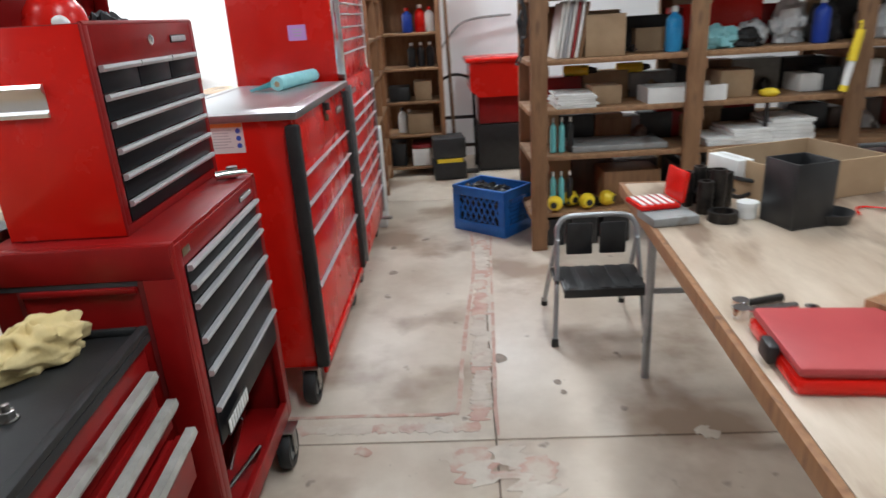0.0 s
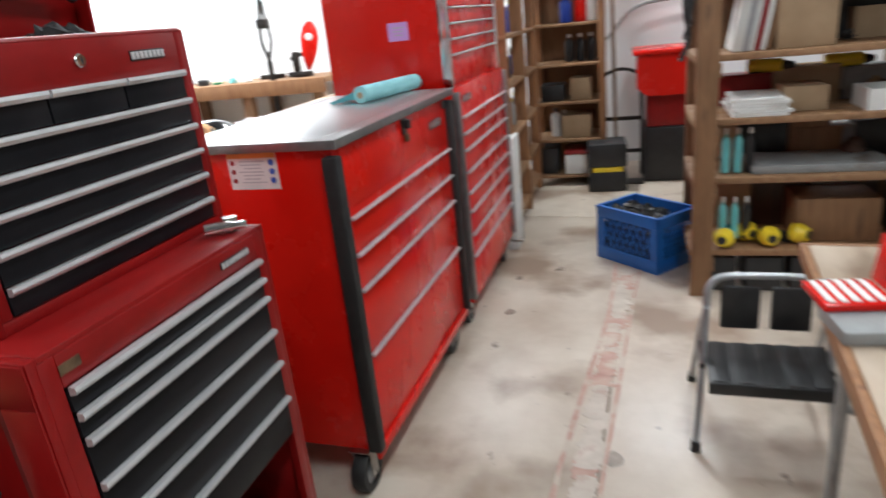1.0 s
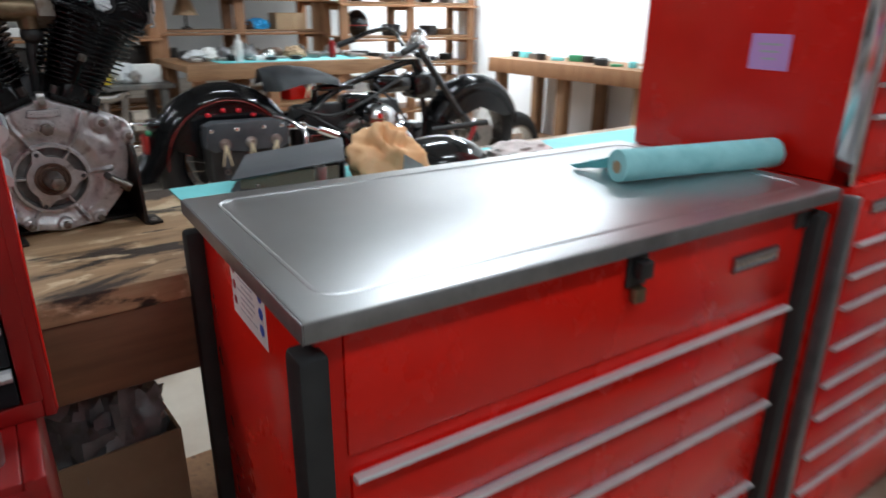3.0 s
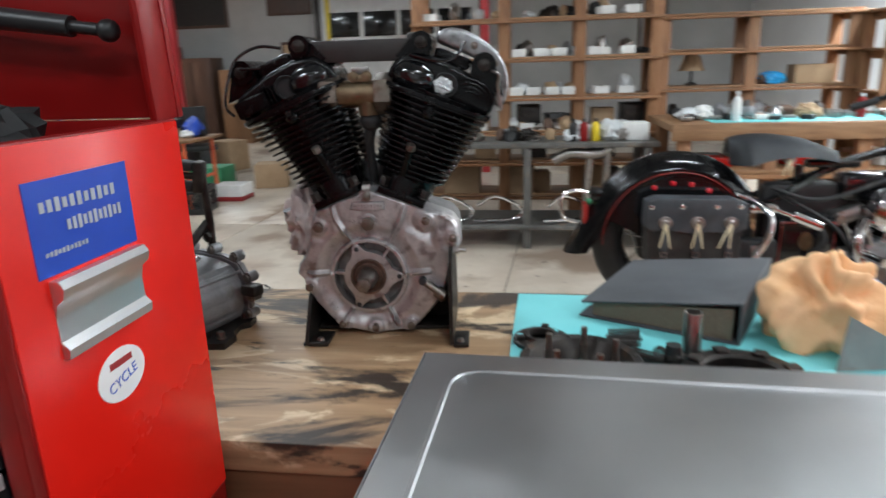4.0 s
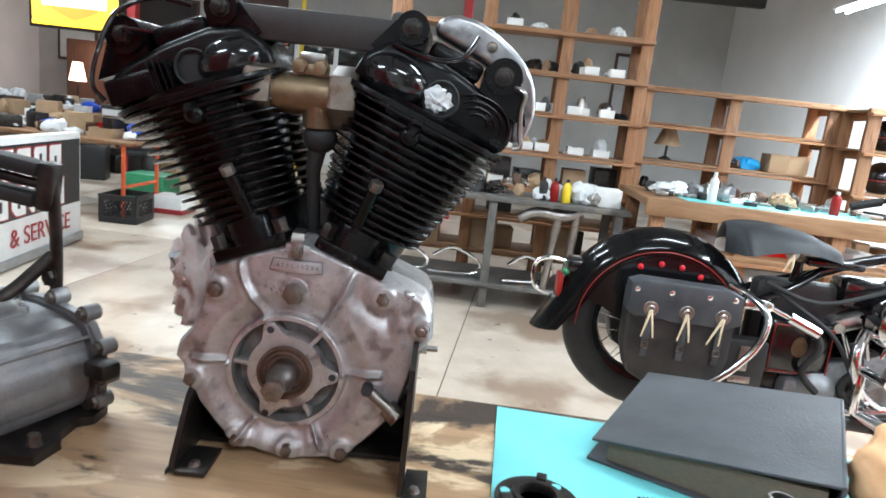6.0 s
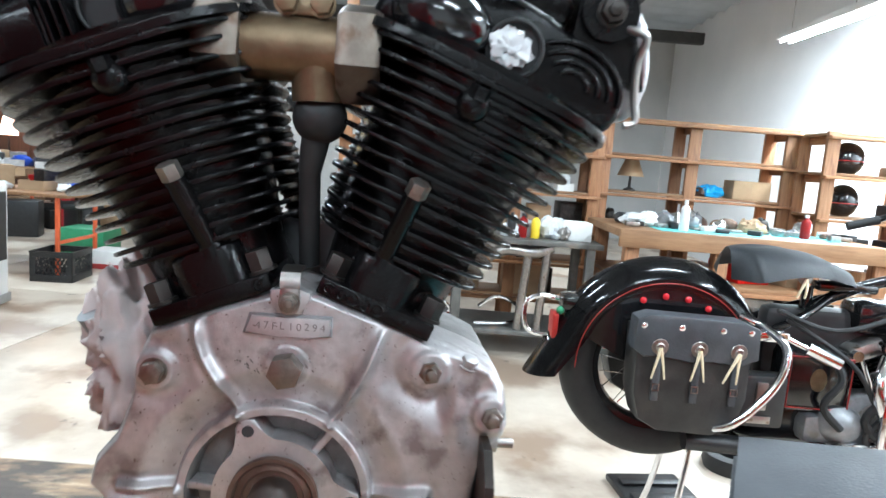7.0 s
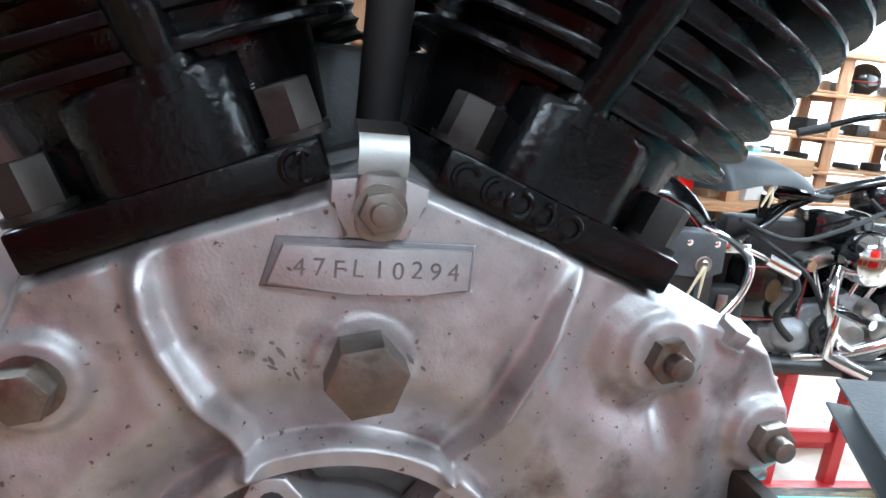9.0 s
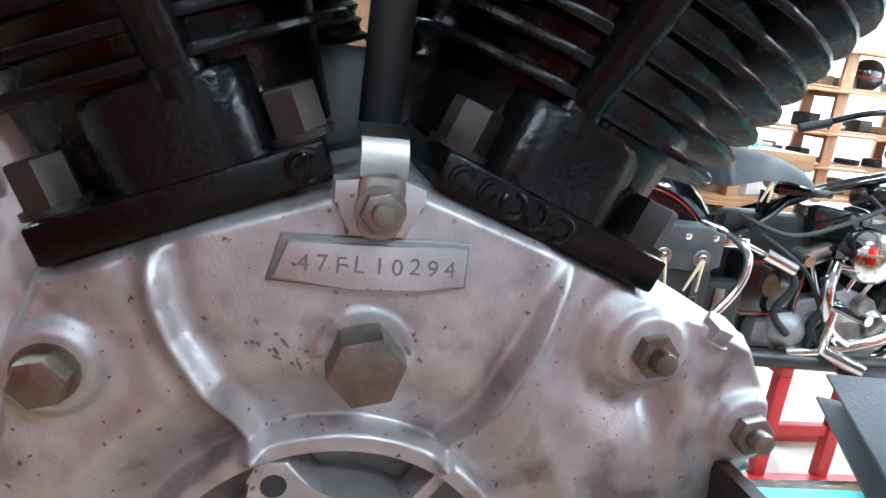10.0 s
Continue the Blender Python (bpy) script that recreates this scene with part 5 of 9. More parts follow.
# wire bails and oil lines over the heads
for mm, pts, rad, mt in ((MR, [(-0.098, -0.05, 0.335), (-0.102, -0.055, 0.355), (-0.080, -0.06, 0.385), (-0.050, -0.06, 0.412), (-0.010, -0.055, 0.416), (0.022, -0.05, 0.400)], 0.0026, BLACK_GLOSS),
                         (MR, [(-0.070, -0.03, 0.385), (-0.055, -0.058, 0.396), (-0.020, -0.058, 0.384)], 0.0026, BLACK_GLOSS),
                         (MF, [(-0.060, -0.055, 0.368), (-0.020, -0.062, 0.372), (0.008, -0.062, 0.386), (0.014, -0.05, 0.414)], 0.0026, BLACK_GLOSS),
                         (MF, [(0.070, -0.050, 0.388), (0.082, -0.058, 0.386), (0.086, -0.05, 0.372), (0.096, -0.045, 0.352), (0.104, -0.045, 0.338), (0.098, -0.045, 0.332)], 0.0028, STEEL)):
    bm = bmesh.new()
    atube(bm, [mm @ Vector(p) for p in pts], rad, 8)
    part("oil_line", bm, mt, eng)
# engine mount bar across the heads
bm = bmesh.new()
box2(bm, (-0.030, -0.074, 0.355), (-0.016, 0.084, 0.389), 0.002)
box2(bm, (-0.032, -0.108, 0.362), (-0.018, -0.072, 0.394), 0.008)
box2(bm, (-0.032, 0.080, 0.366), (-0.018, 0.116, 0.398), 0.008)
bar = part("top_mount_bar", bm, MOUNT_BAR, eng, "flat brown-black steel bar across the heads")
for u, v in ((-0.090, 0.379), (0.104, 0.383)):
    bm = bmesh.new()
    hexnut(bm, (-0.018, u, v), (1, 0, 0), 0.015, 0.008, stud=0.004)
    part("mount_bolt", bm, BOLT, bar)
# intake manifold with big union nuts
bm = bmesh.new()
mm = Matrix.Translation((-0.020, -0.004, 0.305)) @ pose(0, 0, 0, -90, 0, 0)
alathe(bm, [(0.0001, -0.046), (0.0215, -0.046), (0.0225, -0.036), (0.0215, -0.030), (0.0215, 0.030), (0.0225, 0.036), (0.0215, 0.046), (0.0001, 0.046)], mm, 32)
acyl(bm, (-0.020, 0.014, 0.300), (-0.021, 0.015, 0.272), 0.0185, 0.0175, seg=24)
box2(bm, (-0.033, -0.012, 0.324), (-0.007, 0.020, 0.336), 0.003)
man = part("intake_manifold", bm, BRASS, eng, "aged brass intake manifold")
for y in (-0.047, 0.041):
    bm = bmesh.new()
    mt_ = Matrix.Translation((-0.020, y, 0.305)) @ pose(0, 0, 0, -90, 0, 0)
    alathe(bm, [(0.0215, -0.014), (0.0310, -0.014), (0.0335, -0.010), (0.0335, 0.010), (0.0310, 0.014), (0.0215, 0.014)], mt_ @ pose(0, 0, 0, 0, 0, 20), 6, closed=True)
    part("manifold_nut", bm, UNION, man, "large hexagon manifold nut")
for y in (-0.006, 0.016):
    bm = bmesh.new()
    hexnut(bm, (-0.008, y, 0.332), (1, 0, 0), 0.013, 0.006)
    part("union_screw", bm, BRASS, man)
bm = bmesh.new()
box2(bm, (-0.027, -0.010, 0.336), (-0.015, 0.018, 0.348), 0.003)
part("steel_clip", bm, STEEL, man)
bm = bmesh.new()
asphere(bm, (-0.024, 0.016, 0.262), 0.0185, 24, None, (1, 1, 0.95))
acyl(bm, (-0.025, 0.014, 0.250), (-0.030, 0.010, 0.226), 0.010, 0.008, seg=16)
acyl(bm, (-0.030, 0.010, 0.228), (-0.052, 0.010, 0.158), 0.0075, seg=14)
part("breather_hose", bm, BLACK_RUBBER, eng)
bm = bmesh.new()
for q, s in ((-0.03, 1.0), (0.0, 0.7)):
    rough_cloth(bm, (-0.045, -0.038 + q * 0.2, 0.345 + 0.012 * s), (0.02, 0.024, 0.035 * s), 9 + q, 10, 0.6, 2.4)
part("foil_scrap", bm, CHROME, eng, "crumpled bright foil")
# paper towel stuffed in the rear opening of the case
bm = bmesh.new()
rough_cloth(bm, (-0.075, -0.112, 0.030), (0.095, 0.085, 0.118), 5.2, 56, 0.42, 2.3, 0.05)
part("paper_plug", bm, WHITE_RAG, eng, "crumpled white paper towel stuffed in the opening", angle=80)
bm = bmesh.new()
acyl(bm, (-0.08, -0.128, 0.066), (-0.06, -0.148, 0.110), 0.012, seg=16)
box2(bm, (-0.11, -0.125, 0.020), (-0.06, -0.085, 0.050), 0.006)
part("oil_pump_body", bm, ALU_GREY, eng)
# drain pipe and cap on the right
bm = bmesh.new()
acyl(bm, (0.004, 0.098, -0.010), (0.010, 0.122, -0.026), 0.0065, seg=14)
acyl(bm, (0.008, 0.118, -0.024), (0.014, 0.132, -0.034), 0.011, seg=16)
part("breather_pipe", bm, BOLT, eng)
bm = bmesh.new()
aprism(bm, circle(0.0065, 16, 0.094, -0.006), 0.0, 0.0125, FACE_X)
part("oil_hole", bm, INK, eng)
# side fitting with a small square plug
bm = bmesh.new()
box2(bm, (-0.050, 0.120, 0.084), (-0.012, 0.148, 0.098), 0.004)
hexnut(bm, (-0.008, 0.128, 0.1005), (0.35, 0.30, 0.9), 0.0105, 0.006)
part("corner_lug", bm, ALU_CAST, eng)
# steel stand
zf = BZ - 1.074 + 0.001
st_ = boxpart("stand_base", (-0.075, -0.10, zf + 0.0005), (-0.02, 0.142, zf + 0.007), BLACK_STEEL, eng, 0.001, "black painted angle steel stand")
boxpart("cross_angle", (-0.12, -0.10, zf + 0.0005), (-0.076, 0.142, zf + 0.06), BLACK_STEEL, st_, 0.002)
boxpart("foot_bar", (-0.145, -0.108, zf), (0.055, -0.1065, zf + 0.006), BLACK_STEEL, st_, 0.0)
boxpart("foot_bar", (0.0, -0.099, zf), (0.055, -0.066, zf + 0.006), BLACK_STEEL, st_, 0.001)
boxpart("foot_bar", (0.0, 0.147, zf), (0.060, 0.172, zf + 0.006), BLACK_STEEL, st_, 0.001)
for y0, ya in ((-0.106, -0.100), (0.140, 0.146)):
    bm = bmesh.new()
    hi_ = 0.052 if y0 > 0 else -0.018
    aprism(bm, [(-0.14, zf), (0.050, zf), (0.050, zf + 0.012), (0.010 if y0 < 0 else 0.038, hi_ - 0.017), (-0.02 if y0 < 0 else 0.020, hi_), (-0.055, hi_), (-0.10, hi_ - 0.022)], y0, ya, Matrix(((1, 0, 0, 0), (0, 0, 1, 0), (0, 1, 0, 0), (0, 0, 0, 1))))
    part("side_plate", bm, BLACK_STEEL, st_)
for u, v, w in ((0.146, 0.040, -0.02), (0.158, -0.1005, 0.045), (-0.082, -0.1005, 0.04)):
    bm = bmesh.new()
    if v > 0:
        hexnut(bm, (w, u, v), (0, 1, 0), 0.012, 0.008, stud=0.012)
    else:
        hexnut(bm, (w, u, v), (0, 0, 1), 0.010, 0.004)
    part("stand_bolt", bm, STEEL, st_)

# ---- gearbox beside the engine ----
GS = Matrix.Diagonal((0.76, 1.0, 1.06, 1))
gb = thing("gearbox", at(-1.225, 1.645, BZ, -19.6) @ GS, "grey aluminium motorcycle gearbox with toothed sprocket and kick pedal", "gearbox")
GX = Matrix.Translation((0, -0.006, 0.058))
GW = (pose(0.09, 0.020, 0, 0, 0, -19.6) @ GS).inverted()
bm = bmesh.new()
body = [(0.036, -0.046), (0.050, -0.028), (0.054, 0.0), (0.050, 0.026), (0.034, 0.050), (0.0, 0.058), (-0.050, 0.062), (-0.10, 0.055), (-0.11, 0.0), (-0.09, -0.050), (0.0, -0.054)]
aprism(bm, body, -0.150, 0.0, GX @ FACE_X)
bmesh.ops.bevel(bm, geom=bm.edges[:], offset=0.006, segments=3, affect="EDGES")
alathe(bm, [(0.0001, -0.02), (0.052, -0.02), (0.052, 0.004), (0.046, 0.008), (0.0001, 0.008)], GX @ pose(0, 0, 0, 0, 90, 0), 40)
part("housing", bm, ALU_GREY, gb, "grey cast housing")
bm = bmesh.new()
aprism(bm, [(u * 1.10 + 0.004, v * 1.10) for u, v in body], -0.172, -0.1505, GX @ FACE_X)
bmesh.ops.bevel(bm, geom=bm.edges[:], offset=0.004, segments=2, affect="EDGES")
cvr = part("end_cover", bm, ALU_GREY, gb, "grey cast end cover with bolt lugs")
for yy, zz in ((0.062, 0.030), (0.066, -0.004), (0.056, -0.036), (0.035, 0.064), (-0.02, 0.072), (-0.08, 0.070)):
    bm = bmesh.new()
    acyl(bm, GX @ Vector((-0.176, yy, zz)), GX @ Vector((-0.150, yy, zz)), 0.0095, seg=16)
    part("lug", bm, ALU_GREY, cvr)
    bm = bmesh.new()
    hexnut(bm, GX @ Vector((-0.150, yy, zz)), (1, 0, 0), 0.012, 0.006)
    part("cover_bolt", bm, BOLT, cvr)
bm = bmesh.new()
box2(bm, (-0.155, 0.058, 0.062), (-0.120, 0.092, 0.082), 0.006)
part("drain_boss", bm, BLACK_STEEL, gb)
# ridges along the housing
for yy, zz in ((0.046, 0.040),):
    bm = bmesh.new()
    acyl(bm, GX @ Vector((-0.150, yy, zz)), GX @ Vector((-0.012, yy, zz)), 0.0028, seg=10)
    part("casting_ridge", bm, ALU_GREY, gb)
bm = bmesh.new()
teeth = []
for i in range(22):
    for da, r in ((-0.32, 0.0455), (-0.15, 0.0525), (0.15, 0.0525), (0.32, 0.0455)):
        a = 2 * math.pi * (i + da) / 22
        teeth.append((r * math.cos(a), r * math.sin(a)))
aprism(bm, teeth, 0.014, 0.020, GX @ FACE_X, 0.0006)
alathe(bm, [(0.0001, 0.008), (0.034, 0.008), (0.034, 0.026), (0.029, 0.029), (0.025, 0.022), (0.020, 0.034), (0.010, 0.040), (0.0001, 0.040)], GX @ pose(0, 0, 0, 0, 90, 0), 32)
part("sprocket", bm, RUST, gb, "rusty brown toothed sprocket")
# bright top cover, a rounded hump
bm = bmesh.new()
hump = [(-0.125, 0.100), (-0.020, 0.100), (-0.018, 0.114), (-0.034, 0.130), (-0.060, 0.138), (-0.085, 0.139), (-0.110, 0.134), (-0.125, 0.120)]
aprism(bm, hump, -0.125, -0.010, FACE_X)
bmesh.ops.bevel(bm, geom=bm.edges[:], offset=0.010, segments=4, affect="EDGES")
part("top_cover", bm, TIN, gb, "bright rounded top cover")
bm = bmesh.new()
pts = [(0.115, -0.075, 0.135), (0.100, -0.055, 0.150), (0.080, -0.045, 0.150), (0.055, -0.030, 0.136), (0.030, -0.016, 0.134), (0.0, 0.000, 0.146), (-0.030, 0.012, 0.168), (-0.045, 0.022, 0.184)]
atube(bm, [GW @ Vector(p) for p in pts], 0.0085, 12)
part("shift_lever", bm, BLACK_STEEL, gb)
bm = bmesh.new()
atube(bm, [GW @ Vector(p) for p in ((-0.045, 0.026, 0.100), (-0.045, 0.028, 0.180), (-0.046, 0.026, 0.235), (-0.047, 0.022, 0.285))], 0.0085, 12)
hexnut(bm, GW @ Vector((-0.035, 0.028, 0.160)), (1, 0, 0), 0.016, 0.008)
part("kick_arm", bm, BLACK_STEEL, gb)
PD = GW @ pose(-0.045, -0.026, 0.276, -7, 0, 0)
bm = bmesh.new()
abox(bm, (0, 0.046, 0), (0.026, 0.020, 0.060), 0.006, PD)
acyl(bm, PD @ Vector((0, -0.040, 0)), PD @ Vector((0, 0.045, 0)), 0.006, seg=12)
abox(bm, (0, -0.036, 0), (0.022, 0.008, 0.052), 0.003, PD)
ped = part("kick_pedal", bm, BLACK_STEEL, gb, "black folding kick pedal")
for k in (-1, 1):
    bm = bmesh.new()
    abox(bm, (0.002, 0.0, 0.019 * k), (0.026, 0.076, 0.019), 0.006, PD)
    part("pedal_rubber", bm, BLACK_RUBBER, ped)
# mounting plate under the gearbox
bm = bmesh.new()
for lo, hi in (((-0.015, -0.03, 0.0), (0.105, 0.080, 0.010)),):
    vs = box2(bm, lo, hi, 0.003)
aprism(bm, [(-0.030, 0.070), (-0.020, 0.110), (0.010, 0.112), (0.022, 0.098), (0.055, 0.100), (0.070, 0.112), (0.108, 0.108), (0.112, 0.070)], 0.0, 0.011)
apply(bm, bm.verts[:], GW)
plt = part("mount_plate", bm, BLACK_STEEL, gb)
for p in ((-0.010, 0.094), (0.085, 0.092)):
    bm = bmesh.new()
    hexnut(bm, GW @ Vector((p[0], p[1], 0.011)), (0, 0, 1), 0.014, 0.010)
    part("plate_bolt", bm, BOLT, plt)


# ---- floor slabs and joint filler ----
def lumber(name, p0, p1, w, d, material, parent, up=(0, 0, 1), bev=0.004):
    """A sawn board from p0 to p1, w wide and d deep."""
    p0, p1 = Vector(p0), Vector(p1)
    L = (p1 - p0).length
    q = (p1 - p0).to_track_quat("Z", "Y").to_matrix().to_4x4()
    bm = bmesh.new()
    abox(bm, (0, 0, 0), (w, d, L), bev)
    ob = part(name, bm, material, parent)
    ob.matrix_basis = Matrix.Translation((p0 + p1) / 2) @ q
    return ob


FLOOR_TURN = pose(0.15, 1.82, 0, 0, 0, -3.2)
xs = [-16.2, -12.2, -9.15, -6.1, -3.05, 0.0, 3.05, 6.1]
ys = [-11.0, -7.4, -4.35, -2.6, 0.0, 3.05, 6.1]
for i in range(len(xs) - 1):
    for j in range(len(ys) - 1):
        bm = bmesh.new()
        box2(bm, (xs[i] + 0.004, ys[j] + 0.004, -0.05), (xs[i + 1] - 0.004, ys[j + 1] - 0.004, 0.0), 0.002)
        bmesh.ops.transform(bm, matrix=FLOOR_TURN, verts=bm.verts[:])
        part("slab", bm, CONCRETE, floor)


def patch(name, pts, width, material, z, seed, jag=0.35, step=0.03):
    """An irregular smear along pts, a millimetre or two thick."""
    rnd = random.Random(seed)
    wob = lambda i, q: jag * noise.noise(Vector((i * 0.35, q, seed * 3.7)))
    P = smooth_path([(x, y, 0) for x, y in pts], 10)
    L, R = [], []
    for i, p in enumerate(P):
        t = (P[min(i + 1, len(P) - 1)] - P[max(i - 1, 0)]).normalized()
        nrm = Vector((-t.y, t.x, 0))
        taper = min(1, 0.25 + min(i, len(P) - 1 - i) * 0.35)
        L.append(p + nrm * width * taper * (0.5 + wob(i, 0.0)))
        R.append(p - nrm * width * taper * (0.5 + wob(i, 7.0)))
    bm = bmesh.new()
    a = [bm.verts.new((v.x, v.y, z)) for v in L]
    b = [bm.verts.new((v.x, v.y, z)) for v in R]
    for i in range(len(a) - 1):
        bm.faces.new((a[i], a[i + 1], b[i + 1], b[i]))
    r = bmesh.ops.extrude_face_region(bm, geom=bm.faces[:])
    bmesh.ops.translate(bm, vec=(0, 0, 0.0012), verts=[v for v in r["geom"] if isinstance(v, bmesh.types.BMVert)])
    return part(name, bm, material, floor, smooth=False)


rnd = random.Random(11)
A, B, C = Vector((0.285, 4.15)), Vector((0.105, 1.93)), Vector((-0.75, 1.985))
for k in range(26):
    t0 = k / 26
    p = A.lerp(B, t0)
    q = A.lerp(B, min(1, t0 + 0.045 + 0.02 * rnd.random()))
    off = 0.02 * (rnd.random() - 0.5)
    mt = PATCH_WHITE if rnd.random() < 0.62 else PATCH_PINK
    patch("filler_patch", [(p.x + off, p.y), ((p.x + q.x) / 2 + off, (p.y + q.y) / 2), (q.x + off, q.y)], 0.055 + 0.035 * rnd.random(), mt, 0.0002 + 0.0003 * (k % 3), k)
patch("filler_edge", [(A.x - 0.07, A.y), (A.x - 0.10, 3.4), (0.09, 2.6), (0.035, 2.05), (0.0, 1.985), (-0.2, 1.995), (-0.75, 2.03)], 0.018, PATCH_PINK, 0.0011, 77)
patch("filler_edge", [(A.x + 0.075, A.y), (0.30, 3.6), (0.235, 2.8), (0.175, 2.1), (0.16, 1.84)], 0.013, PATCH_PINK, 0.0011, 78)
for k in range(9):
    p = B.lerp(C, k / 9)
    patch("filler_patch", [(p.x, p.y - 0.03), (p.x - 0.05, p.y - 0.03), (p.x - 0.10, p.y - 0.025)], 0.045 + 0.015 * rnd.random(), PATCH_WHITE if k % 3 else PATCH_PINK, 0.0002 + 0.0003 * (k % 3), 40 + k)
for k, (x, y, w, mt) in enumerate(((0.06, 1.70, 0.14, PATCH_PINK), (0.09, 1.66, 0.09, PATCH_WHITE), (0.27, 1.66, 0.10, PATCH_PINK), (0.24, 1.60, 0.13, PATCH_WHITE), (0.18, 1.73, 0.10, PATCH_WHITE), (0.85, 1.79, 0.05, PATCH_WHITE), (-0.30, 1.80, 0.035, PATCH_PINK))):
    patch("filler_patch", [(x - 0.02, y + w * 0.6), (x, y), (x + 0.03, y - w * 0.6)], w, mt, 0.0003 + 0.0003 * (k % 3), 60 + k, 0.5)
OIL = ramp_mat("oil_stain", (0.20, 0.155, 0.125), (0.36, 0.29, 0.235), 20, 0.35)
for k, (x, y, w) in enumerate(((0.42, 2.15, 0.030), (0.43, 2.08, 0.024), (0.62, 1.95, 0.026), (0.22, 2.36, 0.06), (-0.27, 3.39, 0.05))):
    bm = bmesh.new()
    ring = [(x + w * (0.5 + 0.22 * noise.noise(Vector((math.cos(q), math.sin(q), k)))) * math.cos(q), y + w * (0.62 + 0.25 * noise.noise(Vector((math.cos(q), math.sin(q), k + 5)))) * math.sin(q)) for q in [i * math.pi / 12 for i in range(24)]]
    aprism(bm, ring, 0.0012, 0.0018)
    part("oil_spot", bm, OIL, floor)

# ---- shelf rack on the right ----
rack = thing("storage_rack", at(0.575, 3.60, 0, -1.0), "tall open storage rack of brown sawn lumber with plank shelves", "shelf")
for x in (0.0, 0.86, 1.75, 2.65):
    lumber("post", (x + 0.02, 0.02, 0), (x + 0.02, 0.02, 2.3), 0.09, 0.045, WOOD_OLD, rack)
    lumber("post", (x + 0.02, 0.56, 0), (x + 0.02, 0.56, 2.3), 0.09, 0.045, WOOD_OLD, rack)
for z in (0.215, 0.555, 0.815, 1.085, 1.42):
    for k in range(3):
        boxpart("shelf_board", (-0.03, 0.045 + 0.165 * k, z - 0.028), (2.70, 0.045 + 0.165 * k + 0.158, z), WOOD_SHELF, rack, 0.003)
    for x in (0.0, 0.86, 1.75, 2.65):
        lumber("side_rail", (x + 0.06, 0.0, z - 0.06), (x + 0.06, 0.60, z - 0.06), 0.03, 0.06, WOOD_OLD, rack)
RM = rack.matrix_basis


def put(name, x, y, z, s, material, label, category, group="", bev=0.004, rz=0.0, base=None):
    """A plain block-shaped thing on a support at z."""
    bm = bmesh.new()
    box2(bm, (-s[0] / 2, -s[1] / 2, 0), (s[0] / 2, s[1] / 2, s[2]), bev)
    ob = part(name, bm, material, None)
    ob.matrix_basis = (base or ID) @ at(x, y, z + 0.0008, rz)
    return tagged(ob, label, category, group)


def open_carton(name, x, y, z, s, rz, label, base=None, material=None):
    """An open cardboard box with thin walls."""
    w, d, h = s
    t = 0.006
    root = thing(name, (base or ID) @ at(x, y, z + 0.0008, rz), label, "box")
    mt = material or CARD
    boxpart("bottom", (-w / 2, -d / 2, 0), (w / 2, d / 2, t), mt, root, 0)
    for lo, hi in (((-w / 2, -d / 2, t), (w / 2, -d / 2 + t, h)), ((-w / 2, d / 2 - t, t), (w / 2, d / 2, h)),
                   ((-w / 2, -d / 2 + t, t), (-w / 2 + t, d / 2 - t, h)), ((w / 2 - t, -d / 2 + t, t), (w / 2, d / 2 - t, h))):
        boxpart("side", lo, hi, mt, root, 0)
    return root


def lathe_thing(name, prof, material, m, label, category, group="", seg=20, cap=None):
    bm = bmesh.new()
    alathe(bm, prof, None, seg)
    ob = part(name, bm, material, None)
    ob.matrix_basis = m
    tagged(ob, label, category, group)
    if cap:
        bm = bmesh.new()
        alathe(bm, cap[0], None, seg)
        part("cap", bm, cap[1], ob)
    return ob


def bottle(x, y, z, r, h, material, capmat, label, group="bottles", base=None):
    return lathe_thing("bottle", [(0.0001, 0), (r * 0.92, 0), (r, 0.006), (r, h * 0.68), (r * 0.85, h * 0.76), (r * 0.36, h * 0.84), (r * 0.34, h * 0.9), (0.0001, h * 0.9)],
                       material, (base or ID) @ at(x, y, z + 0.0008), label, "bottle", group,
                       cap=([(r * 0.42, h * 0.875), (r * 0.42, h), (0.0001, h)], capmat))


# contents, shelf by shelf, in the rack's axes
for k in range(6):
    put("magazine", 0.24 + 0.012 * math.sin(k * 2), 0.20, 0.815 + 0.013 * k, (0.22, 0.28, 0.012), PAPER, "white magazine lying in a stack on the rack", "magazine", "stacked magazines", 0.001, 4 * math.sin(k), RM)
put("cardboard_box", 0.43, 0.25, 0.815, (0.17, 0.20, 0.105), CARD, "small closed brown cardboard box on the rack", "box", "cardboard boxes", base=RM)
put("cardboard_box", 0.40, 0.22, 1.085, (0.22, 0.25, 0.22), CARD, "closed brown cardboard box on the rack", "box", "cardboard boxes", base=RM)
put("cardboard_box", 1.16, 0.25, 0.815, (0.19, 0.22, 0.15), CARD, "closed brown cardboard box on the rack", "box", "cardboard boxes", base=RM)
open_carton("parts_bin", 0.86, 0.18, 0.815, (0.44, 0.22, 0.085), 0, "open white cardboard parts tray on the rack", RM, PAPER)
put("grey_slab", 0.50, 0.24, 0.555, (0.55, 0.30, 0.035), GREY_STEEL, "flat grey steel plate lying on the rack", "plate", base=RM)
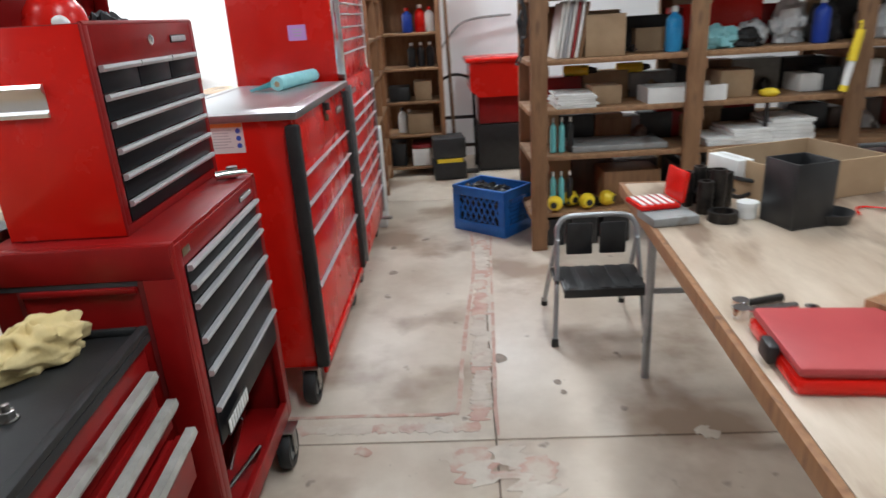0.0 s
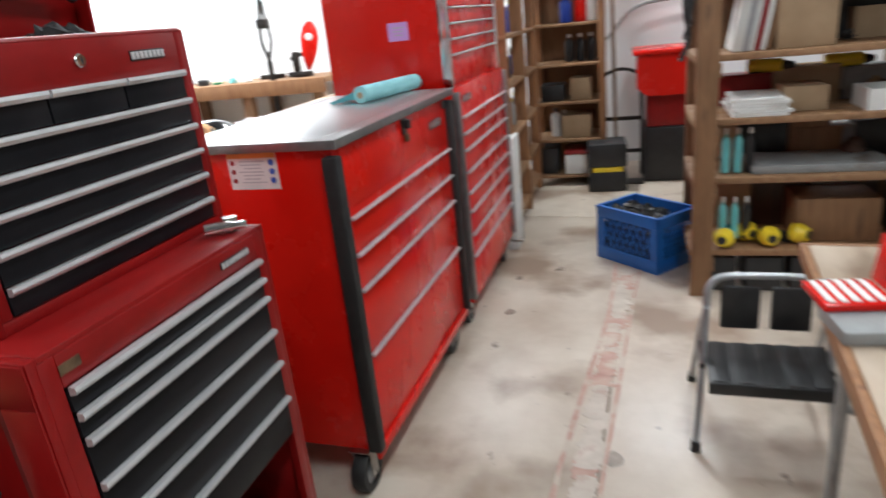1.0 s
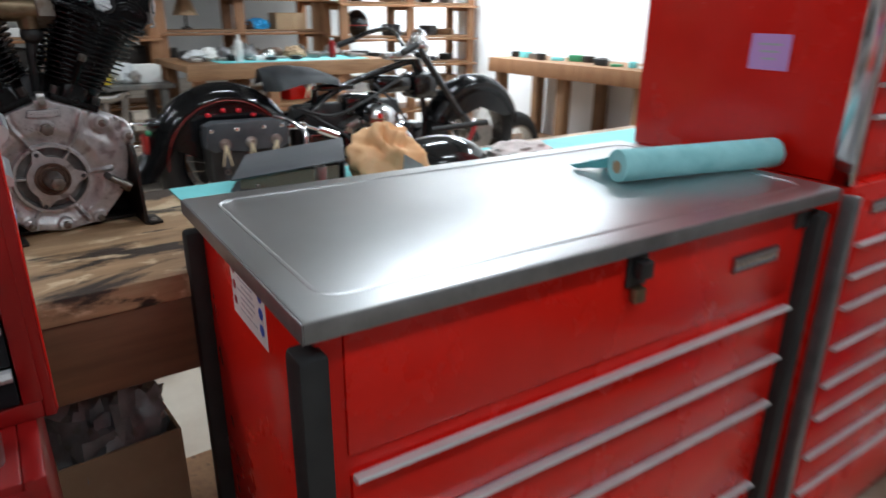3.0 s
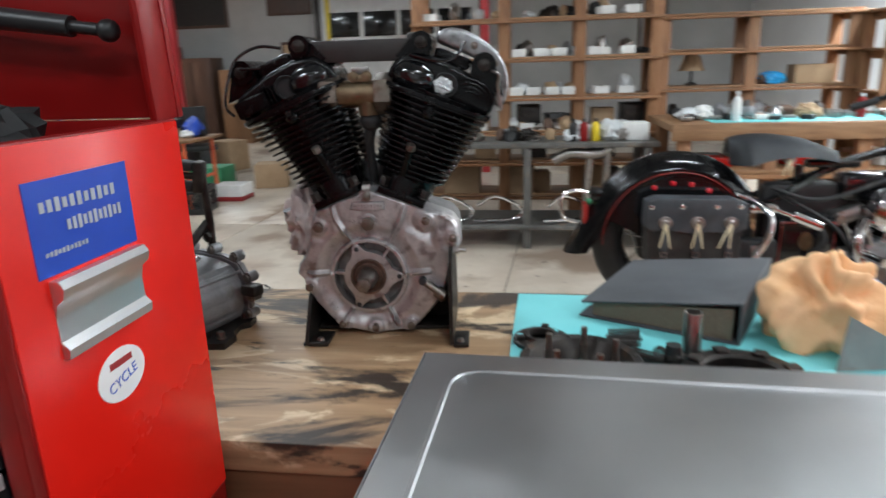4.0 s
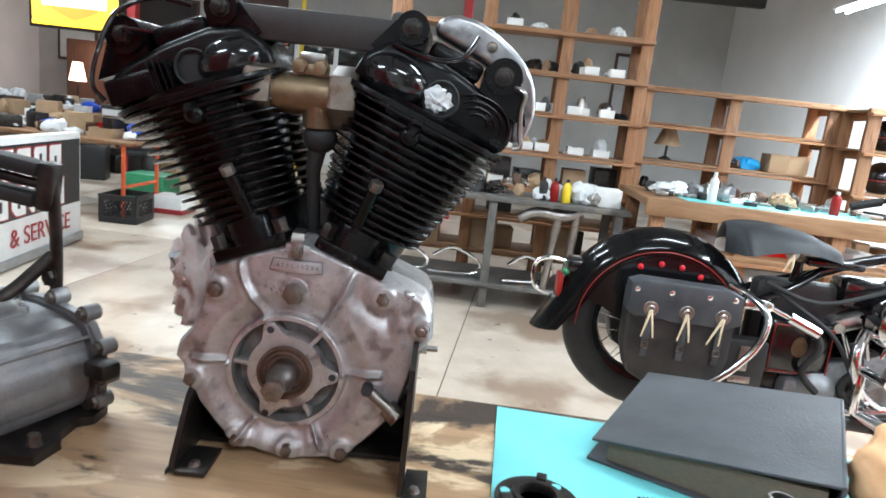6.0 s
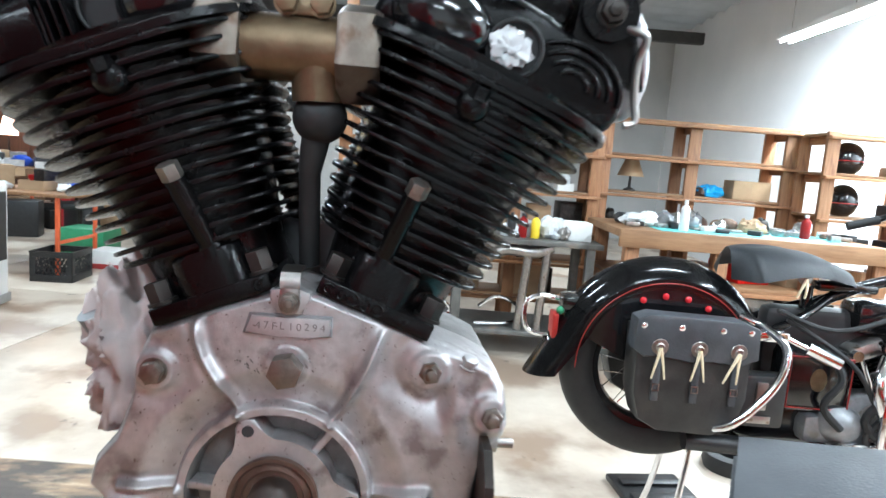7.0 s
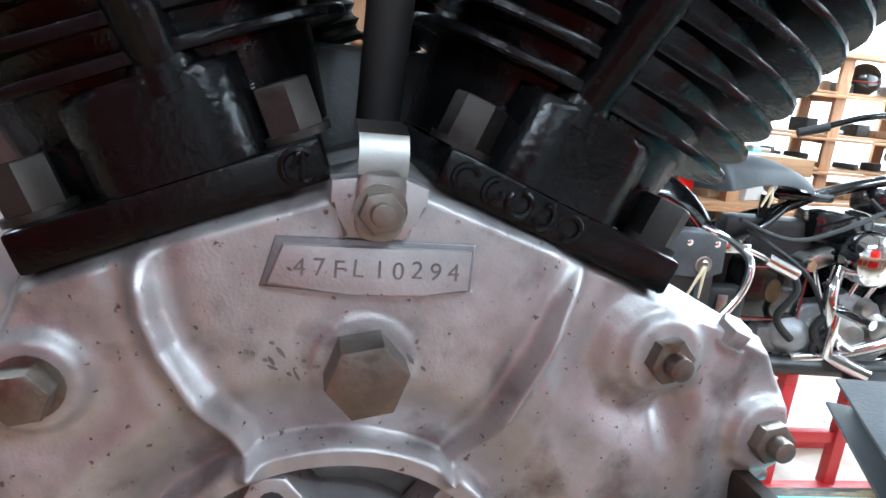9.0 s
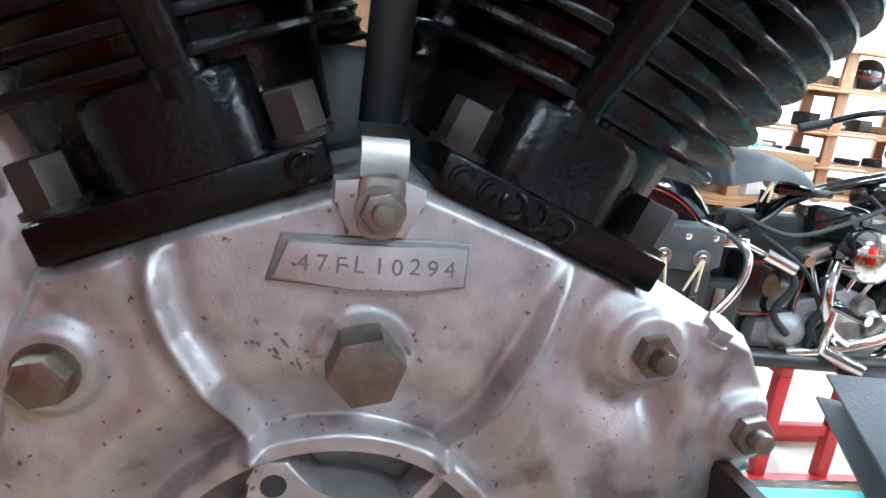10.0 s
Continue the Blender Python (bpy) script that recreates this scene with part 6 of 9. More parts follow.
for k in range(7):
    mt = (PAPER, PAPER, GREY_INK, PAPER, DARK_RED_INK, PAPER, WOOD_OLD)[k]
    bm = bmesh.new()
    box2(bm, (-0.008, -0.12, 0), (0.008, 0.12, 0.29 + 0.01 * (k % 2)), 0.002)
    ob = part("folder", bm, mt, None)
    ob.matrix_basis = RM @ pose(0.13 + 0.022 * k, 0.22, 1.087, 0, 9, 0)
    tagged(ob, "upright paper folder leaning on the rack", "folder", "leaning folders")
for k, (x, c) in enumerate(((0.12, TEAL), (0.17, TEAL), (0.22, BLACK_PLASTIC))):
    for z in (0.24, 0.557):
        bottle(x, 0.14, z, 0.018, 0.20, c, PAPER, "slim teal bottle on the rack", base=RM)
for x, y, z, turn in ((0.13, 0.10, 0.215, -18), (0.22, 0.19, 0.215, 25), (0.31, 0.12, 0.215, 8), (0.42, 0.15, 0.215, 52)):
    root = thing("work_light", RM @ at(x, y, z + 0.0008, turn), "yellow and black plastic tool head on the rack", "tool", "yellow tools")
    bm = bmesh.new()
    alathe(bm, [(0.0001, 0), (0.04, 0.0), (0.048, 0.03), (0.03, 0.07), (0.0001, 0.075)], pose(0, 0, 0.05, 90, 0, 0), 18)
    part("head", bm, YELLOW, root)
    bm = bmesh.new()
    acyl(bm, (0, -0.076, 0.05), (0, -0.062, 0.05), 0.019, seg=14)
    part("nose", bm, BLACK_PLASTIC, root)
    bm = bmesh.new()
    box2(bm, (-0.022, 0.0, 0.0), (0.022, 0.12, 0.045), 0.008)
    part("handle", bm, BLACK_PLASTIC, root)
for k, x in enumerate((0.10, 0.30, 0.49)):
    put("black_case", x, 0.22, 0.0, (0.16, 0.30, 0.17), BLACK_PLASTIC, "black plastic case on the floor under the rack", "case", "black cases", 0.01, base=RM)
# drills and clutter on the upper shelf
for x, mt, s, lb in ((0.40, GREEN, (0.05, 0.05, 0.09), "green plastic tool casing at the back of the rack"), (0.70, WHITE_PLASTIC, (0.07, 0.06, 0.07), "white plastic tool casing at the back of the rack")):
    put("tool_case", x, 0.46, 0.815, s, mt, lb, "tool", "", 0.012, 30, RM)
root = thing("cordless_drill", RM @ at(0.62, 0.45, 0.8158, 90), "yellow and black cordless drill standing on the rack", "drill")
bm = bmesh.new()
acyl(bm, (0, -0.09, 0.17), (0, 0.06, 0.17), 0.032, seg=18)
part("motor_body", bm, YELLOW, root)
bm = bmesh.new()
box2(bm, (-0.018, 0.0, 0.04), (0.018, 0.045, 0.15), 0.01)
box2(bm, (-0.035, -0.04, 0.0), (0.035, 0.07, 0.045), 0.006)
part("grip", bm, BLACK_PLASTIC, root)
bm = bmesh.new()
acyl(bm, (0, -0.14, 0.17), (0, -0.09, 0.17), 0.014, 0.024, seg=14)
part("chuck", bm, BLACK_STEEL, root)
root = copy_thing(root, RM @ at(0.30, 0.46, 0.8158, 70))
root = thing("yellow_tool", RM @ at(1.34, 0.12, 0.5558, -20), "yellow-headed tool with dark stem standing on the rack", "tool")
bm = bmesh.new()
acyl(bm, (0, 0, 0), (0, 0, 0.26), 0.012, seg=10)
part("stem", bm, BLACK_PLASTIC, root)
bm = bmesh.new()
asphere(bm, (0, -0.01, 0.28), 0.045, 14, None, (1.2, 0.9, 0.6))
part("yellow_head", bm, YELLOW, root)
# bundles of paper on lower right shelves
for k, (x, z, n_) in enumerate(((1.25, 0.555, 4), (1.48, 0.555, 6), (1.10, 0.555, 2))):
    for q in range(n_):
        put("paper_ream", x + 0.01 * math.sin(q * 3), 0.22, z + 0.022 * q, (0.24, 0.30, 0.021), PAPER, "stack of white papers lying on the rack", "papers", "paper stacks", 0.002, 5 * math.sin(q + k), RM)
# bags, rags and jugs on the top shelf
for k, (x, s, mt, nm) in enumerate(((1.08, (0.22, 0.2, 0.12), TEAL_CLOTH, "teal rag"), (1.30, (0.20, 0.2, 0.14), CLEAR_BAG, "clear plastic bag"), (1.22, (0.18, 0.2, 0.10), BLACK_RUBBER, "dark cloth"), (1.52, (0.2, 0.2, 0.25), CLEAR_BAG, "clear plastic bag"), (1.66, (0.16, 0.18, 0.22), BLACK_RUBBER, "dark cloth"), (2.05, (0.3, 0.25, 0.18), CLEAR_BAG, "clear plastic bag"), (2.3, (0.25, 0.25, 0.16), RED, "red cloth"))):
    bm = bmesh.new()
    rough_cloth(bm, (0, 0, 0), s, 20 + k, 16, 0.4, 2.4)
    ob = part("parts_bag", bm, mt, None)
    ob.matrix_basis = RM @ at(x, 0.25 + 0.1 * (k % 2), 1.0858, 20 * k)
    tagged(ob, f"crumpled {nm} on the upper rack shelf", "bundle", "bundles on the rack")
open_carton("carton", 0.75, 0.42, 1.085, (0.24, 0.2, 0.13), 0, "open cardboard carton on the upper rack shelf", RM)
put("red_case", 1.15, 0.45, 1.085, (0.45, 0.16, 0.27), RED, "red steel case at the back of the rack", "case", base=RM)
for k, (x, mt) in enumerate(((1.62, BLUE_LABEL), (0.80, BLUE_BAG))):
    bottle(x, 0.18, 1.085, 0.045, 0.24, mt, WHITE_PLASTIC, "plastic bottle on the upper rack shelf", base=RM)
for k, (x, mt) in enumerate(((1.62, PAPER), (1.72, BLACK_RUBBER), (1.95, PAPER), (2.2, CARD), (2.45, BLACK_PLASTIC))):
    put("cardboard_box", x, 0.3, 0.815, (0.13, 0.2, 0.10 + 0.03 * (k % 3)), mt, "small box among the stores on the rack", "box", "cardboard boxes", base=RM)
for k in range(5):
    put("dark_crate", 0.60 + 0.42 * k, 0.34, 0.215, (0.34, 0.36, 0.20 + 0.03 * (k % 2)), (WOOD_OLD, BLACK_PLASTIC, CARD, BLACK_RUBBER, RED_OLD)[k], "dark storage box on the low rack shelf", "box", "storage boxes", 0.006, base=RM)
for k in range(4):
    put("dark_parcel", 0.55 + 0.25 * k, 0.46, 0.555, (0.2, 0.12, 0.14 + 0.02 * (k % 2)), (WOOD_OLD, BLACK_PLASTIC, CARD, BLACK_RUBBER)[k], "dark box at the back of the rack", "box", "storage boxes", 0.004, base=RM)
# stores packed along the back of the rack
r10 = random.Random(17)
for z, top_ in ((0.215, 0.30), (0.555, 0.20), (0.815, 0.22), (1.085, 0.28), (1.42, 0.5)):
    x = 0.06
    while x < 2.55:
        w_ = 0.14 + 0.16 * r10.random()
        put("stores_box", x + w_ / 2, 0.475, z, (w_ - 0.008, 0.13, top_ * (0.62 + 0.38 * r10.random())), r10.choice([BLACK_PLASTIC, WOOD_OLD, CARD, BLACK_RUBBER, RED_OLD, DARK_WOOD, GREY_STEEL]),
            "dark packed box at the back of the rack", "box", "packed boxes", 0.006, 3 * r10.uniform(-1, 1), RM)
        x += w_
# small loose goods along the shelf fronts
for k in range(34):
    z = (0.555, 0.815, 1.085)[k % 3]
    s_ = (0.04 + 0.08 * r10.random(), 0.05 + 0.06 * r10.random(), 0.03 + 0.07 * r10.random())
    bm = bmesh.new()
    rough_cloth(bm, (0, 0, 0), s_, 600 + k, 9, 0.35, 2.0)
    ob = part("loose_part", bm, r10.choice([BLACK_STEEL, STEEL, BLACK_PLASTIC, CLEAR_BAG, YELLOW, BLACK_RUBBER, RUST, CARD]), None)
    ob.matrix_basis = RM @ at(0.55 + 2.0 * r10.random(), 0.34 + 0.04 * r10.random(), z + 0.001, 90 * r10.random())
    tagged(ob, "small loose machine part among the stores on the rack", "part", "loose rack parts")
# torch hung on the post
root = thing("work_torch", RM @ pose(1.66, -0.045, 0.86, 0, 9, 0), "yellow and clear inspection lamp hung on the rack post", "lamp")
bm = bmesh.new()
acyl(bm, (0, 0, 0.14), (0, 0, 0.30), 0.024, 0.02, seg=14)
part("yellow_handle", bm, YELLOW, root)
bm = bmesh.new()
acyl(bm, (0, 0, -0.02), (0, 0, 0.012), 0.022, seg=14)
part("end_cap", bm, YELLOW, root)
bm = bmesh.new()
atube(bm, [(0, 0, 0.298), (0.0, 0.01, 0.34), (0.0, 0.035, 0.335)], 0.006, 6)
part("hook", bm, YELLOW, root)
bm = bmesh.new()
acyl(bm, (0, 0, 0.01), (0, 0, 0.14), 0.019, seg=14)
part("lens", bm, WHITE_PLASTIC, root)
# cables hung on the first post
for k in range(4):
    bm = bmesh.new()
    rnd2 = random.Random(k)
    pts = [(0.02 * rnd2.uniform(-1, 1), -0.02 + 0.05 * rnd2.uniform(-1, 1), 0.12 * math.cos(q * 0.9)) for q in range(8)]
    atube(bm, [(p[0] - 0.06, p[1], p[2] - 0.0) for p in pts], 0.006, 6)
    ob = part("cable", bm, BLACK_RUBBER, None)
    ob.matrix_basis = RM @ at(0.0, 0.02 + 0.06 * k, 1.33 - 0.05 * k)
    tagged(ob, "black cable hung on the rack post", "cable", "hung cables")

# ---- blue milk crate ----
def milk_crate(m, s, material, label):
    w, d, h = s
    root = thing("milk_crate", m, label, "crate")
    t = 0.012
    boxpart("bottom", (-w / 2, -d / 2, 0), (w / 2, d / 2, t), material, root, 0.002)
    for k, (ax, sg) in enumerate((("x", -1), ("x", 1), ("y", -1), ("y", 1))):
        L = d if ax == "x" else w
        bm = bmesh.new()
        box2(bm, (-L / 2, -t / 2, t), (L / 2, t / 2, h * 0.24), 0.002)
        box2(bm, (-L / 2, -t / 2, h * 0.80), (L / 2, t / 2, h), 0.002)
        for e in (-1, 1):
            box2(bm, (e * L / 2 - (0.05 if e > 0 else 0), -t / 2, h * 0.24), (e * L / 2 + (0.05 if e < 0 else 0), t / 2, h * 0.80), 0)
        n_ = 7
        box2(bm, (-L / 2 - 0.004, -t / 2 - 0.004, h - 0.014), (L / 2 + 0.004, t / 2 + 0.004, h + 0.002), 0.003)
        ob = part("side", bm, material, root)
        bar_ = None
        for i in range(n_):
            x = -L / 2 + 0.05 + (L - 0.10) * (i + 0.5) / n_
            for sl in (-1, 1):
                if bar_ is None:
                    bm = bmesh.new()
                    abox(bm, (0, 0, 0), (0.008, t * 0.6, h * 0.60))
                    o = bar_ = part("bar", bm, material, ob)
                else:
                    o = new("bar", bar_.data)
                    o.parent = ob
                o.matrix_basis = Matrix.Translation((x, 0.0008 * sl, h * 0.52)) @ pose(0, 0, 0, 0, 28 * sl, 0)
        ob.matrix_basis = Matrix.Translation(((sg * (w / 2 - t / 2), 0, 0) if ax == "x" else (0, sg * (d / 2 - t / 2), 0))) @ pose(0, 0, 0, 0, 0, 90 if ax == "x" else 0)
    return root


CR = at(0.365, 4.10, 0, -43)
milk_crate(CR, (0.42, 0.30, 0.30), BLUE_CRATE, "blue plastic milk crate with dark parts on the floor")
rnd = random.Random(5)
for k in range(7):
    bm = bmesh.new()
    rough_cloth(bm, (0, 0, 0), (0.13, 0.10, 0.09), 50 + k, 10, 0.5, 2.5)
    ob = part("scrap_part", bm, (BLACK_PLASTIC, BLACK_STEEL, BLACK_RUBBER)[k % 3], None)
    ob.matrix_basis = CR @ at(-0.14 + 0.09 * (k % 4), -0.06 + 0.11 * (k // 4), 0.20, 40 * k)
    tagged(ob, "dark machine part heaped in the blue crate", "part", "parts in the crate")
solid("crate_fill", (-0.19, -0.13, 0.013), (0.19, 0.13, 0.205), BLACK_RUBBER, "dark oily parts filling the blue crate", "parts", "stuff", 0.01, CR)

# ---- step stool ----
stool = thing("step_stool", at(0.655, 2.44, 0, -3), "folding grey tube step stool with black plastic treads", "stool")
for s in (-1, 1):
    bm = bmesh.new()
    atube(bm, [(s * 0.185, 0.40, 0.02), (s * 0.175, 0.20, 0.30), (s * 0.165, 0.10, 0.44)], 0.0105, 10, 3)
    part("rear_leg", bm, TUBE_GREY, stool)
    bm = bmesh.new()
    atube(bm, [(s * 0.19, -0.015, 0.02), (s * 0.175, 0.05, 0.26), (s * 0.165, 0.115, 0.46)], 0.0105, 10, 3)
    part("front_leg", bm, TUBE_GREY, stool)
    for y, x in ((0.40, 0.185), (-0.015, 0.19)):
        bm = bmesh.new()
        acyl(bm, (s * x, y, 0), (s * x, y - 0.0, 0.035), 0.016, 0.013, seg=12)
        part("rubber_foot", bm, BLACK_RUBBER, stool)
    bm = bmesh.new()
    box2(bm, (s * 0.175 - 0.008, 0.04, 0.255), (s * 0.175 + 0.008, 0.20, 0.275), 0.003)
    part("hinge", bm, BLACK_PLASTIC, stool)
bm = bmesh.new()
atube(bm, [(-0.165, 0.115, 0.44), (-0.16, 0.125, 0.49), (-0.12, 0.135, 0.525), (0, 0.137, 0.53), (0.12, 0.135, 0.525), (0.16, 0.125, 0.49), (0.165, 0.115, 0.44)], 0.0115, 10)
part("top_bow", bm, TUBE_GREY, stool)
bm = bmesh.new()
box2(bm, (-0.165, -0.09, 0.268), (0.165, 0.16, 0.292), 0.006)
seat_ = part("seat", bm, BLACK_PLASTIC, stool, "black ribbed plastic tread")
for k in range(5):
    boxpart("tread_rib", (-0.15 + 0.064 * k, -0.085, 0.2915), (-0.15 + 0.064 * k + 0.044, 0.155, 0.2955), BLACK_PLASTIC, seat_, 0.001)
boxpart("front_lip", (-0.165, -0.0935, 0.255), (0.165, -0.0905, 0.290), BLACK_PLASTIC, seat_, 0.001)
for x in (-0.07, 0.07):
    bm = bmesh.new()
    box2(bm, (x - 0.055, 0.118, 0.36), (x + 0.055, 0.134, 0.50), 0.008)
    part("folded_step", bm, BLACK_PLASTIC, stool)

# ---- long table ----
TBM = at(0.672, 2.30, 0, -6.0)
tbl = thing("table", TBM, "long table with pale scuffed top, wooden edge and grey tube legs", "table")
boxpart("top", (0.018, -2.05, 0.70), (1.05, -0.016, 0.735), TABLE_TOP, tbl, 0.003)
boxpart("edge_strip", (0.0, -2.05, 0.695), (0.0175, -0.016, 0.736), WOOD_FRAME, tbl, 0.003)
boxpart("edge_strip", (0.0, -0.0155, 0.695), (1.05, 0.0, 0.736), WOOD_FRAME, tbl, 0.003)
for x, y in ((0.10, -0.14), (0.95, -0.14), (0.10, -1.9), (0.95, -1.9)):
    bm = bmesh.new()
    acyl(bm, (x, y, 0), (x, y, 0.70), 0.0155, seg=14)
    part("leg", bm, TUBE_GREY, tbl)
bm = bmesh.new()
acyl(bm, (0.10, -0.14, 0.36), (0.95, -0.14, 0.36), 0.011, seg=12)
part("stretcher", bm, TUBE_GREY, tbl)
Z = 0.7358


def on_table(x, y, rz=0.0, z=Z):
    return at(x, y, z, rz)


root = thing("bit_case", on_table(0.685, 1.83, 6), "small open red plastic bit case on a grey base", "case")
boxpart("base_tray", (-0.07, -0.06, 0), (0.07, 0.06, 0.026), GREY_STEEL, root, 0.003)
boxpart("red_tray", (-0.075, 0.02, 0.027), (0.05, 0.14, 0.042), RED, root, 0.004)
bm = bmesh.new()
box2(bm, (0, 0, 0), (0.012, 0.12, 0.095), 0.004)
lidr = part("red_lid", bm, RED, root)
lidr.matrix_basis = pose(0.05, 0.02, 0.042, 0, 8, 0)
for k in range(5):
    boxpart("bit_slot", (-0.065 + 0.022 * k, 0.03, 0.0425), (-0.053 + 0.022 * k, 0.13, 0.045), PAPER, root, 0)
for k, (x, y, r, h) in enumerate(((0.815, 1.88, 0.024, 0.10), (0.86, 1.90, 0.026, 0.13), (0.90, 1.94, 0.024, 0.11), (0.79, 1.97, 0.024, 0.11), (0.84, 1.99, 0.022, 0.12), (0.885, 2.02, 0.024, 0.10))):
    lathe_thing("impact_socket", [(r * 0.55, 0.004), (r * 0.9, 0.0), (r, 0.004), (r, h * 0.9), (r * 0.92, h), (r * 0.6, h), (r * 0.55, h * 0.7)], BLACK_STEEL, on_table(x, y), "black impact socket standing on the table", "socket", "impact sockets")
lathe_thing("steel_ring", [(0.030, 0.0), (0.042, 0.0), (0.042, 0.03), (0.030, 0.03), (0.030, 0.0)], BLACK_STEEL, on_table(0.835, 1.795), "black steel ring lying on the table", "ring")
lathe_thing("hose_ring", [(0.026, 0.0), (0.030, 0.003), (0.026, 0.006), (0.022, 0.003), (0.026, 0.0)], STEEL, on_table(0.665, 2.03), "thin bright steel ring on the table", "ring")
lathe_thing("white_jar", [(0.0001, 0), (0.026, 0), (0.028, 0.03), (0.0285, 0.034), (0.0001, 0.034)], WHITE_PLASTIC, on_table(0.915, 1.815), "small white plastic jar with lid on the table", "jar", cap=([(0.031, 0.034), (0.031, 0.048), (0.0001, 0.05)], WHITE_PLASTIC))
root = thing("black_bin", on_table(1.02, 1.745, 12), "tall square black plastic bin on the table", "bin")
for lo, hi in (((-0.065, -0.065, 0.004), (0.065, -0.059, 0.185)), ((-0.065, 0.059, 0.004), (0.065, 0.065, 0.185)), ((-0.065, -0.059, 0.004), (-0.059, 0.059, 0.185)), ((0.059, -0.059, 0.004), (0.065, 0.059, 0.185))):
    boxpart("side", lo, hi, BLACK_PLASTIC, root, 0.002)
boxpart("bottom", (-0.065, -0.065, 0), (0.065, 0.065, 0.004), BLACK_PLASTIC, root, 0)
open_carton("carton", 1.20, 2.10, Z, (0.42, 0.34, 0.12), 14, "open cardboard carton with papers on the table")
put("paper_sheet", 0.985, 2.10, Z + 0.06, (0.06, 0.15, 0.06), PAPER, "folded white paper stuck beside the open carton", "paper", bev=0.002, rz=14)
put("parts_pile", 1.2, 2.1, Z + 0.008, (0.36, 0.28, 0.045), BLACK_RUBBER, "dark rubber parts inside the open carton", "parts", rz=14)
lathe_thing("oil_dish", [(0.0001, 0), (0.05, 0), (0.062, 0.03), (0.057, 0.03), (0.046, 0.005), (0.0001, 0.005)], BLACK_PLASTIC, on_table(1.115, 1.735), "shallow black dish on the table", "dish")
for k in range(4):
    bm = bmesh.new()
    r2 = random.Random(30 + k)
    atube(bm, [(0.10 * math.cos(q) * r2.uniform(0.6, 1.2), 0.09 * math.sin(q) * r2.uniform(0.6, 1.2), 0.012 + 0.06 * r2.random()) for q in [i * 0.9 for i in range(7)]], 0.007, 7)
    ob = part("black_hose", bm, BLACK_RUBBER, None)
    ob.matrix_basis = on_table(0.86 + 0.10 * k, 2.02 + 0.02 * k, 30 * k)
    tagged(ob, "coiled black rubber hose on the table", "hose", "black hoses")
bm = bmesh.new()
atube(bm, [(-0.12, 0, 0.005), (-0.05, 0.05, 0.005), (0.03, -0.03, 0.005), (0.10, 0.03, 0.005)], 0.0035, 6)
ob = part("red_wire", bm, RED, None)
ob.matrix_basis = on_table(1.33, 1.80, 20)
tagged(ob, "loose red wire on the table", "wire")
root = thing("socket_case", on_table(0.70, 0.985, -8), "closed red plastic tool case with black latch on the table", "case")
bm = bmesh.new()
box2(bm, (-0.125, -0.115, 0), (0.155, 0.125, 0.030), 0.010)
part("lower_shell", bm, RED, root)
bm = bmesh.new()
box2(bm, (-0.122, -0.112, 0.031), (0.152, 0.122, 0.052), 0.010)
part("lid", bm, ramp_mat("faded_red_plastic", (0.36, 0.035, 0.04), (0.45, 0.06, 0.06), 6, 0.5, bump=0.1), root)
bm = bmesh.new()
box2(bm, (-0.142, -0.03, 0.008), (-0.120, 0.02, 0.045), 0.007)
part("latch", bm, BLACK_PLASTIC, root)
for k, (x, y, ln) in enumerate(((0.655, 1.185, 0.14), (0.66, 1.225, 0.12))):
    root = thing("ratchet_wrench", on_table(x, y, 96 + 6 * k), "chrome ratchet wrench with dark handle on the table", "wrench", "wrenches")
    bm = bmesh.new()
    acyl(bm, (0, -ln / 2, 0.011), (0, ln / 2 - 0.03, 0.011), 0.0095, 0.008, seg=10)
    part("handle", bm, BLACK_STEEL if k else CHROME, root)
    bm = bmesh.new()
    acyl(bm, (0, ln / 2 - 0.02, 0.0), (0, ln / 2 - 0.02, 0.022), 0.017, seg=16)
    part("ratchet_head", bm, CHROME, root)
lathe_thing("socket", [(0.007, 0.0), (0.013, 0.0), (0.014, 0.012), (0.008, 0.012), (0.007, 0.0)], CHROME, on_table(0.755, 1.185), "short chrome socket on the table", "socket")
for k in range(2):
    put("wood_block", 0.88, 1.10, Z + 0.031 * k, (0.14, 0.07, 0.030), WOOD_FRAME, "small sawn wood block on the table", "block", "wood blocks", 0.002, 20 + 4 * k)

# ---- north end: shelf, parts washer, hand truck ----
ns = thing("storage_shelf", at(-0.40, 5.72, 0), "narrow wooden shelf unit with bottles against the wall", "shelf")
for x in (0.0, 0.50):
    for y in (0.0, 0.36):
        lumber("post", (x, y, 0), (x, y, 2.2), 0.04, 0.085, WOOD_FRAME, ns)
for z in (0.09, 0.375, 0.66, 0.94, 1.225, 1.55):
    boxpart("shelf_board", (-0.02, -0.03, z - 0.022), (0.52, 0.40, z), WOOD_SHELF, ns, 0.003)
# brown sheet closes the back, so the white wall does not show through
boxpart("back_board", (-0.02, 0.401, 0.0), (0.52, 0.412, 2.2), WOOD_OLD, ns, 0)
lumber("leaning_board", (0.60, 0.1, 0), (0.56, 0.55, 2.3), 0.02, 0.11, WOOD_OLD, ns)
